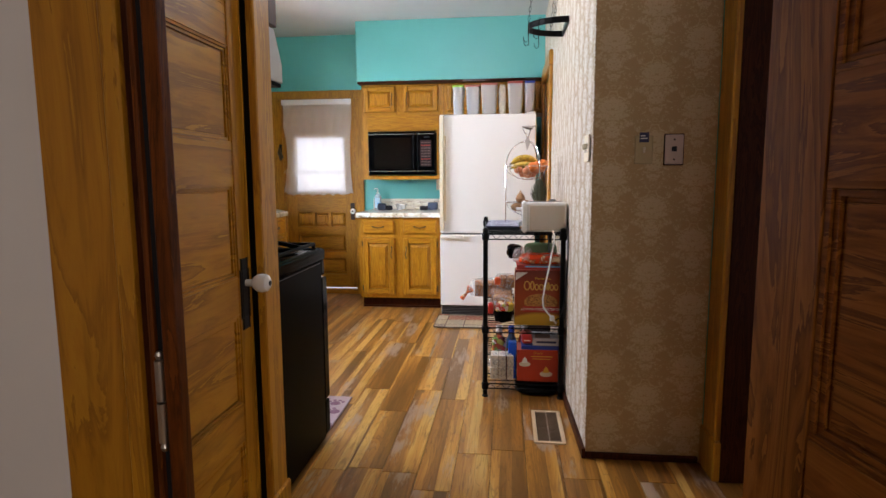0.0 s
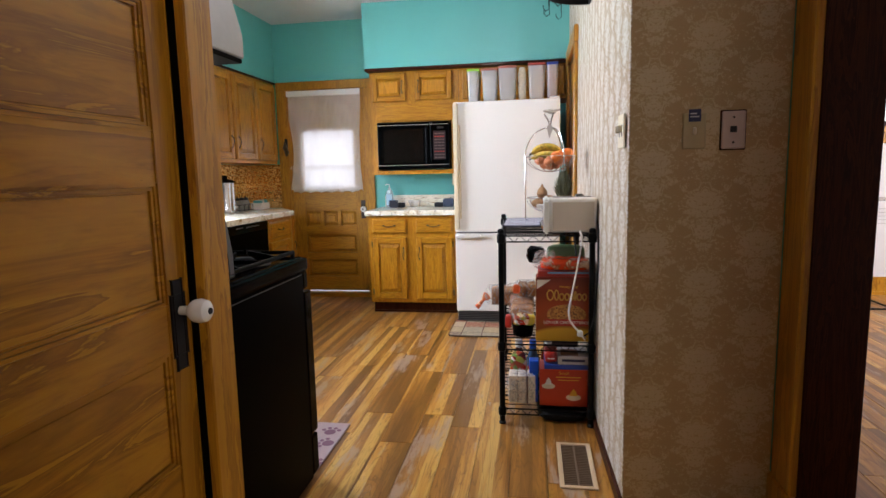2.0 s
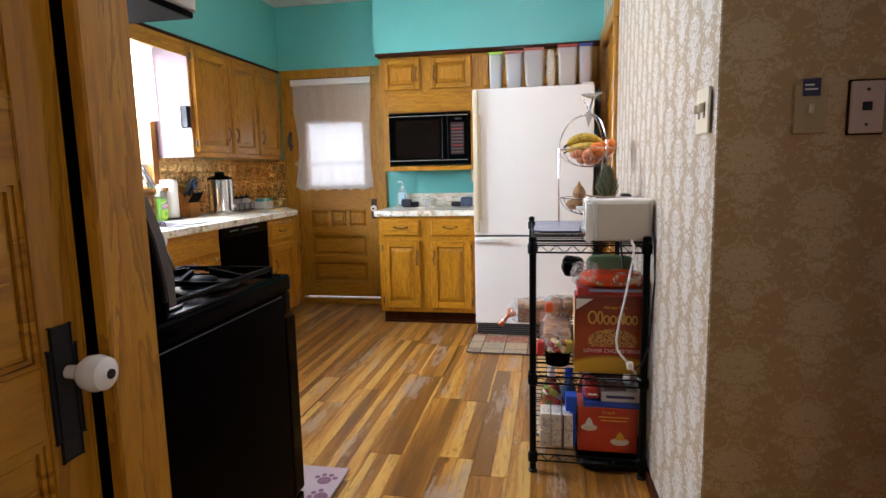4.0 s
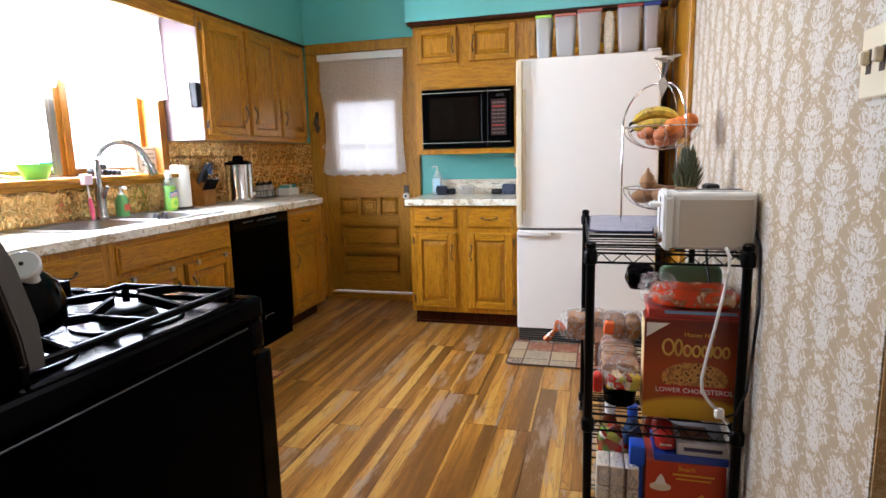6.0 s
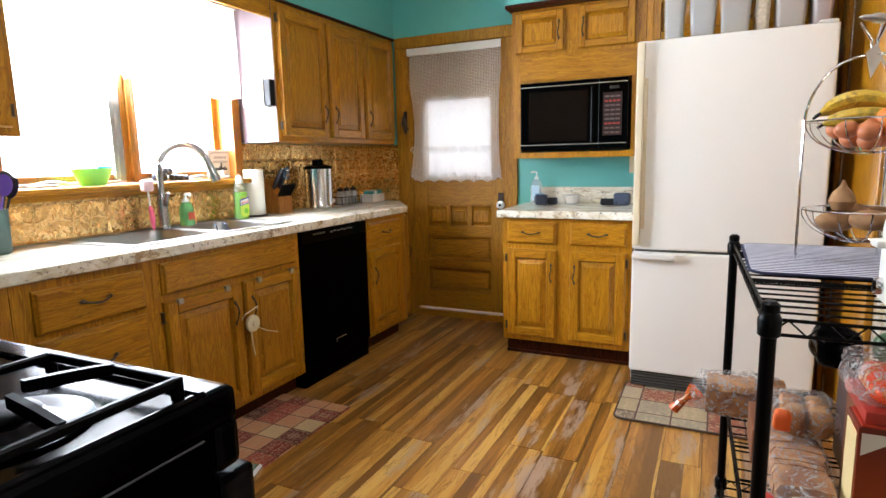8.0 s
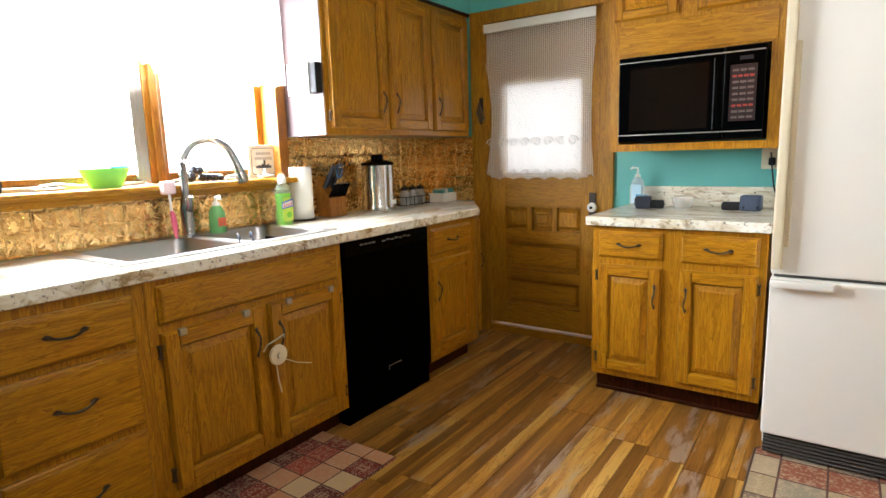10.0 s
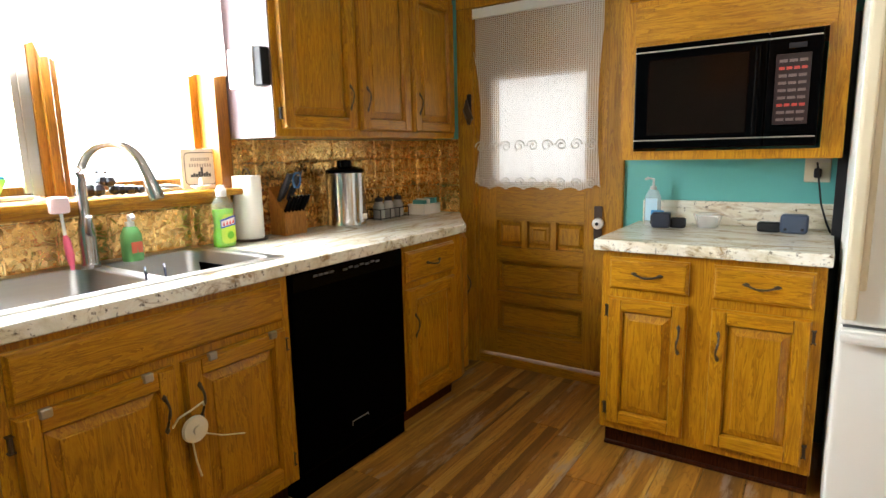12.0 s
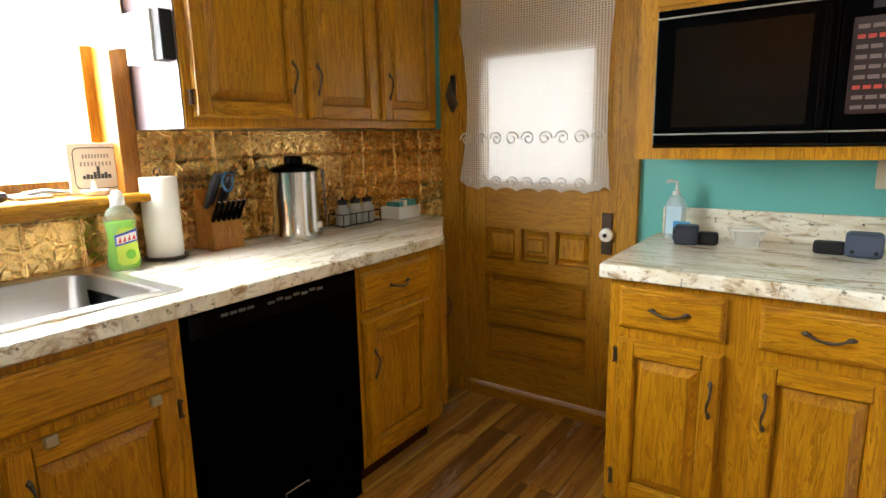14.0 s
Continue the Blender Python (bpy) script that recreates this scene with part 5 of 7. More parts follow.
# plates and switches on the papered wall
def wall_plates():
    p = thing("switch_plate", (0.545, 2.905, 1.29), "cream switch plate with a small dark blue sticker on tan wallpaper", "light switch")
    part("plate", box(0.511, 0.583, 2.898, 2.905, 1.292, 1.408, 0.003), plain("tan_plate", srgb(190, 168, 120), 0.4), p)
    part("toggle", box(0.542, 0.552, 2.888, 2.898, 1.338, 1.362, 0.003), CREAM, p)
    part("sticker", box(0.528, 0.566, 2.8965, 2.8985, 1.38, 1.42), plain("navy", (0.02, 0.02, 0.08, 1), 0.4), p, "dark blue sticker")
    part("sticker_text", box(0.532, 0.56, 2.896, 2.8966, 1.394, 1.398, 0, box(0.532, 0.552, 2.896, 2.8966, 1.404, 1.408)), PLASTIC_W, p)
    p.matrix_world = pose(0.551, 2.864, 1.282)
    p = thing("phone_plate", (0.668, 2.905, 1.29), "pinkish white telephone wall plate edged in dark red", "wall socket")
    part("backing", box(0.626, 0.706, 2.899, 2.905, 1.286, 1.414, 0.003), DARKWOOD, p)
    part("plate", box(0.630, 0.702, 2.894, 2.899, 1.290, 1.410, 0.003), plain("pinkish_plate", srgb(214, 190, 176), 0.4), p)
    part("jack", box(0.656, 0.676, 2.892, 2.895, 1.342, 1.362, 0.001), RUBBER, p)
    for z in (1.31, 1.39):
        part("screw", lathe([(0.004, 0), (0.0, 0.001)], (0.666, 2.894, z), 10, None, Matrix.Rotation(radians(90), 4, "X")), BRONZE, p)
    p.matrix_world = pose(0.674, 2.864, 1.282)
    p = thing("switch_plate", (0.33, 3.02, 1.29), "cream double switch plate with toggles on pale wallpaper", "light switch")
    part("plate", box(0.323, 0.33, 2.968, 3.076, 1.298, 1.415, 0.003), CREAM, p)
    for y in (3.0, 3.045):
        part("toggle", box(0.308, 0.323, y - 0.006, y + 0.006, 1.352, 1.376, 0.003), CREAM, p)
        part("slot", box(0.3225, 0.3245, y - 0.009, y + 0.009, 1.338, 1.378), BRONZE, p)
    p.matrix_world = pose(0.341, 2.952, 1.288, 0, 0, 1.9)
    p = thing("socket_plate", (-0.69, 6.33, 1.12), "cream double wall socket with a black plug", "wall socket")
    part("plate", box(-0.735, -0.64, 6.333, 6.34, 1.115, 1.235, 0.003), CREAM, p)
    part("plug", box(-0.70, -0.672, 6.305, 6.333, 1.135, 1.175, 0.005), RUBBER, p)
    part("cord", tube([(-0.69, 6.305, 1.20), (-0.68, 6.27, 1.13), (-0.665, 6.26, 1.03), (-0.64, 6.25, 0.95), (-0.625, 6.20, 0.92)], 0.004, 6), RUBBER, p, "", True)


wall_plates()


def floor_vent():
    v = thing("floor_vent", (0.205, 3.16, 0), "beige metal floor vent with dark slots", "floor vent")
    bm = None
    for a, b, c, e in ((0.133, 0.152, 2.972, 3.352), (0.262, 0.281, 2.972, 3.352), (0.152, 0.262, 2.972, 2.993), (0.152, 0.262, 3.331, 3.352)):
        bm = box(a, b, c, e, 0.0, 0.007, 0.002, bm)
    part("frame", bm, plain("vent_beige", srgb(206, 178, 140), 0.4), v)
    part("duct", box(0.152, 0.262, 2.993, 3.331, -0.004, 0.0005), RUBBER, v)
    slat = plain("vent_slat", srgb(120, 98, 76), 0.4)
    for k in range(24):
        y = 3.0 + k * 0.0138
        part("slat", box(0.153, 0.261, y, y + 0.005, 0.001, 0.006), slat, v)
    part("bar", box(0.204, 0.21, 2.993, 3.331, 0.001, 0.0066), slat, v)


floor_vent()


def tiles_mat(name, cols, size):
    """A printed patchwork of square tiles."""
    m = Mat(name, rough=0.7)
    c = m.coord(1 / size, 1 / size, 0.0)
    cell = m.node("ShaderNodeVectorMath", i0=c, props={"operation": "FLOOR"})
    w = m.t.nodes.new("ShaderNodeTexWhiteNoise")
    m.t.links.new(cell, w.inputs["Vector"])
    col = m.ramp(w.outputs[0], [(i / len(cols), srgb(*q)) for i, q in enumerate(cols)])
    m.t.nodes[-1].name = "tiles"
    for n in m.t.nodes:
        if n.type == "VALTORGB":
            n.color_ramp.interpolation = "CONSTANT"
    f = m.node("ShaderNodeVectorMath", i0=c, props={"operation": "FRACTION"})
    s = m.t.nodes.new("ShaderNodeSeparateXYZ")
    m.t.links.new(f, s.inputs[0])
    px = m.math("PINGPONG", s.outputs[0], 0.5)
    py = m.math("PINGPONG", s.outputs[1], 0.5)
    edge = m.math("MINIMUM", px, py)
    line = m.math("LESS_THAN", edge, 0.025)
    orn = m.noise(m.node("ShaderNodeCombineXYZ", i0=px, i1=py, i2=w.outputs[0]), 9.0, 2, 0.5, 1.2)
    mask = m.ramp(orn, [(0.52, (0, 0, 0, 1)), (0.56, (0.55, 0.55, 0.55, 1))])
    col = m.mix(mask, col, srgb(196, 172, 140))
    m.set("Base Color", m.mix(line, col, srgb(90, 60, 50)))
    fine = m.noise(m.coord(), 400.0, 2)
    m.bump(fine, 0.3, 0.001)
    return m.m


def mats():
    a = thing("kitchen_mat", (-2.06, 4.2, 0), "burgundy and tan patchwork-print mat in front of the sink", "mat")
    part("cloth", box(-2.285, -1.83, 3.80, 4.62, 0.0005, 0.010, 0.004, None, 2), tiles_mat("patchwork_red", [(128, 40, 34), (196, 140, 100), (96, 36, 32), (206, 176, 130), (160, 66, 50)], 0.113), a)
    b = thing("kitchen_mat", (-0.2, 5.25, 0), "muted tile-print mat with rounded corners by the fridge", "mat")
    pts = arc(-0.57, 5.04, 0.035, 180, 270, 4) + arc(0.15, 5.04, 0.035, 270, 360, 4) + arc(0.15, 5.44, 0.035, 0, 90, 4) + arc(-0.57, 5.44, 0.035, 90, 180, 4)
    part("cloth", prism(pts, 0.0005, 0.011, "z", 0), tiles_mat("patchwork_tan", [(168, 150, 116), (146, 84, 60), (150, 140, 118), (178, 160, 130), (120, 104, 88)], 0.155), b)
    part("border", tube([(x, y, 0.008) for x, y in pts], 0.005, 6, None, True), plain("mat_edge", srgb(84, 66, 54), 0.7), b)
    c = thing("kitchen_mat", (-1.1, 3.2, 0), "cream mat with purple paw prints beside the stove", "mat")
    part("cloth", box(-1.36, -0.862, 2.99, 3.435, 0.0005, 0.009, 0.004, None, 2), paint("mat_cream", srgb(170, 148, 150), 0.8, 0.05, 0.3), c)
    PURPLE = paint("paw_purple", srgb(122, 84, 104), 0.8, 0.1, 0.2)
    for px, py, r in ((-0.93, 3.33, 0), (-0.98, 3.13, 40), (-1.12, 3.30, -20), (-1.2, 3.1, 10), (-0.90, 3.22, 80), (-1.04, 3.22, 15), (-0.91, 3.04, -30), (-1.08, 3.04, 60)):
        bm = lathe([(0.028, 0), (0.026, 0.0012), (0, 0.0012)], (px, py, 0.0092), 14)
        for k in range(4):
            an = radians(30 + 40 * k + r)
            bm = lathe([(0.011, 0), (0.010, 0.0012), (0, 0.0012)], (px + 0.043 * math.cos(an), py + 0.043 * math.sin(an), 0.0092), 10, bm)
        part("paw_print", bm, PURPLE, c)


mats()


# copper tin backsplash: every tile has raised scrolls
def tin_tile(w, h, s=0.165):
    """Tile in its own frame: x across, z up, relief toward -y."""
    b = box(0.0004, s - 0.0004, -0.001, 0.001, 0.0004, s - 0.0004)

    def ridge(pts, r):
        nonlocal b
        bb = tube([(p[0], -0.001, p[1]) for p in pts], r * 1.35, 5)
        b = join(b, bb)

    e = 0.004
    ridge([(e, e), (s - e, e)], 0.0028)
    ridge([(e, s - e), (s - e, s - e)], 0.0028)
    ridge([(e, e), (e, s - e)], 0.0028)
    ridge([(s - e, e), (s - e, s - e)], 0.0028)
    c = s / 2
    for cx, cy, a0 in ((0, 0, 0), (s, 0, 90), (s, s, 180), (0, s, 270)):
        for rr, tk in ((c * 0.93, 0.0026), (c * 0.80, 0.0016)):
            ridge(arc(cx, cy, rr, a0 + 4, a0 + 86, 8), tk)
        an = radians(a0 + 45)
        for sp in (-26, 0, 26):
            q = an + radians(sp)
            ridge([(cx + 0.016 * math.cos(an), cy + 0.016 * math.sin(an)), (cx + 0.034 * math.cos(q), cy + 0.034 * math.sin(q)), (cx + 0.050 * math.cos(q + radians(sp * 0.4)), cy + 0.050 * math.sin(q + radians(sp * 0.4)))], 0.0026)
    for a in (0, 90, 180, 270):
        an = radians(a)
        ridge([(c + 0.006 * math.cos(an), c + 0.006 * math.sin(an)), (c + 0.022 * math.cos(an), c + 0.022 * math.sin(an)), (c + 0.04 * math.cos(an), c + 0.04 * math.sin(an))], 0.003)
        ridge(arc(c + 0.03 * math.cos(an + 0.785), c + 0.03 * math.sin(an + 0.785), 0.012, 0, 300, 6), 0.0017)
    if w < s - 0.001:
        bmesh.ops.bisect_plane(b, geom=list(b.verts) + list(b.edges) + list(b.faces), plane_co=(w, 0, 0), plane_no=(1, 0, 0), clear_outer=True)
    if h < s - 0.001:
        bmesh.ops.bisect_plane(b, geom=list(b.verts) + list(b.edges) + list(b.faces), plane_co=(0, 0, h), plane_no=(0, 0, 1), clear_outer=True)
    me = bpy.data.meshes.new("tin_tile")
    b.to_mesh(me)
    b.free()
    me.materials.append(COPPER)
    me.shade_smooth()
    me.set_sharp_from_angle(angle=radians(50))
    return me


def backsplash():
    root = thing("backsplash", (-2.797, 2.7, 0.916), "embossed copper-coloured tin tile backsplash", "backsplash")
    cache = {}

    def lay(start, end, z0, z1, place, turn):
        s = 0.165
        y = start
        while y < end - 0.005:
            w = min(s, end - y)
            z = z0
            while z < z1 - 0.004:
                h = min(s, z1 - z)
                key = (round(w, 3), round(h, 3))
                if key not in cache:
                    cache[key] = tin_tile(*key)
                ob = new("tile", cache[key])
                ob.parent = root
                ob.matrix_parent_inverse = Matrix.Translation((2.797, -2.7, -0.916))
                ob.matrix_basis = place(y, z) @ pose(0, 0, 0, 0, 0, turn)
                z += s
            y += s

    lay(2.70, 3.62, 0.917, 1.343, lambda u, z: pose(-2.796, u, z), 90)
    lay(3.62, 4.94, 0.917, 1.09, lambda u, z: pose(-2.796, u, z), 90)
    lay(4.94, 6.336, 0.917, 1.352, lambda u, z: pose(-2.796, u, z), 90)
    lay(-2.79, -2.478, 0.917, 1.352, lambda u, z: pose(u, 6.336, z), 0)
    part("corner_strip", box(-2.797, -2.787, 6.326, 6.337, 0.917, 1.352, 0.002), COPPER, root)


backsplash()

# wire shelf and what it holds
def collar(x, y, z):
    return lathe([(0.0145, -0.022), (0.0195, -0.018), (0.0205, 0.012), (0.0165, 0.022), (0.0145, 0.024)], (x, y, z), 16)


def rack():
    r = thing("wire_shelf", (0.08, 4.0, 0), "black wire shelving rack with three shelves of groceries", "shelving rack")
    Y0, Y1, X1 = 3.54, 4.49, 0.302

    def left(y):
        return -0.118 - 0.034 * (y - Y0) / (Y1 - Y0)

    shelves = (0.075, 0.40, 0.925)
    corners = [(left(Y0), Y0), (X1, Y0), (X1, Y1), (left(Y1), Y1)]
    for x, y in corners:
        p = part("post", lathe([(0.010, 0.0), (0.012, 0.006), (0.0135, 0.02), (0.0135, 0.03), (0.0135, 0.93), (0.0135, 0.938), (0.016, 0.940), (0.016, 0.954), (0.009, 0.960), (0.0, 0.960)], (x, y, 0.0), 16), BLACK_WIRE, r, "", True)
        for z in shelves:
            part("collar", collar(x, y, z - 0.012), BLACK_WIRE, p, "", True)
        part("foot", lathe([(0.0, 0.0), (0.017, 0.0), (0.018, 0.008), (0.010, 0.018), (0.0, 0.018)], (x, y, 0.0), 14), RUBBER, p, "", True)
    for z in shelves:
        bm = None
        for dz in (0.0, -0.028):
            bm = tube([(x, y, z + dz) for x, y in corners], 0.0038, 6, bm, True)
        rim = part("shelf_rim", bm, BLACK_WIRE, r)
        bm = None
        for a, b in zip(corners, corners[1:] + corners[:1]):
            n = 2 * int(round(math.dist(a, b) / 0.062))
            pts = [(a[0] + (b[0] - a[0]) * k / n, a[1] + (b[1] - a[1]) * k / n, z - (0.0 if k % 2 else 0.028)) for k in range(n + 1)]
            bm = tube(pts, 0.0022, 4, bm)
        part("truss", bm, BLACK_WIRE, rim)
        for k in range(4):
            y = Y0 + (Y1 - Y0) * (k + 1) / 5
            part("cross_wire", tube([(left(y), y, z - 0.006), (X1, y, z - 0.006)], 0.0036, 6), BLACK_WIRE, rim)
        for k in range(17):
            y = Y0 + (Y1 - Y0) * (k + 1) / 18
            part("wire", tube([(left(y), y, z + 0.001), (X1, y, z + 0.001)], 0.0024, 5), BLACK_WIRE, rim)


rack()


def toaster():
    t = thing("toaster", (0.205, 3.65, 0.93), "white two-slice toaster with a pale grey side panel", "toaster")
    part("body", box(0.105, 0.322, 3.552, 3.735, 0.938, 1.098, 0.016, None, 4), PLASTIC_W, t, "", True)
    part("side_panel", box(0.122, 0.310, 3.5485, 3.554, 0.948, 1.080, 0.0022, None, 2), paint("toaster_side", srgb(202, 192, 178), 0.4, 0.02, 0.02), t, "flat pale grey side panel")
    part("end_panel", prism([(3.552, 0.933), (3.735, 0.933), (3.735, 1.08), (3.722, 1.102), (3.566, 1.102), (3.552, 1.088)], 0.080, 0.107, "x", 0.007), PLASTIC_W, t, "white moulded control end", True)
    part("lever_track", box(0.0785, 0.0805, 3.636, 3.650, 0.975, 1.082, 0.0008), RUBBER, t, "dark lever slot")
    part("lever", box(0.048, 0.082, 3.618, 3.668, 1.052, 1.066, 0.005, None, 2), PLASTIC_W, t)
    part("slot", box(0.125, 0.305, 3.595, 3.620, 1.093, 1.0995, 0, box(0.125, 0.305, 3.665, 3.690, 1.093, 1.0995)), RUBBER, t, "dark bread slot")
    part("slot_rim", box(0.118, 0.312, 3.588, 3.594, 1.095, 1.101, 0.001, box(0.118, 0.312, 3.691, 3.697, 1.095, 1.101, 0.001)), CHROME, t, "chrome edge of the slot")
    rot = Matrix.Rotation(radians(-90), 4, "Y")
    for y in (3.588, 3.70):
        kn = part("knob", lathe([(0.017, 0), (0.016, 0.012), (0.0, 0.014)], (0.080, y, 0.968), 20, None, rot), CHROME, t, "", True)
        part("pointer", box(0.0645, 0.0665, y - 0.002, y + 0.002, 0.957, 0.979), RUBBER, kn, "dark pointer line")
    for x in (0.13, 0.30):
        for y in (3.575, 3.71):
            part("foot", box(x - 0.012, x + 0.012, y - 0.01, y + 0.01, 0.9275, 0.939, 0.002), RUBBER, t)
    part("cord", tube([(0.245, 3.545, 0.945), (0.252, 3.522, 0.925), (0.250, 3.515, 0.88), (0.236, 3.515, 0.80), (0.222, 3.515, 0.72), (0.206, 3.515, 0.64), (0.196, 3.52, 0.57), (0.20, 3.525, 0.53), (0.218, 3.53, 0.50), (0.24, 3.53, 0.475)], 0.0046, 8), PLASTIC_W, t, "white mains cord", True)
    part("plug", box(0.236, 0.262, 3.52, 3.542, 0.448, 0.478, 0.005, tube([(0.256, 3.53, 0.45), (0.272, 3.53, 0.432)], 0.003, 4)), PLASTIC_W, t)
    part("prong", tube([(0.262, 3.53, 0.452), (0.278, 3.53, 0.438)], 0.0025, 4), NICKEL, t, "plug prong")


toaster()


def groceries():
    BAR = plain("cream_print", srgb(232, 210, 150), 0.5)
    YEL = plain("yellow_print", srgb(226, 176, 44), 0.5)
    # big cereal box
    c = thing("cereal_box", (0.185, 3.66, 0.403), "large orange-brown cereal box picturing a bowl of cereal", "cereal box")
    m = Mat("cereal_print", rough=0.35)
    sep = m.t.nodes.new("ShaderNodeSeparateXYZ")
    m.t.links.new(m.t.nodes.new("ShaderNodeTexCoord").outputs["Object"], sep.inputs[0])
    zz = m.math("DIVIDE", sep.outputs[2], 0.31)
    zz = m.math("ADD", zz, m.math("MULTIPLY", m.math("POWER", m.math("ABSOLUTE", sep.outputs[0]), 2.0), 4.0))
    m.set("Base Color", m.ramp(zz, [(0.0, srgb(190, 146, 20)), (0.20, srgb(206, 160, 30)), (0.25, srgb(150, 74, 16)), (0.55, srgb(160, 66, 16)), (1.0, srgb(110, 34, 12))]))
    part("box", box(0.045, 0.322, 3.602, 3.70, 0.403, 0.716, 0.001), m.m, c)
    part("top_flap", box(0.05, 0.318, 3.605, 3.697, 0.716, 0.720), plain("box_red", srgb(176, 50, 26), 0.4), c)
    part("side_print", box(0.0436, 0.045, 3.61, 3.695, 0.41, 0.70), BAR, c, "cream side panel")
    part("corner_badge", prism([(0.05, 0.705), (0.115, 0.705), (0.05, 0.66)], 3.6008, 3.602, "y"), PLASTIC_W, c, "white corner badge")
    TY = plain("title_yellow", srgb(214, 170, 70), 0.5)
    x = 0.098
    for wd, top in ((0.030, 0.655), (0.018, 0.655), (0.020, 0.638), (0.020, 0.638), (0.013, 0.638), (0.008, 0.650), (0.020, 0.638), (0.017, 0.638)):
        lo = 0.606
        cz = (lo + top) / 2
        ring = tube([(x + wd / 2 + wd / 2 * math.cos(q), 3.6012, cz + (top - lo) / 2 * math.sin(q)) for q in [math.pi * 2 * k / 14 for k in range(14)]], 0.0038, 5, None, True)
        part("title_shape", ring, TY, c, "rounded yellow title mark")
        x += wd + 0.0055
    bowl = Mat("cereal_picture", rough=0.5)
    v = bowl.node("ShaderNodeTexVoronoi", Vector=bowl.coord(), Scale=70.0)
    bowl.set("Base Color", bowl.ramp(v, [(0.2, srgb(90, 50, 20)), (0.45, srgb(206, 150, 70)), (0.8, srgb(150, 96, 44))]))
    part("picture", prism([(0.19 + 0.085 * math.cos(a) * 1.1, 0.535 + 0.05 * math.sin(a)) for a in [radians(18 * i) for i in range(20)]], 3.6006, 3.602, "y"), bowl.m, c, "picture of a bowl of cereal")
    part("banner", box(0.09, 0.29, 3.6000, 3.6010, 0.480, 0.512, 0.001), plain("banner_red", srgb(178, 40, 26), 0.4), c)
    words("Honey Nut", 0.019, upright(0.20, 3.6003, 0.666), YEL, c, "yellow printed words")
    words("LOWER CHOLESTEROL", 0.021, upright(0.19, 3.5995, 0.489), PLASTIC_W, c, "white printed words")
    # flat boxes and the orange bag above
    f = thing("food_box", (0.185, 3.68, 0.721), "flat red and blue food box lying on the cereal box", "food box")
    part("box", box(0.055, 0.315, 3.61, 3.80, 0.721, 0.745, 0.001), plain("flat_red", srgb(170, 52, 40), 0.4), f)
    part("band", box(0.10, 0.30, 3.6085, 3.61, 0.733, 0.742), plain("flat_blue", srgb(120, 170, 214), 0.4), f)
    # support for its far half
    g = thing("food_box", (0.19, 3.76, 0.403), "plain brown food box standing behind the cereal", "food box")
    part("box", box(0.06, 0.30, 3.705, 3.80, 0.403, 0.720, 0.002), plain("box_brown", srgb(120, 70, 36), 0.5), g)
    bag = thing("snack_bag", (0.19, 3.68, 0.745), "crumpled clear and orange snack bag lying flat", "snack bag")
    part("bag", pillow(0.065, 0.315, 3.60, 3.80, 0.746, 0.80, 5), bag_print((206, 62, 18)), bag, "", True)
    part("wrapper", pillow(0.035, 0.14, 3.60, 3.80, 0.748, 0.83, 8), FILM, bag, "clear crinkled film", True)
    part("label_shape", lathe([(0.045, 0), (0.044, 0.001), (0.0, 0.001)], (0.21, 3.665, 0.797), 24), plain("label_brown", srgb(120, 70, 40), 0.4), bag)
    part("fold", pillow(0.10, 0.29, 3.79, 3.83, 0.77, 0.85, 3), plain("green_fold", srgb(70, 96, 60), 0.4), bag, "green folded edge", True)
    bk = thing("snack_bag", (0.06, 3.86, 0.745), "black foil snack bag leaning on the stack", "snack bag")
    part("bag", pillow(0.0, 0.09, 3.80, 3.95, 0.748, 0.83, 9), BLACK_GLOSS, bk, "", True)
    # breads on the middle shelf
    TOAST = bread_mat()
    p = thing("bread_loaf", (0.0, 3.83, 0.405), "bagged brown bread loaf with a red and green wrapper", "bread")
    slices(p, -0.078, 0.033, 3.64, 3.94, 0.476, 0.556, 16, TOAST, True)
    part("wrapper", pillow(-0.088, 0.04, 3.60, 3.96, 0.47, 0.566, 4), FILM, p, "clear printed bag", True)
    part("print", pillow(-0.07, 0.042, 3.602, 3.72, 0.472, 0.53, 6), wrapper_print(), p, "red, green and yellow print", True)
    part("knot", pillow(-0.105, -0.075, 3.62, 3.66, 0.455, 0.52, 3), plain("red_knot", srgb(200, 50, 36), 0.4), p, "red tied end", True)
    q = thing("bread_loaf", (-0.12, 4.27, 0.403), "bagged sandwich loaf poking out past the rack", "bread")
    slices(q, -0.215, 0.0, 4.215, 4.33, 0.435, 0.535, 13, TOAST)
    part("wrapper", pillow(-0.255, 0.01, 4.20, 4.345, 0.428, 0.548, 4), FILM, q, "clear bag", True)
    part("knot", tube([(-0.245, 4.27, 0.48), (-0.272, 4.275, 0.45), (-0.292, 4.28, 0.425), (-0.31, 4.28, 0.405)], 0.02, 8, radii=[0.030, 0.009, 0.014, 0.018]), bag_print((214, 96, 40)), q, "orange tied end", True)
    q2 = thing("bread_loaf", (0.02, 4.0, 0.55), "bag of rolls with an orange tag on top of the loaves", "bread")
    for k in range(4):
        part("roll", pillow(-0.05 + 0.052 * (k % 2), 0.002 + 0.052 * (k % 2), 3.85 + 0.065 * (k // 2), 3.915 + 0.065 * (k // 2), 0.564, 0.63, 3 + k), TOAST, q2, "", True)
    part("wrapper", pillow(-0.075, 0.07, 3.83, 4.0, 0.56, 0.642, 5), FILM, q2, "clear bag", True)
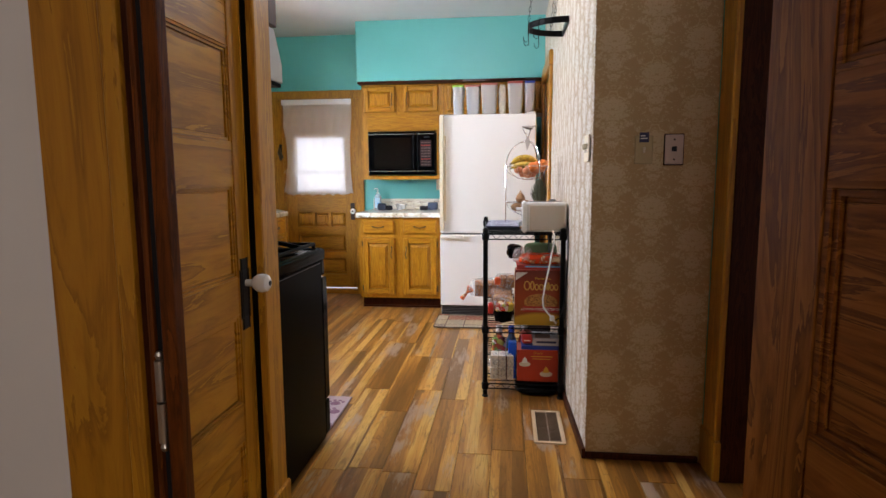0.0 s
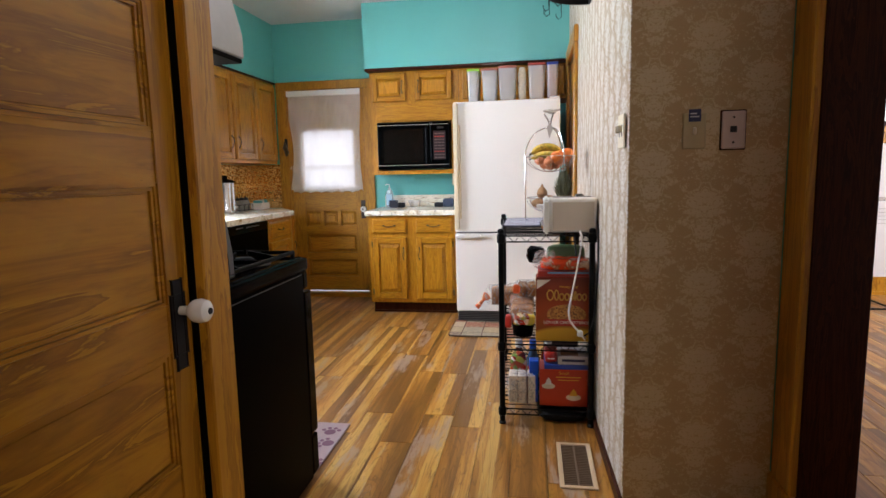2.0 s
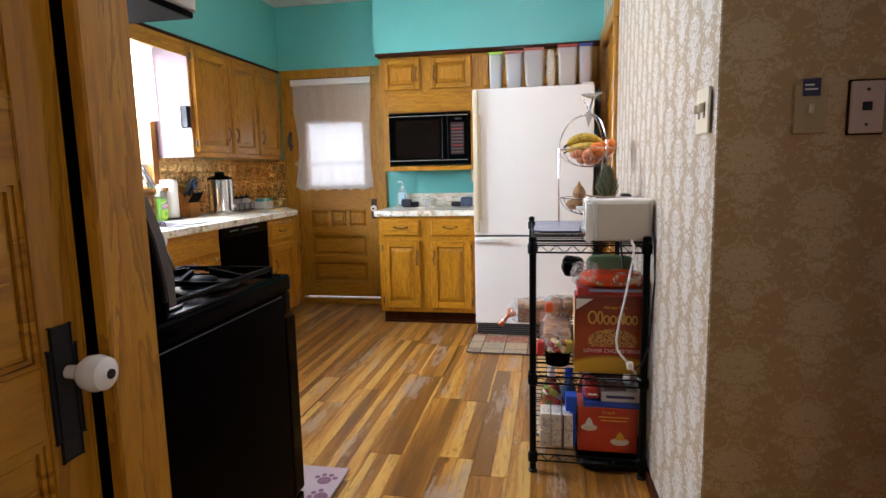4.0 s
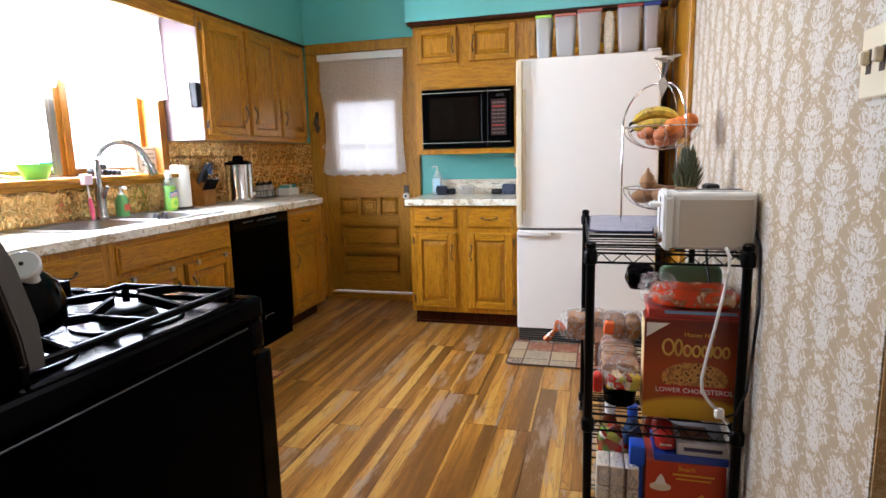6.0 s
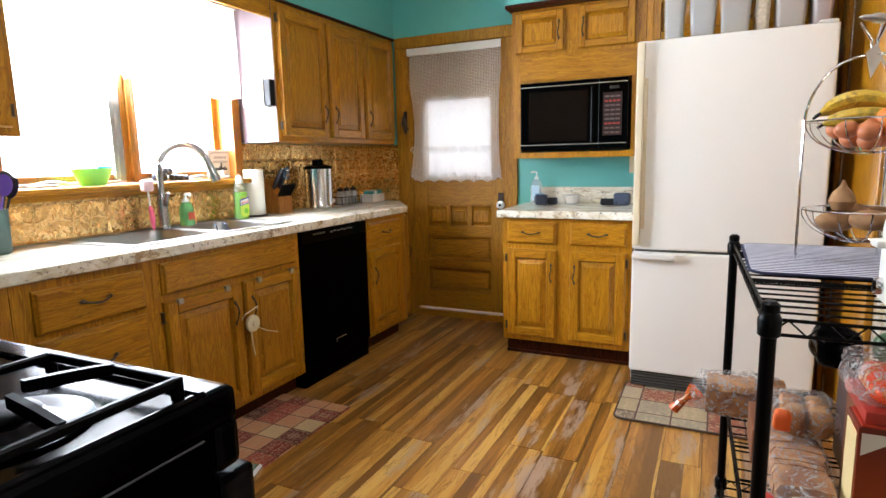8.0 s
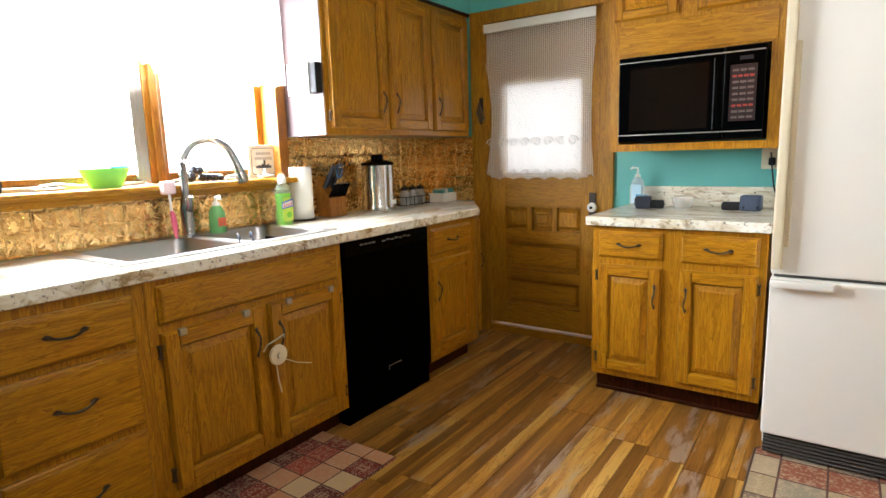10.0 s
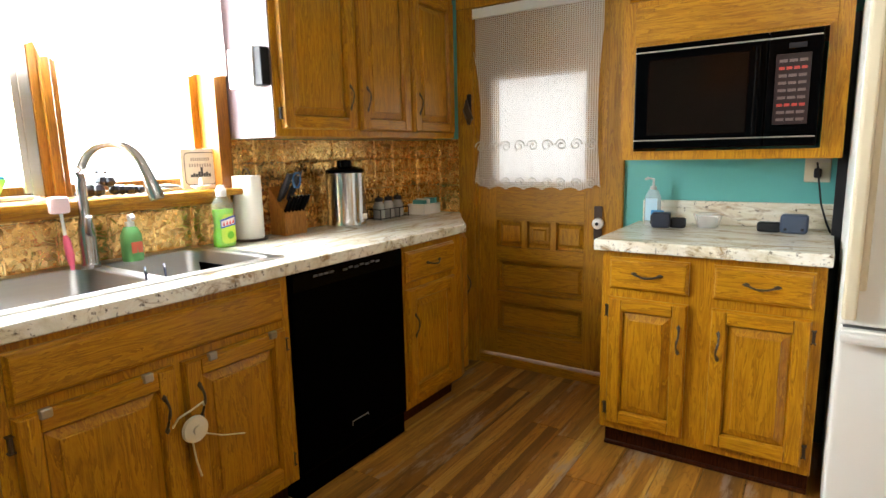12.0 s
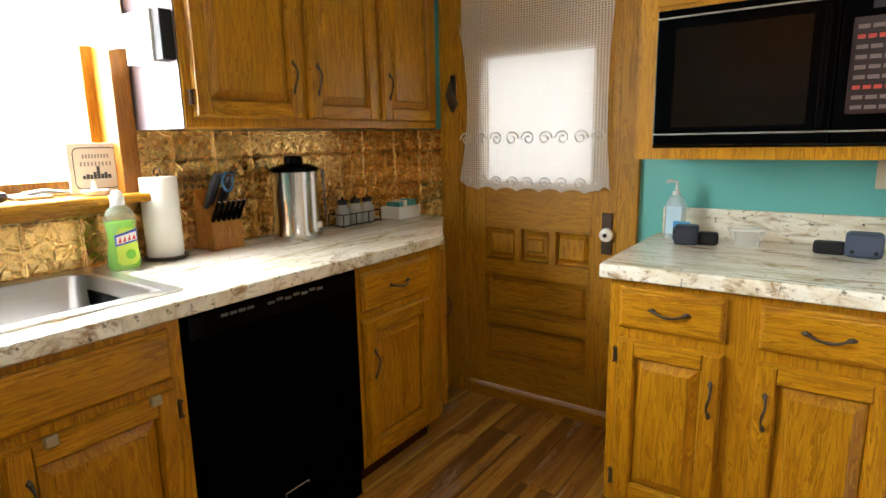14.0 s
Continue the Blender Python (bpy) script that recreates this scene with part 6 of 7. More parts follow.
    part("knot", pillow(-0.075, -0.035, 3.80, 3.84, 0.59, 0.64, 4), plain("orange_tag", srgb(222, 96, 30), 0.4), q2, "orange tied end", True)
    u = thing("food_box", (-0.05, 4.05, 0.403), "brown cardboard box under the bread", "food box")
    part("box", box(-0.10, 0.035, 4.0, 4.20, 0.403, 0.50, 0.002), plain("card", srgb(130, 80, 50), 0.6), u)
    w = thing("food_tub", (-0.03, 3.7, 0.403), "round black tub under the bread bags", "food container")
    part("tub", lathe([(0.0, 0), (0.048, 0.0), (0.055, 0.05), (0.057, 0.068), (0.0, 0.07)], (-0.02, 3.70, 0.403), 24), BLACK_GLOSS, w, "", True)
    # bottom shelf
    c = thing("snack_box", (0.18, 3.65, 0.078), "orange snack cake box with pictures of white-topped cakes", "snack box")
    part("box", box(0.062, 0.292, 3.59, 3.74, 0.078, 0.262, 0.001), paint("snack_orange", srgb(190, 58, 20), 0.4, 0.06, 0.02), c)
    CREAMY = plain("cake_cream", srgb(226, 214, 190), 0.5)
    for cx, cz, r in ((0.105, 0.19, 0.032), (0.225, 0.135, 0.036)):
        part("picture", prism([(cx + r * math.cos(a), cz - 0.012 + r * 0.45 * math.sin(a)) for a in [radians(20 * i) for i in range(18)]], 3.5888, 3.59, "y"), CREAMY, c, "white plate with a cake")
        part("picture", prism([(cx - r * 0.55, cz - 0.004), (cx + r * 0.55, cz - 0.004), (cx + r * 0.3, cz + 0.02), (cx, cz + 0.032), (cx - r * 0.3, cz + 0.018)], 3.588, 3.5888, "y"), YEL if cz < 0.15 else PLASTIC_W, c, "piled cake")
    words("Snack", 0.022, upright(0.18, 3.5885, 0.238), YEL, c, "yellow printed word")
    part("text_bar", box(0.14, 0.26, 3.5886, 3.59, 0.222, 0.227, 0, box(0.15, 0.25, 3.5886, 3.59, 0.208, 0.212)), YEL, c)
    b = thing("food_box", (0.2, 3.68, 0.262), "blue and white flat box lying on the snack box", "food box")
    part("box", box(0.085, 0.298, 3.595, 3.76, 0.262, 0.285, 0.001), plain("deep_blue", srgb(36, 70, 170), 0.4), b)
    b2 = thing("food_box", (0.22, 3.68, 0.285), "white printed box lying above a blue one", "food box")
    part("box", box(0.15, 0.295, 3.60, 3.76, 0.2855, 0.325, 0.001), plain("grey_white", srgb(206, 204, 206), 0.4), b2)
    part("picture", box(0.165, 0.25, 3.62, 3.72, 0.325, 0.3258), plain("brown_picture", srgb(140, 100, 80), 0.5), b2)
    part("text_bar", box(0.17, 0.28, 3.5992, 3.60, 0.30, 0.312), plain("navy_print", srgb(50, 50, 90), 0.5), b2)
    b3 = thing("snack_bag", (0.11, 3.68, 0.285), "red and white printed snack packet", "snack bag")
    part("bag", pillow(0.085, 0.148, 3.60, 3.74, 0.286, 0.35, 7), plain("red_packet", srgb(176, 40, 30), 0.3), b3, "", True)
    part("text_bar", box(0.10, 0.135, 3.60, 3.602, 0.31, 0.316), PLASTIC_W, b3)
    n = thing("noodle_pack", (-0.03, 3.65, 0.08), "two stacked clear packs of white wrapped crackers", "cracker pack")
    for k in range(2):
        for j in range(3):
            part("crackers", box(-0.09 + j * 0.045, -0.048 + j * 0.045, 3.60, 3.70, 0.08 + k * 0.072, 0.148 + k * 0.072, 0.006, None, 2), paint("cracker", srgb(220, 206, 184), 0.6, 0.1, 0.3), n, "pale wrapped crackers")
    part("wrapper", pillow(-0.10, 0.052, 3.592, 3.71, 0.078, 0.228, 3), FILM, n, "clear film", True)
    part("band", box(0.0, 0.006, 3.588, 3.592, 0.082, 0.225), plain("band_brown", srgb(90, 50, 40), 0.5), n)
    for (x, y, z, r, h, cap, body, word) in ((-0.045, 3.84, 0.078, 0.036, 0.26, srgb(240, 240, 240), srgb(92, 44, 26), "brown drink bottle with a white cap"),
                                            (0.03, 3.80, 0.078, 0.036, 0.27, srgb(30, 90, 210), srgb(60, 80, 110), "clear bottle with a bright blue cap"),
                                            (0.11, 3.86, 0.078, 0.04, 0.28, srgb(226, 226, 226), srgb(126, 40, 30), "red sauce bottle with a white cap")):
        t = thing("bottle", (x, y, z), word, "bottle", "bottles on the rack")
        part("body", lathe([(0, 0), (r * 0.95, 0.0), (r, 0.01), (r, h * 0.6), (r * 0.5, h * 0.8), (r * 0.4, h * 0.86)], (x, y, z), 20), plain("bottle_" + word.split()[0], body, 0.12), t, "", True)
        part("label", lathe([(r + 0.001, h * 0.2), (r + 0.001, h * 0.5)], (x, y, z), 20), wrapper_print(), t, "printed wrap label", True)
        part("cap", lathe([(r * 0.5, h * 0.84), (r * 0.5, h), (0, h)], (x, y, z), 16), plain("cap_" + word.split()[0], cap, 0.35), t, "", True)
    bc = thing("food_tub", (0.035, 3.66, 0.16), "bright blue plastic lid tilted on the bottles", "food container")
    part("lid", box(0.012, 0.058, 3.60, 3.66, 0.235, 0.30, 0.005, box(0.03, 0.055, 3.62, 3.66, 0.08, 0.235, 0.004), 2), plain("lid_blue", srgb(20, 90, 220), 0.35), bc)
    y1 = thing("snack_bag", (-0.05, 3.75, 0.23), "yellow and black printed snack packet", "snack bag")
    part("bag", pillow(-0.085, 0.0, 3.70, 3.78, 0.08, 0.30, 9), wrapper_print(), y1, "", True)
    for (x, y, z0, hh, word) in ((0.20, 4.05, 0.403, 0.26, "stacked brown and white packets behind the cereal"), (0.18, 4.02, 0.078, 0.24, "dark boxes at the back of the bottom shelf")):
        t = thing("food_box", (x, y, z0), word, "food box")
        part("box", box(x - 0.09, x + 0.09, y - 0.12, y + 0.12, z0, z0 + hh, 0.002), plain("box_dull", srgb(70, 50, 46), 0.5), t)
    k = thing("black_bag", (0.27, 3.9, 0), "black bag and cables on the floor under the rack", "bag")
    part("bag", pillow(0.05, 0.30, 3.56, 3.95, 0.0, 0.05, 3), BLACK_WIRE, k, "", True)


def pillow(x0, x1, y0, y1, z0, z1, seed):
    """A soft crinkled bag."""
    b = bmesh.new()
    bmesh.ops.create_cube(b, size=2)
    bmesh.ops.subdivide_edges(b, edges=list(b.edges), cuts=7, use_grid_fill=True)
    c = Vector(((x0 + x1) / 2, (y0 + y1) / 2, (z0 + z1) / 2))
    h = Vector(((x1 - x0) / 2, (y1 - y0) / 2, (z1 - z0) / 2))
    for v in b.verts:
        p = v.co.copy()
        q = Vector([math.copysign(abs(a) ** 1.0, a) for a in p])
        ln = (abs(q.x) ** 4 + abs(q.y) ** 4 + abs(q.z) ** 4) ** 0.25
        q = q / max(ln, 1e-5)
        s = c + Vector((q.x * h.x, q.y * h.y, q.z * h.z))
        n = noise.noise_vector(s * 28 + Vector((seed, seed * 2, 0))) * min(h) * 0.20
        s += n
        s.z = max(s.z, z0 + 0.0005)
        v.co = s
    return b


def slices(owner, x0, x1, y0, y1, z0, z1, n, mat, along_y=False):
    """A sliced loaf: thin round-topped slices, each a little out of line."""
    rnd = random.Random(n)
    for k in range(n):
        a, b = (y0, y1) if along_y else (x0, x1)
        s, e = a + (b - a) * k / n, a + (b - a) * (k + 0.985) / n
        dz, dw = rnd.uniform(-0.004, 0.002), rnd.uniform(-0.004, 0.004)
        c, d = (x0 + dw, x1 + dw) if along_y else (y0 + dw, y1 + dw)
        top = z1 + dz
        pts = [(c + 0.008, z0), (d - 0.008, z0), (d - 0.003, z0 + 0.01), (d - 0.006, top - 0.03), (d, top - 0.02), (d - 0.008, top - 0.004), ((c + d) / 2, top), (c + 0.008, top - 0.004), (c, top - 0.02), (c + 0.006, top - 0.03), (c + 0.003, z0 + 0.01)]
        part("slice", prism(pts, s, e, "y" if along_y else "x"), mat, owner)


def bread_mat():
    m = Mat("bread_crust", rough=0.6)
    v = m.noise(m.coord(), 16.0, 3, 0.5, 0.8)
    m.set("Base Color", m.ramp(v, [(0.35, srgb(128, 74, 32)), (0.55, srgb(172, 118, 62)), (0.75, srgb(204, 156, 98))]))
    return m.m


def bag_print(rgb):
    m = Mat("orange_print", rough=0.18)
    v = m.noise(m.coord(), 16.0, 3, 0.6, 1.0)
    col = m.ramp(v, [(0.38, srgb(*rgb)), (0.52, srgb(*rgb)), (0.58, srgb(150, 84, 44)), (0.66, srgb(226, 190, 150))])
    m.set("Base Color", col)
    m.bump(m.noise(m.coord(), 45.0, 3, 0.6, 1.2), 0.6, 0.004)
    return m.m


def film_mat():
    """Clear crinkled plastic: nearly see-through, with sharp bright creases."""
    m = Mat("clear_film", srgb(236, 232, 228), 0.08)
    n = m.noise(m.coord(), 55.0, 3, 0.6, 1.5)
    m.bump(n, 1.0, 0.006)
    m.set("Alpha", m.ramp(n, [(0.48, (0.08, 0.08, 0.08, 1)), (0.62, (0.50, 0.50, 0.50, 1))]))
    m.set("Specular IOR Level", 1.0)
    return m.m


def wrapper_print():
    m = Mat("bag_print", rough=0.25)
    v = m.node("ShaderNodeTexVoronoi", out=1, Vector=m.coord(), Scale=34.0)
    s = m.t.nodes.new("ShaderNodeSeparateColor")
    m.t.links.new(v, s.inputs[0])
    r = m.ramp(s.outputs[0], [(0.0, srgb(60, 50, 40)), (0.25, srgb(190, 50, 30)), (0.45, srgb(120, 80, 50)), (0.65, srgb(96, 140, 60)), (0.8, srgb(222, 180, 60)), (0.92, srgb(220, 210, 200))])
    m.set("Base Color", r)
    return m.m


FILM = film_mat()
fridge()
groceries()


def fruit_stand():
    cx, cy = 0.128, 4.18
    f = thing("fruit_stand", (cx, cy, 0.935), "two-tier chrome wire fruit stand with a bird on top", "fruit stand")
    for k, a in enumerate((180, 300, 60)):
        an = radians(a)
        ux, uy = math.cos(an), math.sin(an)
        pts = [(cx + 0.138 * ux, cy + 0.138 * uy, 0.938), (cx + 0.140 * ux, cy + 0.140 * uy, 1.10), (cx + 0.140 * ux, cy + 0.140 * uy, 1.31)]
        for s in range(1, 9):
            q = s / 8
            rr = 0.140 * math.cos(q * math.pi / 2) ** 0.8 if q < 1 else 0.0
            pts.append((cx + max(rr, 0.006) * ux, cy + max(rr, 0.006) * uy, 1.31 + 0.155 * math.sin(q * math.pi / 2) ** 1.2))
        pts.append((cx + 0.008 * ux, cy + 0.008 * uy, 1.50))
        pts.append((cx + 0.034 * ux, cy + 0.034 * uy, 1.545))
        part("leg", tube(pts, 0.0034, 8), CHROME, f, "", True)
    for z0, r, dep in ((1.305, 0.138, 0.085), (1.075, 0.133, 0.085)):
        rim = part("bowl_rim", tube([(cx + r * math.cos(radians(10 * i)), cy + r * math.sin(radians(10 * i)), z0) for i in range(36)], 0.0024, 6, None, True), CHROME, f, "", True)
        bm = None
        for i in range(12):
            an = radians(30 * i)
            bm = tube([(cx + r * math.cos(an) * math.cos(q), cy + r * math.sin(an) * math.cos(q), z0 - dep * math.sin(q)) for q in [math.pi / 2 * j / 7 for j in range(8)]], 0.0015, 4, bm)
        bm = tube([(cx + 0.04 * math.cos(radians(20 * i)), cy + 0.04 * math.sin(radians(20 * i)), z0 - dep * 0.955) for i in range(18)], 0.002, 5, bm, True)
        part("basket", bm, CHROME, rim, "", True)
    bird = lathe([(0.0, -0.035), (0.008, -0.028), (0.013, -0.01), (0.012, 0.008), (0.007, 0.018), (0.008, 0.026), (0.004, 0.034), (0.0, 0.042)], (cx, cy, 1.553), 12, None, Matrix.Rotation(radians(-80), 4, "Y"))
    bird = join(bird, prism([(cx + 0.02, 1.548), (cx + 0.06, 1.562), (cx + 0.058, 1.568), (cx + 0.02, 1.562)], cy - 0.006, cy + 0.006, "y"))
    part("bird", bird, NICKEL, f, "small pewter bird", True)
    part("leaf", prism([(cx - 0.02, 1.47), (cx, 1.49), (cx + 0.016, 1.46), (cx - 0.006, 1.405)], cy - 0.012, cy - 0.009, "y", 0.0005), NICKEL, f, "pewter leaf tag")
    YB = Mat("banana_skin", rough=0.45)
    n = YB.noise(YB.coord(), 40.0, 4)
    YB.set("Base Color", YB.ramp(n, [(0.35, srgb(150, 130, 40)), (0.55, srgb(214, 178, 50)), (0.75, srgb(110, 80, 30))]))
    for k, (dz, dy, bend) in enumerate(((0.052, 0.0, 0.035), (0.02, -0.05, 0.02), (0.048, 0.04, 0.03))):
        b = thing("banana", (cx, cy + dy, 1.29), "ripe yellow banana with brown marks in the wire bowl", "banana", "bananas")
        pts, rad = [], []
        for i in range(10):
            q = -1 + 2 * i / 9
            pts.append((cx - 0.02 + 0.085 * q, cy + dy, 1.275 + dz + bend * (1 - q * q)))
            rad.append(0.0165 * (1 - abs(q) ** 5) + 0.004)
        part("fruit", tube(pts, 0.016, 8, None, False, rad), YB.m, b, "", True)
        part("stem", tube([pts[0], (pts[0][0] - 0.012, pts[0][1], pts[0][2] - 0.008)], 0.004, 6), RUBBER, b)
    OR = Mat("orange_skin", rough=0.45)
    OR.set("Base Color", OR.mix(OR.noise(OR.coord(), 30, 3), srgb(214, 104, 30), srgb(232, 140, 50)))
    OR.bump(OR.noise(OR.coord(), 500, 2), 0.3, 0.001)
    ON = Mat("onion_skin", rough=0.4)
    ON.set("Base Color", ON.mix(ON.noise(ON.coord(1, 1, 4), 20, 3), srgb(176, 92, 50), srgb(206, 136, 90)))
    PO = Mat("potato_skin", rough=0.7)
    PO.set("Base Color", PO.mix(PO.noise(PO.coord(), 40, 4), srgb(120, 84, 50), srgb(176, 134, 88)))
    rnd = random.Random(5)
    ball = [(0.0, -1.0), (0.38, -0.92), (0.71, -0.71), (0.92, -0.38), (1.0, 0.0), (0.92, 0.38), (0.71, 0.71), (0.38, 0.92), (0.0, 1.0)]
    for k, (x, y, z, r) in enumerate(((0.06, -0.02, 0.035, 0.036), (0.085, 0.05, 0.03, 0.034), (0.03, -0.06, 0.03, 0.034), (0.02, 0.06, 0.035, 0.036), (0.095, -0.005, 0.05, 0.034))):
        b = thing("orange", (cx + x, cy + y, 1.28 + z - r), "round orange in red netting in the wire bowl", "orange", "oranges")
        part("fruit", lathe([(a * r, q * r * 0.95) for a, q in ball], (cx + x, cy + y, 1.27 + z), 18), OR.m, b, "", True)
    for k, (x, y, z, r) in enumerate(((-0.055, -0.05, -0.022, 0.028), (-0.01, -0.07, -0.03, 0.028), (0.045, -0.055, -0.026, 0.028), (-0.03, 0.02, -0.045, 0.028), (0.03, 0.02, -0.045, 0.028), (0.07, 0.0, -0.02, 0.028), (-0.06, 0.03, -0.02, 0.028), (0.0, -0.025, -0.052, 0.027))):
        b = thing("onion", (cx + x, cy + y, 1.305 + z - r), "small copper-skinned onion in the wire bowl", "onion", "onions")
        part("bulb", lathe([(a * r, q * r * 0.9) for a, q in ball[:-1]] + [(0.05 * r, 1.2 * r)], (cx + x, cy + y, 1.305 + z), 14), ON.m, b, "", True)
    for k, (x, y, a) in enumerate(((-0.06, -0.03, 10), (0.01, -0.06, -20), (-0.01, 0.04, 30), (0.06, 0.0, 60), (0.05, 0.07, 0))):
        b = thing("potato", (cx + x, cy + y, 1.0), "brown potato lying in the lower wire bowl", "potato", "potatoes")
        mm = Matrix.Rotation(radians(a), 4, "Z") @ Matrix.Diagonal((1.6, 1, 0.9, 1))
        part("tuber", lathe([(q0 * 0.03, q1 * 0.03) for q0, q1 in ball], (cx + x, cy + y, 1.045 + 0.008 * (k % 3)), 14, None, mm), PO.m, b, "", True)
    b = thing("onion", (cx - 0.045, cy - 0.02, 1.07), "pointed brown onion standing on the potatoes", "onion", "onions")
    part("bulb", lathe([(0.0, -0.03), (0.022, -0.022), (0.032, 0.0), (0.024, 0.022), (0.008, 0.04), (0.003, 0.055), (0, 0.056)], (cx - 0.045, cy - 0.02, 1.098), 14), PO.m, b, "", True)
    # pineapple
    p = thing("pineapple", (0.19, 3.93, 0.933), "ripe pineapple with spiky grey-green leaves", "pineapple")
    PS = Mat("pineapple_skin", rough=0.6)
    v = PS.node("ShaderNodeTexVoronoi", Vector=PS.coord(), Scale=55.0)
    PS.set("Base Color", PS.ramp(v, [(0.1, srgb(70, 50, 26)), (0.5, srgb(160, 116, 50)), (0.9, srgb(90, 80, 40))]))
    PS.bump(v, 0.8, 0.006)
    part("fruit", lathe([(0.0, 0), (0.038, 0.004), (0.053, 0.03), (0.058, 0.08), (0.052, 0.13), (0.034, 0.16), (0.0, 0.166)], (0.19, 3.93, 0.933), 22), PS.m, p, "", True)
    bm = bmesh.new()
    for k in range(110):
        lv = k / 110
        an = k * 2.4
        el = radians(50 + 37 * lv)
        ln = 0.040 + 0.026 * math.sin(math.pi * min(1, lv + 0.35))
        base = Vector((0.19 + 0.018 * math.cos(an), 3.93 + 0.018 * math.sin(an), 1.075 + 0.115 * lv))
        d = Vector((math.cos(an) * math.cos(el), math.sin(an) * math.cos(el), math.sin(el)))
        side = Vector((-math.sin(an), math.cos(an), 0)) * 0.007
        tip = base + d * ln + Vector((0, 0, 0.012))
        mid = base + d * ln * 0.5
        up = d.cross(side).normalized() * 0.003
        vs = [bm.verts.new(q) for q in (base - side, base + side, mid + side * 0.8 + up, mid - side * 0.8 + up, tip)]
        lo = bm.verts.new(mid - up * 0.6)
        bm.faces.new((vs[0], vs[1], vs[2], vs[3]))
        bm.faces.new((vs[3], vs[2], vs[4]))
        bm.faces.new((vs[1], vs[0], lo))
        bm.faces.new((vs[2], vs[1], lo))
        bm.faces.new((vs[0], vs[3], lo))
        bm.faces.new((vs[4], vs[2], lo))
        bm.faces.new((vs[3], vs[4], lo))
    LEAF = Mat("pineapple_leaf", rough=0.5)
    LEAF.set("Base Color", LEAF.mix(LEAF.noise(LEAF.coord(), 60, 3), srgb(34, 40, 22), srgb(98, 98, 62)))
    part("crown", bm, LEAF.m, p, "spiky leaf crown")
    bt = thing("power_adapter", (0.26, 3.98, 0.933), "black adapter block leaning against the papered wall", "power adapter")
    part("case", box(0.255, 0.295, 3.93, 4.03, 0.935, 1.10, 0.006), RUBBER, bt)
    part("cord", tube([(0.30, 3.70, 1.00), (0.322, 3.60, 1.02), (0.325, 3.52, 0.95), (0.322, 3.48, 0.80), (0.318, 3.50, 0.66), (0.31, 3.50, 0.55), (0.29, 3.52, 0.47), (0.27, 3.54, 0.45)], 0.004, 6), RUBBER, bt, "", True)
    part("cord", tube([(0.24, 3.80, 0.92), (0.238, 3.78, 0.88), (0.245, 3.76, 0.80), (0.25, 3.75, 0.75)], 0.0045, 6), RUBBER, bt, "", True)
    # drying mat
    m = Mat("wavy_cloth", rough=0.85)
    w = m.node("ShaderNodeTexWave", Vector=m.coord(), Scale=13.0, Distortion=1.6, props={"bands_direction": "Y"})
    m.set("Base Color", m.ramp(w, [(0.30, srgb(26, 28, 72)), (0.48, srgb(214, 214, 226))]))
    m.bump(w, 0.5, 0.002)
    t = thing("drying_mat", (0.03, 4.2, 0.929), "blue and white wave-print cloth mat on the top shelf", "cloth mat")
    pts = arc(-0.085, 4.0, 0.045, 180, 270, 5) + arc(0.22, 4.0, 0.045, 270, 360, 5) + arc(0.22, 4.42, 0.045, 0, 90, 5) + arc(-0.085, 4.42, 0.045, 90, 180, 5)
    part("cloth", prism(pts, 0.929, 0.936, "z", 0.0015), m.m, t)
    part("piping", tube([(x, y, 0.933) for x, y in pts], 0.0042, 6, None, True), plain("navy_piping", srgb(40, 44, 76), 0.8), t)


fruit_stand()


def pot_rack():
    r = thing("pot_rack", (0.33, 3.88, 2.1), "black iron half-ring pot rack hung on chains", "pot rack")
    cy, R = 3.885, 0.165
    outer = [(0.322 - 0.215 * math.sin(radians(a)), cy - R * math.cos(radians(a))) for a in range(0, 181, 12)]
    inner = [(0.322 - 0.209 * math.sin(radians(a)), cy - (R - 0.005) * math.cos(radians(a))) for a in range(180, -1, -12)]
    part("band", prism(outer + inner, 2.078, 2.112, "z"), BLACK_WIRE, r)
    part("wall_bar", box(0.318, 0.326, cy - R, cy + R, 2.078, 2.112, 0.001), BLACK_WIRE, r)
    for a in (20, 90, 160):
        x, y = 0.322 - 0.212 * math.sin(radians(a)), cy - 0.163 * math.cos(radians(a))
        bm = None
        top = Vector((0.30 if a != 90 else 0.18, cy + (y - cy) * 0.4, 2.70))
        lo = Vector((x, y, 2.105))
        n = int((top - lo).length / 0.026)
        for k in range(n):
            p0 = lo + (top - lo) * (k / n)
            p1 = lo + (top - lo) * ((k + 1.25) / n)
            mid, dd = (p0 + p1) / 2, (p1 - p0) / 2
            s = Vector((0.0065, 0, 0)) if k % 2 else Vector((0, 0.0065, 0))
            bm = tube([mid + dd * math.cos(q) + s * math.sin(q) for q in [math.pi * 2 * j / 8 for j in range(8)]], 0.0016, 4, bm, True)
        part("chain", bm, BLACK_WIRE, r)
    for a in (45, 75, 110, 140):
        x, y = 0.322 - 0.212 * math.sin(radians(a)), cy - 0.163 * math.cos(radians(a))
        part("hook", tube([(x + 0.006, y, 2.10), (x + 0.004, y, 2.118), (x - 0.006, y, 2.118), (x - 0.008, y, 2.05), (x - 0.006, y, 2.015), (x - 0.022, y, 2.005), (x - 0.034, y, 2.02), (x - 0.034, y, 2.035)], 0.0022, 6), BLACK_WIRE, r, "", True)


pot_rack()


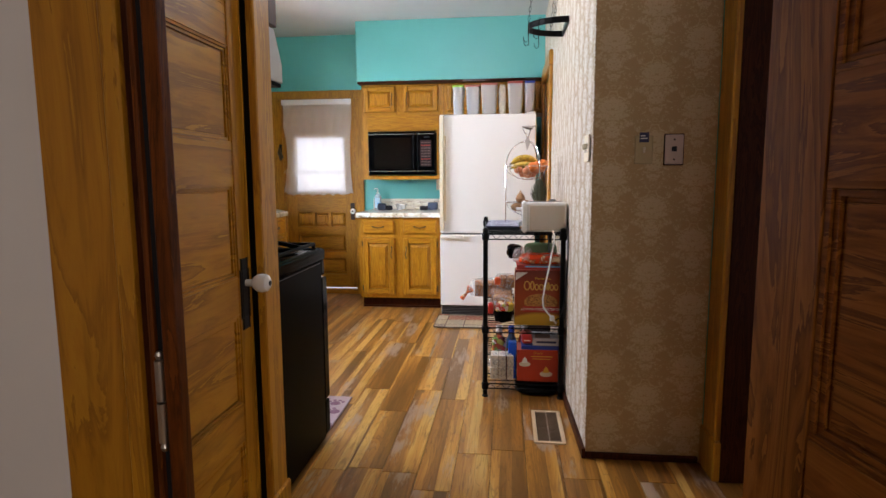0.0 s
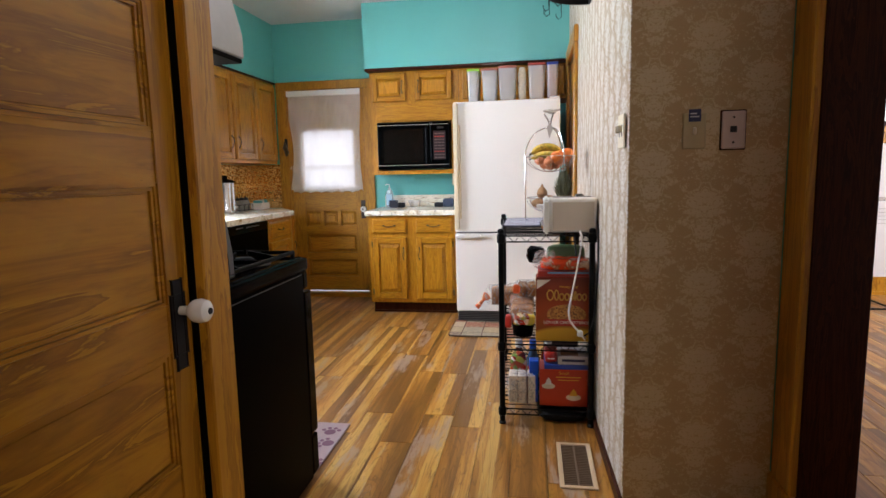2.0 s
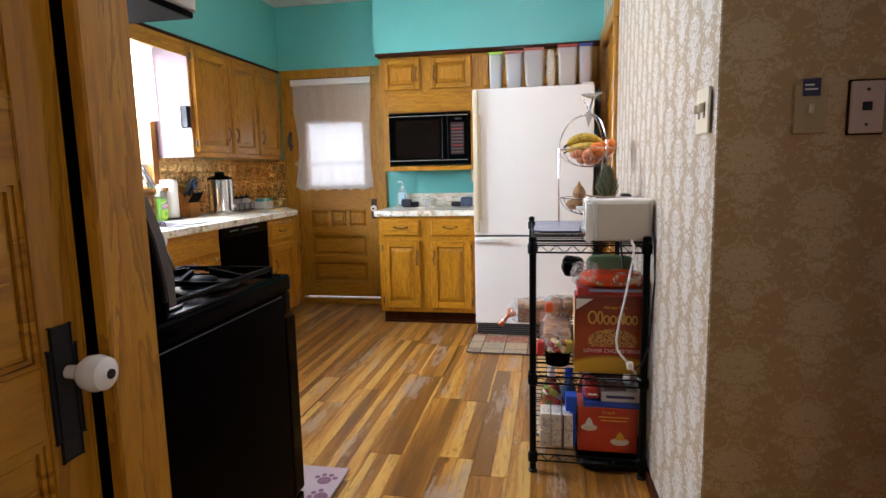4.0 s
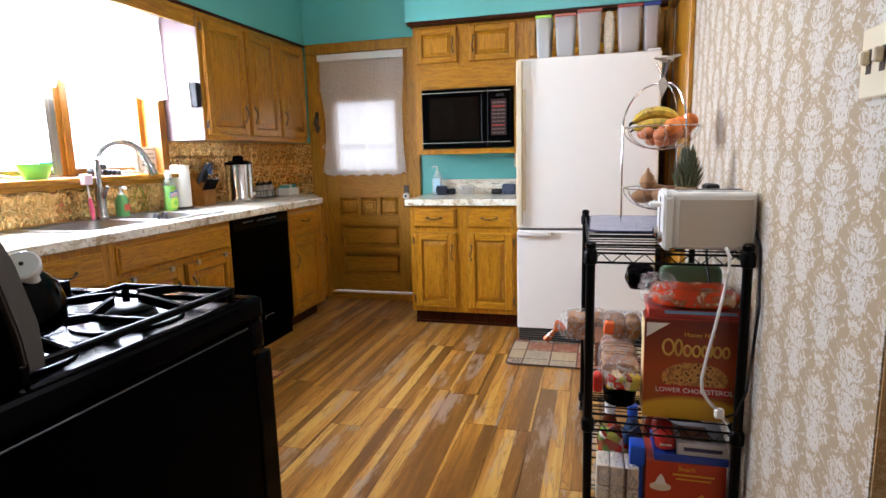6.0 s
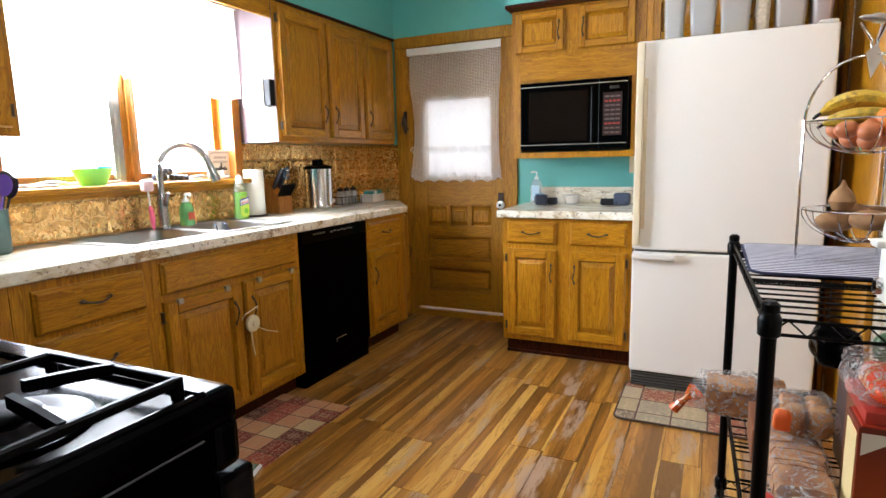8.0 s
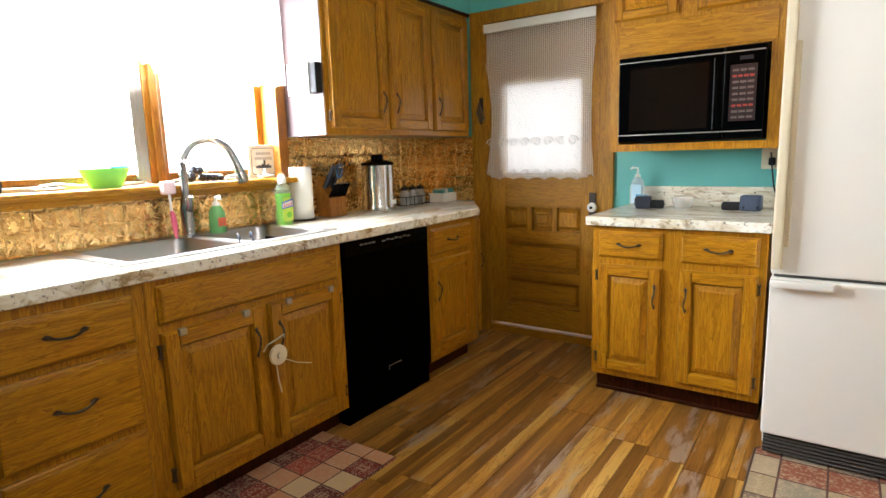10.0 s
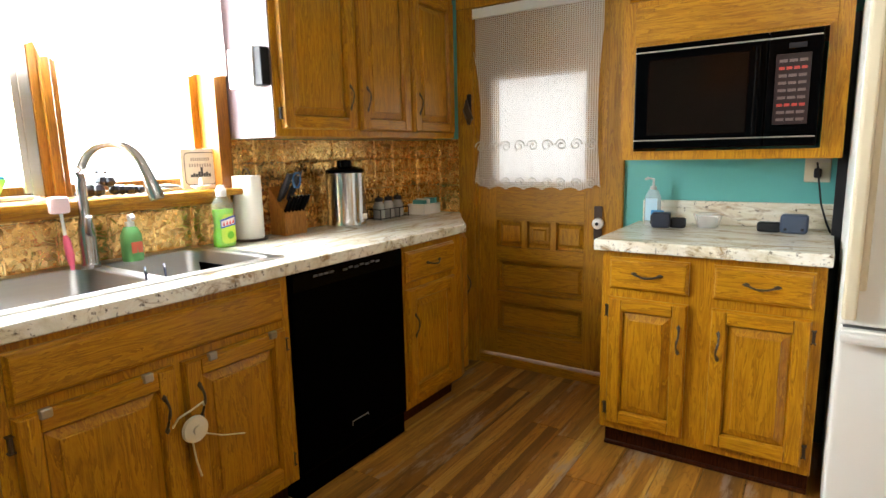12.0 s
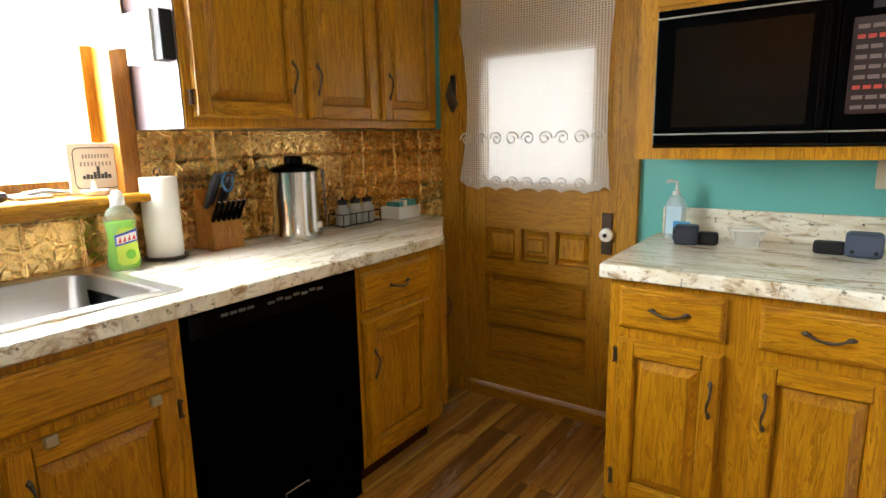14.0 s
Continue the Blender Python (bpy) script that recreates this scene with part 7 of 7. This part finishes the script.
def counter_things():
    # kitchen paper on its stand
    p = thing("paper_towel", (-2.735, 5.01, 0.915), "white kitchen roll on a dark wire stand", "kitchen roll")
    part("roll", lathe([(0.02, 0.012), (0.058, 0.012), (0.06, 0.016), (0.06, 0.278), (0.058, 0.282), (0.02, 0.282)], (-2.735, 5.01, 0.915), 32), paint("paper", srgb(238, 236, 230), 0.9, 0.02, 0.2), p, "", True)
    part("base", tube([(-2.735 + 0.07 * math.cos(radians(20 * i)), 5.01 + 0.07 * math.sin(radians(20 * i)), 0.922) for i in range(18)], 0.005, 6, tube([(-2.735, 5.01, 0.925), (-2.735, 5.01, 1.21)], 0.004, 6), True), BRONZE, p, "", True)
    part("loop", tube([(-2.735 + 0.022 * math.cos(a), 5.01, 1.205 + 0.022 * math.sin(a)) for a in [math.pi * i / 8 for i in range(9)]], 0.003, 6), BRONZE, p, "", True)
    # knife block
    k = thing("knife_block", (-2.69, 5.30, 0.915), "wooden knife block full of black-handled knives", "knife block")
    BLOCK = wood("block_wood", srgb(112, 66, 18), srgb(164, 108, 40), srgb(184, 130, 56), (20, 20, 2), 0.4)
    part("block", prism([(-2.79, 0.916), (-2.685, 0.916), (-2.685, 1.015), (-2.725, 1.065), (-2.79, 1.14)], 5.165, 5.295, "y", 0.003), BLOCK, k)
    d = Vector((0.55, 0, 0.84)).normalized()
    for j in range(6):
        y = 5.176 + j * 0.0215
        a = Vector((-2.698, y, 1.02))
        h = part("handle", tube([a, a + d * 0.03, a + d * 0.095], 0.008, 8, radii=[0.007, 0.0085, 0.007]), BLACK_GLOSS, k, "black steak knife handle", True)
        part("cap", tube([a + d * 0.094, a + d * 0.098], 0.0066, 8), STEEL, h)
    for j, (x, y, ln) in enumerate(((-2.735, 5.18, 0.15), (-2.745, 5.205, 0.14), (-2.735, 5.235, 0.135), (-2.75, 5.262, 0.14), (-2.765, 5.285, 0.13))):
        a = Vector((x, y, 1.06 + 1.0 * (-2.72 - x)))
        h = part("handle", tube([a, a + d * 0.05, a + d * ln], 0.010, 8, radii=[0.011, 0.0145, 0.011]), plain("blue_black_plastic", (0.006, 0.009, 0.02, 1), 0.35), k, "black knife handle", True)
        part("cap", tube([a + d * (ln - 0.002), a + d * (ln + 0.003)], 0.0095, 8), STEEL, h)
    part("shears", tube([(-2.672, 5.235 + 0.022 * math.cos(q), 1.165 + 0.034 * math.sin(q)) for q in [math.pi * i / 6 for i in range(12)]], 0.0055, 6, None, True), plain("blue_handles", srgb(60, 110, 160), 0.35), k, "blue scissor handle", True)
    # tall steel canister
    c = thing("steel_urn", (-2.65, 5.53, 0.915), "brushed steel canister with a black lid", "steel canister")
    part("body", lathe([(0.0, 0.0), (0.098, 0.0), (0.10, 0.008), (0.10, 0.035), (0.094, 0.045), (0.094, 0.272), (0.09, 0.276)], (-2.65, 5.53, 0.915), 40), STEEL, c, "", True)
    part("lid", lathe([(0.094, 0.272), (0.098, 0.278), (0.094, 0.288), (0.06, 0.302), (0.038, 0.304), (0.036, 0.33), (0.03, 0.336), (0.0, 0.337)], (-2.65, 5.53, 0.915), 36), BLACK_GLOSS, c, "", True)
    part("sticker", box(-2.5555, -2.553, 5.54, 5.575, 0.96, 0.985, 0.0), PLASTIC_W, c, "small pale label")
    # spice jars in a wire rack
    r = thing("jar_rack", (-2.70, 5.93, 0.915), "small dark wire rack for jars", "jar rack")
    bm = None
    for z in (0.925, 0.975):
        bm = tube([(-2.75, 5.80, z), (-2.655, 5.80, z), (-2.655, 6.05, z), (-2.75, 6.05, z)], 0.0024, 5, bm, True)
    for q in ((-2.75, 5.80), (-2.655, 5.80), (-2.655, 6.05), (-2.75, 6.05), (-2.655, 5.885), (-2.655, 5.968)):
        bm = tube([(q[0], q[1], 0.916), (q[0], q[1], 0.976)], 0.0024, 5, bm)
    part("wire", bm, BLACK_WIRE, r)
    for j in range(3):
        y = 5.842 + j * 0.083
        t = thing("spice_jar", (-2.70, y, 0.918), "small glass jar of grey spice with a dark cap", "jar", "spice jars")
        part("jar", lathe([(0, 0), (0.031, 0.0), (0.034, 0.006), (0.034, 0.075), (0.022, 0.098), (0.02, 0.102)], (-2.70, y, 0.918), 20), glassy("jar_glass", srgb(206, 206, 200), 0.05, 0.5), t, "", True)
        part("contents", lathe([(0, 0.004), (0.029, 0.004), (0.029, 0.06), (0, 0.062)], (-2.70, y, 0.918), 16), cereal(srgb(132, 120, 112)), t)
        part("cap", lathe([(0.021, 0.098), (0.023, 0.10), (0.022, 0.118), (0.006, 0.124), (0.0, 0.14)], (-2.70, y, 0.918), 16), RUBBER, t, "", True)
    s = thing("spatula", (-2.765, 5.80, 0.92), "grey spatula standing behind the jars", "spatula")
    part("blade", tube([(-2.765, 5.80, 0.918), (-2.77, 5.80, 1.05), (-2.775, 5.80, 1.18)], 0.006, 6, radii=[0.005, 0.005, 0.009]), plain("spatula_grey", srgb(120, 110, 110), 0.4), s, "", True)
    t = thing("tea_box", (-2.66, 6.22, 0.915), "white box holding turquoise sachets", "tea box")
    part("tray", box(-2.72, -2.60, 6.13, 6.30, 0.916, 0.975, 0.003, box(-2.722, -2.598, 6.128, 6.302, 0.97, 0.977, 0.002)), PLASTIC_W, t)
    for j in range(4):
        part("sachet", box(-2.70, -2.615, 6.15 + j * 0.036, 6.178 + j * 0.036, 0.93, 1.0 + 0.006 * (j % 2), 0.002), plain("sachet", srgb(90, 176, 176) if j != 1 else srgb(220, 220, 214), 0.4), t, "turquoise paper sachet" if j != 1 else "white paper sachet")
    # washing-up liquid
    bx, by = -2.685, 4.845
    b = thing("dish_soap", (bx, by, 0.915), "clear waisted bottle of bright green dish soap with a coloured label", "dish soap")
    GREEN = Mat("green_liquid", srgb(140, 226, 20), 0.1)
    GREEN.set("Specular IOR Level", 0.6)
    prof = [(0.0, 0), (0.044, 0.0), (0.050, 0.012), (0.049, 0.05), (0.041, 0.09), (0.043, 0.125), (0.047, 0.155)]
    flat = Matrix.Diagonal((0.58, 1, 1, 1))
    part("liquid", lathe(prof + [(0.0, 0.158)], (bx, by, 0.916), 28, None, flat), GREEN.m, b, "bright green liquid", True)
    part("bottle", lathe([(r0 + 0.002, z) for r0, z in prof[1:]] + [(0.047, 0.172), (0.036, 0.192), (0.022, 0.205), (0.019, 0.21)], (bx, by, 0.9155), 28, None, flat), glassy("bottle_plastic", srgb(230, 240, 220), 0.06, 0.25), b, "", True)
    part("cap", lathe([(0.020, 0.205), (0.021, 0.232), (0.017, 0.238), (0.013, 0.250), (0.0, 0.252)], (bx, by, 0.9155), 18), PLASTIC_W, b, "ribbed white cap", True)
    fx = bx + 0.0305
    part("label", prism([(by - 0.034, 0.945), (by - 0.020, 0.932), (by + 0.020, 0.932), (by + 0.034, 0.945), (by + 0.032, 1.03), (by + 0.018, 1.05), (by - 0.018, 1.05), (by - 0.032, 1.03)], fx - 0.001, fx, "x"), plain("label_lime", srgb(196, 222, 70), 0.35), b, "lime label")
    part("label_band", prism([(by - 0.036, 0.995), (by + 0.034, 1.005), (by + 0.034, 1.045), (by - 0.036, 1.03)], fx, fx + 0.0008, "x"), plain("label_blue", srgb(40, 70, 180), 0.35), b, "blue band")
    part("label_mark", prism([(by - 0.032, 1.001), (by + 0.030, 1.010), (by + 0.030, 1.036), (by - 0.032, 1.024)], fx + 0.0008, fx + 0.0016, "x"), PLASTIC_W, b, "white block")
    for q in range(4):
        part("label_mark", prism([(by - 0.027 + q * 0.0145, 1.005 + q * 0.002), (by - 0.017 + q * 0.0145, 1.006 + q * 0.002), (by - 0.020 + q * 0.0145, 1.024 + q * 0.002)], fx + 0.0016, fx + 0.0022, "x"), plain("label_red", srgb(214, 30, 40), 0.35), b, "red mark")
    part("label_leaf", lathe([(0.016, 0), (0.015, 0.001), (0, 0.001)], (fx, by + 0.008, 0.965), 16, None, Matrix.Rotation(radians(90), 4, "Y")), plain("lime_slice", srgb(110, 190, 30), 0.35), b, "lime slice picture")

    # hand soap and brush behind the sink
    h = thing("hand_soap", (-2.695, 4.47, 0.922), "clear pump bottle of green hand soap", "hand soap")
    part("bottle", lathe([(0, 0), (0.026, 0.0), (0.028, 0.006), (0.027, 0.07), (0.018, 0.09), (0.012, 0.094)], (-2.695, 4.47, 0.922), 20), plain("soap_green", srgb(110, 170, 100), 0.1), h, "", True)
    part("label", box(-2.6695, -2.6675, 4.455, 4.485, 0.945, 0.975), plain("soap_label", srgb(206, 90, 50), 0.4), h)
    part("pump", tube([(-2.695, 4.47, 1.01), (-2.695, 4.47, 1.045), (-2.67, 4.465, 1.047), (-2.66, 4.463, 1.04)], 0.006, 8, lathe([(0.013, 0.092), (0.012, 0.106), (0.0, 0.108)], (-2.695, 4.47, 0.922), 14)), PLASTIC_W, h, "", True)
    h.matrix_world = pose(-2.69, 4.47, 0.922) @ Matrix.Scale(1.3, 4)
    q = thing("dish_brush", (-2.69, 4.26, 0.922), "pink and white dish brush standing upright", "dish brush")
    part("handle", tube([(-2.69, 4.27, 0.923), (-2.69, 4.268, 0.97), (-2.69, 4.264, 1.02), (-2.69, 4.26, 1.04)], 0.009, 10, radii=[0.006, 0.013, 0.012, 0.006]), plain("pink", srgb(232, 100, 130), 0.35), q, "pink grip", True)
    part("neck", tube([(-2.69, 4.262, 1.02), (-2.69, 4.256, 1.13)], 0.005, 8), PLASTIC_W, q)
    part("head", box(-2.708, -2.672, 4.225, 4.282, 1.11, 1.165, 0.012, None, 3), plain("pale_pink", srgb(246, 214, 214), 0.5), q, "", True)
    w = thing("sink_cable", (-2.32, 4.34, 0.922), "short dark rubber loop lying on the sink rim", "rubber loop")
    for s0 in (4.30, 4.36):
        part("loop", tube([(-2.30, s0, 0.925), (-2.31, s0 + 0.004, 0.95), (-2.34, s0 + 0.02, 0.955), (-2.37, s0 + 0.04, 0.93)], 0.0035, 6), plain("dark_blue_rubber", (0.02, 0.025, 0.06, 1), 0.5), w, "", True)
    # crock of utensils
    u = thing("utensil_crock", (-2.66, 3.56, 0.915), "dark teal pottery crock", "utensil crock")
    CROCK = Mat("crock_glaze", rough=0.35)
    CROCK.set("Base Color", CROCK.mix(CROCK.noise(CROCK.coord(), 18, 4), srgb(40, 62, 58), srgb(76, 104, 96)))
    part("pot", lathe([(0.0, 0.0), (0.052, 0.0), (0.058, 0.01), (0.06, 0.16), (0.062, 0.166), (0.056, 0.166), (0.054, 0.02), (0.0, 0.016)], (-2.66, 3.56, 0.916), 30), CROCK.m, u, "", True)
    for j, (dx, dy, col, kind) in enumerate(((0.01, 0.05, (12, 12, 14), "black slotted spoon"), (0.03, 0.02, (110, 80, 190), "purple handled utensil"), (-0.02, 0.06, (16, 16, 18), "black serving spoon"), (0.02, -0.03, (150, 110, 70), "wooden spoon"), (0.0, 0.0, (24, 24, 26), "black spatula"))):
        t = thing("utensil", (-2.66, 3.56, 0.93), kind + " standing in the crock", "kitchen utensil", "utensils in the crock")
        tip = Vector((-2.66 + dx * 2.0, 3.56 + dy * 1.6, 1.16 + 0.012 * j))
        mt = plain("utensil_tone", srgb(*col), 0.4)
        part("handle", tube([(-2.66 + dx * 0.4, 3.56 + dy * 0.3, 0.94), tip], 0.005, 6), mt, t, "", True)
        mm = Matrix.Rotation(radians(20 + 30 * j), 4, "Z") @ Matrix.Rotation(radians(70), 4, "X") @ Matrix.Diagonal((0.8, 1.2, 0.25, 1))
        part("head", lathe([(0, -0.02), (0.03, -0.014), (0.036, 0.0), (0.03, 0.008), (0.0, 0.012)], tip, 16, None, mm), mt, t, "", True)
    # things on the window sill
    g = thing("green_bowl", (-2.79, 4.06, 1.148), "translucent lime-green plastic colander bowl", "plastic bowl")
    part("bowl", lathe([(0.0, 0.002), (0.05, 0.0), (0.072, 0.045), (0.085, 0.075), (0.083, 0.077), (0.068, 0.045), (0.046, 0.006), (0.0, 0.006)], (-2.79, 4.06, 1.148), 28, None, Matrix.Diagonal((0.5, 1.15, 1, 1))), plain("lime", srgb(130, 230, 100), 0.3), g, "", True)
    part("scoop", box(-2.81, -2.775, 4.08, 4.15, 1.222, 1.234, 0.004), plain("scoop_blue", srgb(40, 130, 200), 0.35), g, "blue scoop handle")
    f = thing("figurine", (-2.80, 4.49, 1.148), "small dark carved animal figurines on the sill", "figurine")
    RESIN = plain("dark_resin", (0.01, 0.01, 0.016, 1), 0.35)
    rnd = random.Random(8)
    for j in range(9):
        y = 4.405 + 0.022 * j
        rr = 0.026 - 0.0012 * j
        part("animal", lathe([(0.0, -rr), (rr * 0.8, -rr * 0.6), (rr, 0.0), (rr * 0.7, rr * 0.7), (0.0, rr)], (-2.80 + rnd.uniform(-0.008, 0.008), y, 1.148 + rr + (0.030 if j in (2, 3) else 0.0)), 9), RESIN, f, "", True)
    for y, z in ((4.432, 1.238), (4.462, 1.236)):
        part("ear", lathe([(0.0, -0.010), (0.010, 0), (0.0, 0.010)], (-2.80, y, z), 8), RESIN, f, "", True)
    s = thing("sill_sign", (-2.765, 4.785, 1.148), "small square cream plaque with a black outline and town picture", "plaque")
    part("board", box(-2.775, -2.762, 4.715, 4.855, 1.149, 1.295, 0.002), plain("plaque", srgb(206, 198, 180), 0.5), s)
    pts = arc(4.745, 1.18, 0.016, 180, 270, 4) + arc(4.825, 1.18, 0.016, 270, 360, 4) + arc(4.825, 1.265, 0.016, 0, 90, 4) + arc(4.745, 1.265, 0.016, 90, 180, 4)
    INK = plain("ink", (0.03, 0.03, 0.03, 1), 0.5)
    part("outline", tube([(-2.7615, y, z) for y, z in pts], 0.0014, 4, None, True), INK, s)
    for z, y0, y1 in ((1.258, 4.752, 4.822), (1.236, 4.745, 4.828)):
        n = 9
        for j in range(n):
            y = y0 + (y1 - y0) * j / n
            part("letter_bar", box(-2.762, -2.7608, y, y + 0.0045, z - 0.007, z + 0.005), plain("faded_ink", (0.25, 0.22, 0.2, 1), 0.5), s)
    bm = None
    for j, hgt in enumerate((0.010, 0.014, 0.012, 0.020, 0.036, 0.014, 0.018, 0.012)):
        bm = box(-2.762, -2.7605, 4.748 + j * 0.0092, 4.756 + j * 0.0092, 1.192, 1.192 + hgt, 0, bm)
    part("town_picture", bm, INK, s)
    s.matrix_world = pose(-2.845, 4.868, 1.148, 0, 0, -14) @ Matrix.Scale(1.13, 4)
    d = thing("candle_dish", (-2.79, 4.83, 1.148), "small white dish with a cone-shaped candle", "candle dish")
    part("dish", lathe([(0.0, 0.0), (0.028, 0.0), (0.04, 0.012), (0.041, 0.016), (0.03, 0.01), (0.012, 0.012), (0.007, 0.03), (0.005, 0.045), (0.0, 0.047)], (-2.79, 4.83, 1.149), 24), PORCELAIN, d, "", True)
    # second worktop
    b = thing("sanitizer_bottle", (-1.335, 6.24, 0.915), "clear pump bottle with a pale blue label", "pump bottle")
    part("bottle", lathe([(0.0, 0.0), (0.036, 0.0), (0.038, 0.008), (0.038, 0.13), (0.024, 0.16), (0.013, 0.168)], (-1.335, 6.24, 0.9155), 24, None, Matrix.Diagonal((1, 0.7, 1, 1))), glassy("clear_plastic", srgb(226, 240, 246), 0.05, 0.35), b, "", True)
    part("label", box(-1.362, -1.308, 6.2095, 6.213, 0.935, 1.04, 0.0), plain("label_pale", srgb(190, 220, 236), 0.4), b)
    part("label_mark", box(-1.335, -1.275, 6.2085, 6.2095, 0.95, 0.985, 0.001), plain("label_sky", srgb(60, 150, 206), 0.4), b)
    part("pump", tube([(-1.335, 6.24, 1.09), (-1.335, 6.24, 1.13), (-1.36, 6.235, 1.134), (-1.372, 6.23, 1.126)], 0.006, 8, lathe([(0.015, 0.165), (0.014, 0.18), (0.0, 0.182)], (-1.335, 6.24, 0.9155), 14)), PLASTIC_W, b, "", True)
    DARKBLUE = plain("navy_plastic", srgb(44, 48, 62), 0.35)
    g = thing("gadget", (-1.21, 6.15, 0.915), "dark grey plastic camera-like gadget with a strap", "gadget")
    part("case", box(-1.275, -1.195, 6.11, 6.18, 0.916, 0.985, 0.012, None, 3), DARKBLUE, g, "", True)
    part("strap", box(-1.20, -1.13, 6.13, 6.18, 0.916, 0.962, 0.014, None, 3), RUBBER, g, "", True)
    part("clip", box(-1.28, -1.265, 6.12, 6.17, 0.93, 0.975, 0.004), RUBBER, g)
    g.matrix_world = pose(-1.245, 6.14, 0.915, 0, 0, 8)
    g = thing("gadget", (-0.76, 6.17, 0.915), "blue-grey plastic gadget with a dark strap", "gadget")
    part("case", box(-0.80, -0.70, 6.12, 6.19, 0.916, 0.995, 0.018, None, 3), plain("slate_plastic", srgb(70, 80, 100), 0.4), g, "", True)
    part("strap", box(-0.885, -0.795, 6.14, 6.19, 0.916, 0.958, 0.014, None, 3), RUBBER, g, "", True)
    for x in (-0.78, -0.72):
        part("button", lathe([(0.006, 0), (0.0, 0.003)], (x, 6.12, 0.935), 12, None, Matrix.Rotation(radians(90), 4, "X")), RUBBER, g)
    c = thing("clear_tub", (-1.085, 6.2, 0.915), "crumpled clear plastic food tub", "plastic tub")
    part("tub", lathe([(0.0, 0.002), (0.045, 0.0), (0.058, 0.05), (0.064, 0.056), (0.062, 0.06), (0.04, 0.066), (0.0, 0.062)], (-1.085, 6.21, 0.916), 20), glassy("thin_plastic", srgb(240, 240, 240), 0.08, 0.3), c, "", True)


counter_things()


def side_room_things():
    t = thing("plant_stand", (2.9, 6.2, 0), "thin black metal side table with a wire tray", "side table")
    for x, y in ((2.74, 6.02), (3.0, 6.02), (2.74, 6.45), (3.0, 6.45)):
        part("leg", tube([(x, y, 0.0), (x, y, 0.935)], 0.011, 8), BLACK_WIRE, t)
    bm = None
    for a, b in (((2.74, 6.02), (3.0, 6.02)), ((3.0, 6.02), (3.0, 6.45)), ((3.0, 6.45), (2.74, 6.45)), ((2.74, 6.45), (2.74, 6.02))):
        for z in (0.93, 0.02):
            bm = tube([(a[0], a[1], z), (b[0], b[1], z)], 0.008, 6, bm)
    part("frame", bm, BLACK_WIRE, t)
    part("top", box(2.73, 3.01, 6.01, 6.46, 0.925, 0.94, 0.003), plain("top_pale", srgb(190, 180, 168), 0.5), t)
    bm = None
    for k in range(5):
        bm = tube([(2.80, 6.0, 0.74 + 0.03 * k), (2.98, 6.0, 0.74 + 0.03 * k)], 0.002, 4, bm)
    part("basket", bm, NICKEL, t)
    v = thing("ornament", (2.76, 6.2, 0.94), "small brass ornament on the side table", "ornament")
    part("body", lathe([(0.0, 0), (0.04, 0.0), (0.05, 0.05), (0.03, 0.10), (0.012, 0.13), (0.02, 0.16), (0.0, 0.18)], (2.76, 6.2, 0.94), 18), metal("brass", (0.7, 0.5, 0.25, 1), 0.3), v, "", True)


side_room_things()


def ceiling_lamp():
    c = thing("ceiling_light", (-0.45, 3.60, 2.7), "round frosted flush ceiling light in the kitchen", "ceiling light")
    part("base", lathe([(0.0, 0), (0.15, 0.0), (0.15, -0.025), (0.0, -0.025)], (-0.45, 3.60, 2.70), 28), NICKEL, c)
    glass = part("shade", lathe([(0.14, -0.025), (0.135, -0.06), (0.10, -0.09), (0.05, -0.105), (0.0, -0.108)], (-0.45, 3.60, 2.70), 28), glowing("lit_frosted_glass", (1, 0.93, 0.82, 1), 3.0), c, "lit frosted glass bowl", True)
    glass.visible_shadow = False


ceiling_lamp()

# floor planks, laid last
def planks(x0, x1, y0, y1, width, along="y", name="plank", avoid=None, seed=3):
    rnd = random.Random(seed)
    meshes = {}
    root = thing("plank_floor", (x0, y0, 0), "warm brown wood-look plank floor with grey-washed streaks", "floor")
    root["kind"] = "structure"
    OFF[root.name] = Vector((0, 0, 0))
    rows = int(math.ceil((x1 - x0) / width)) if along == "y" else int(math.ceil((y1 - y0) / width))
    for r in range(rows):
        a0, a1 = (y0, y1) if along == "y" else (x0, x1)
        s = a0 - rnd.uniform(0, 1.1)
        while s < a1:
            ln = rnd.choice((1.22, 1.22, 0.95, 0.61))
            e = s + ln
            cs, ce = max(s, a0), min(e, a1)
            s = e
            if ce - cs < 0.02:
                continue
            key = round(ce - cs, 3)
            if key not in meshes:
                g = 0.0009
                L, W = ce - cs, width
                b = box(0 + g, W - g, 0 + g, L - g, -0.006, 0.0) if along == "y" else box(0 + g, L - g, 0 + g, W - g, -0.006, 0.0)
                top = [ed for ed in b.edges if all(v.co.z > -0.001 for v in ed.verts)]
                bmesh.ops.bevel(b, geom=top, offset=0.0007, segments=1, affect="EDGES")
                me = bpy.data.meshes.new("plank")
                b.to_mesh(me)
                b.free()
                me.materials.append(FLOOR)
                meshes[key] = me
            ob = new("plank", meshes[key])
            ob.parent = root
            w = (x0 + r * width, cs, 0) if along == "y" else (cs, y0 + r * width, 0)
            ob.location = Vector(w) - Vector((x0, y0, 0))


planks(-2.80, 1.02, 0.2, 6.34, 0.152)
structure("floor_side_room", box(1.14, 5.3, 0.5, 6.84, -0.08, -0.006), FLOOR_GAP)
planks(1.02, 5.2, 1.4, 6.72, 0.152, seed=8)
structure("floor_start", box(-2.3, 1.02, -2.1, 0.2, -0.006, -0.0005), FLOOR)
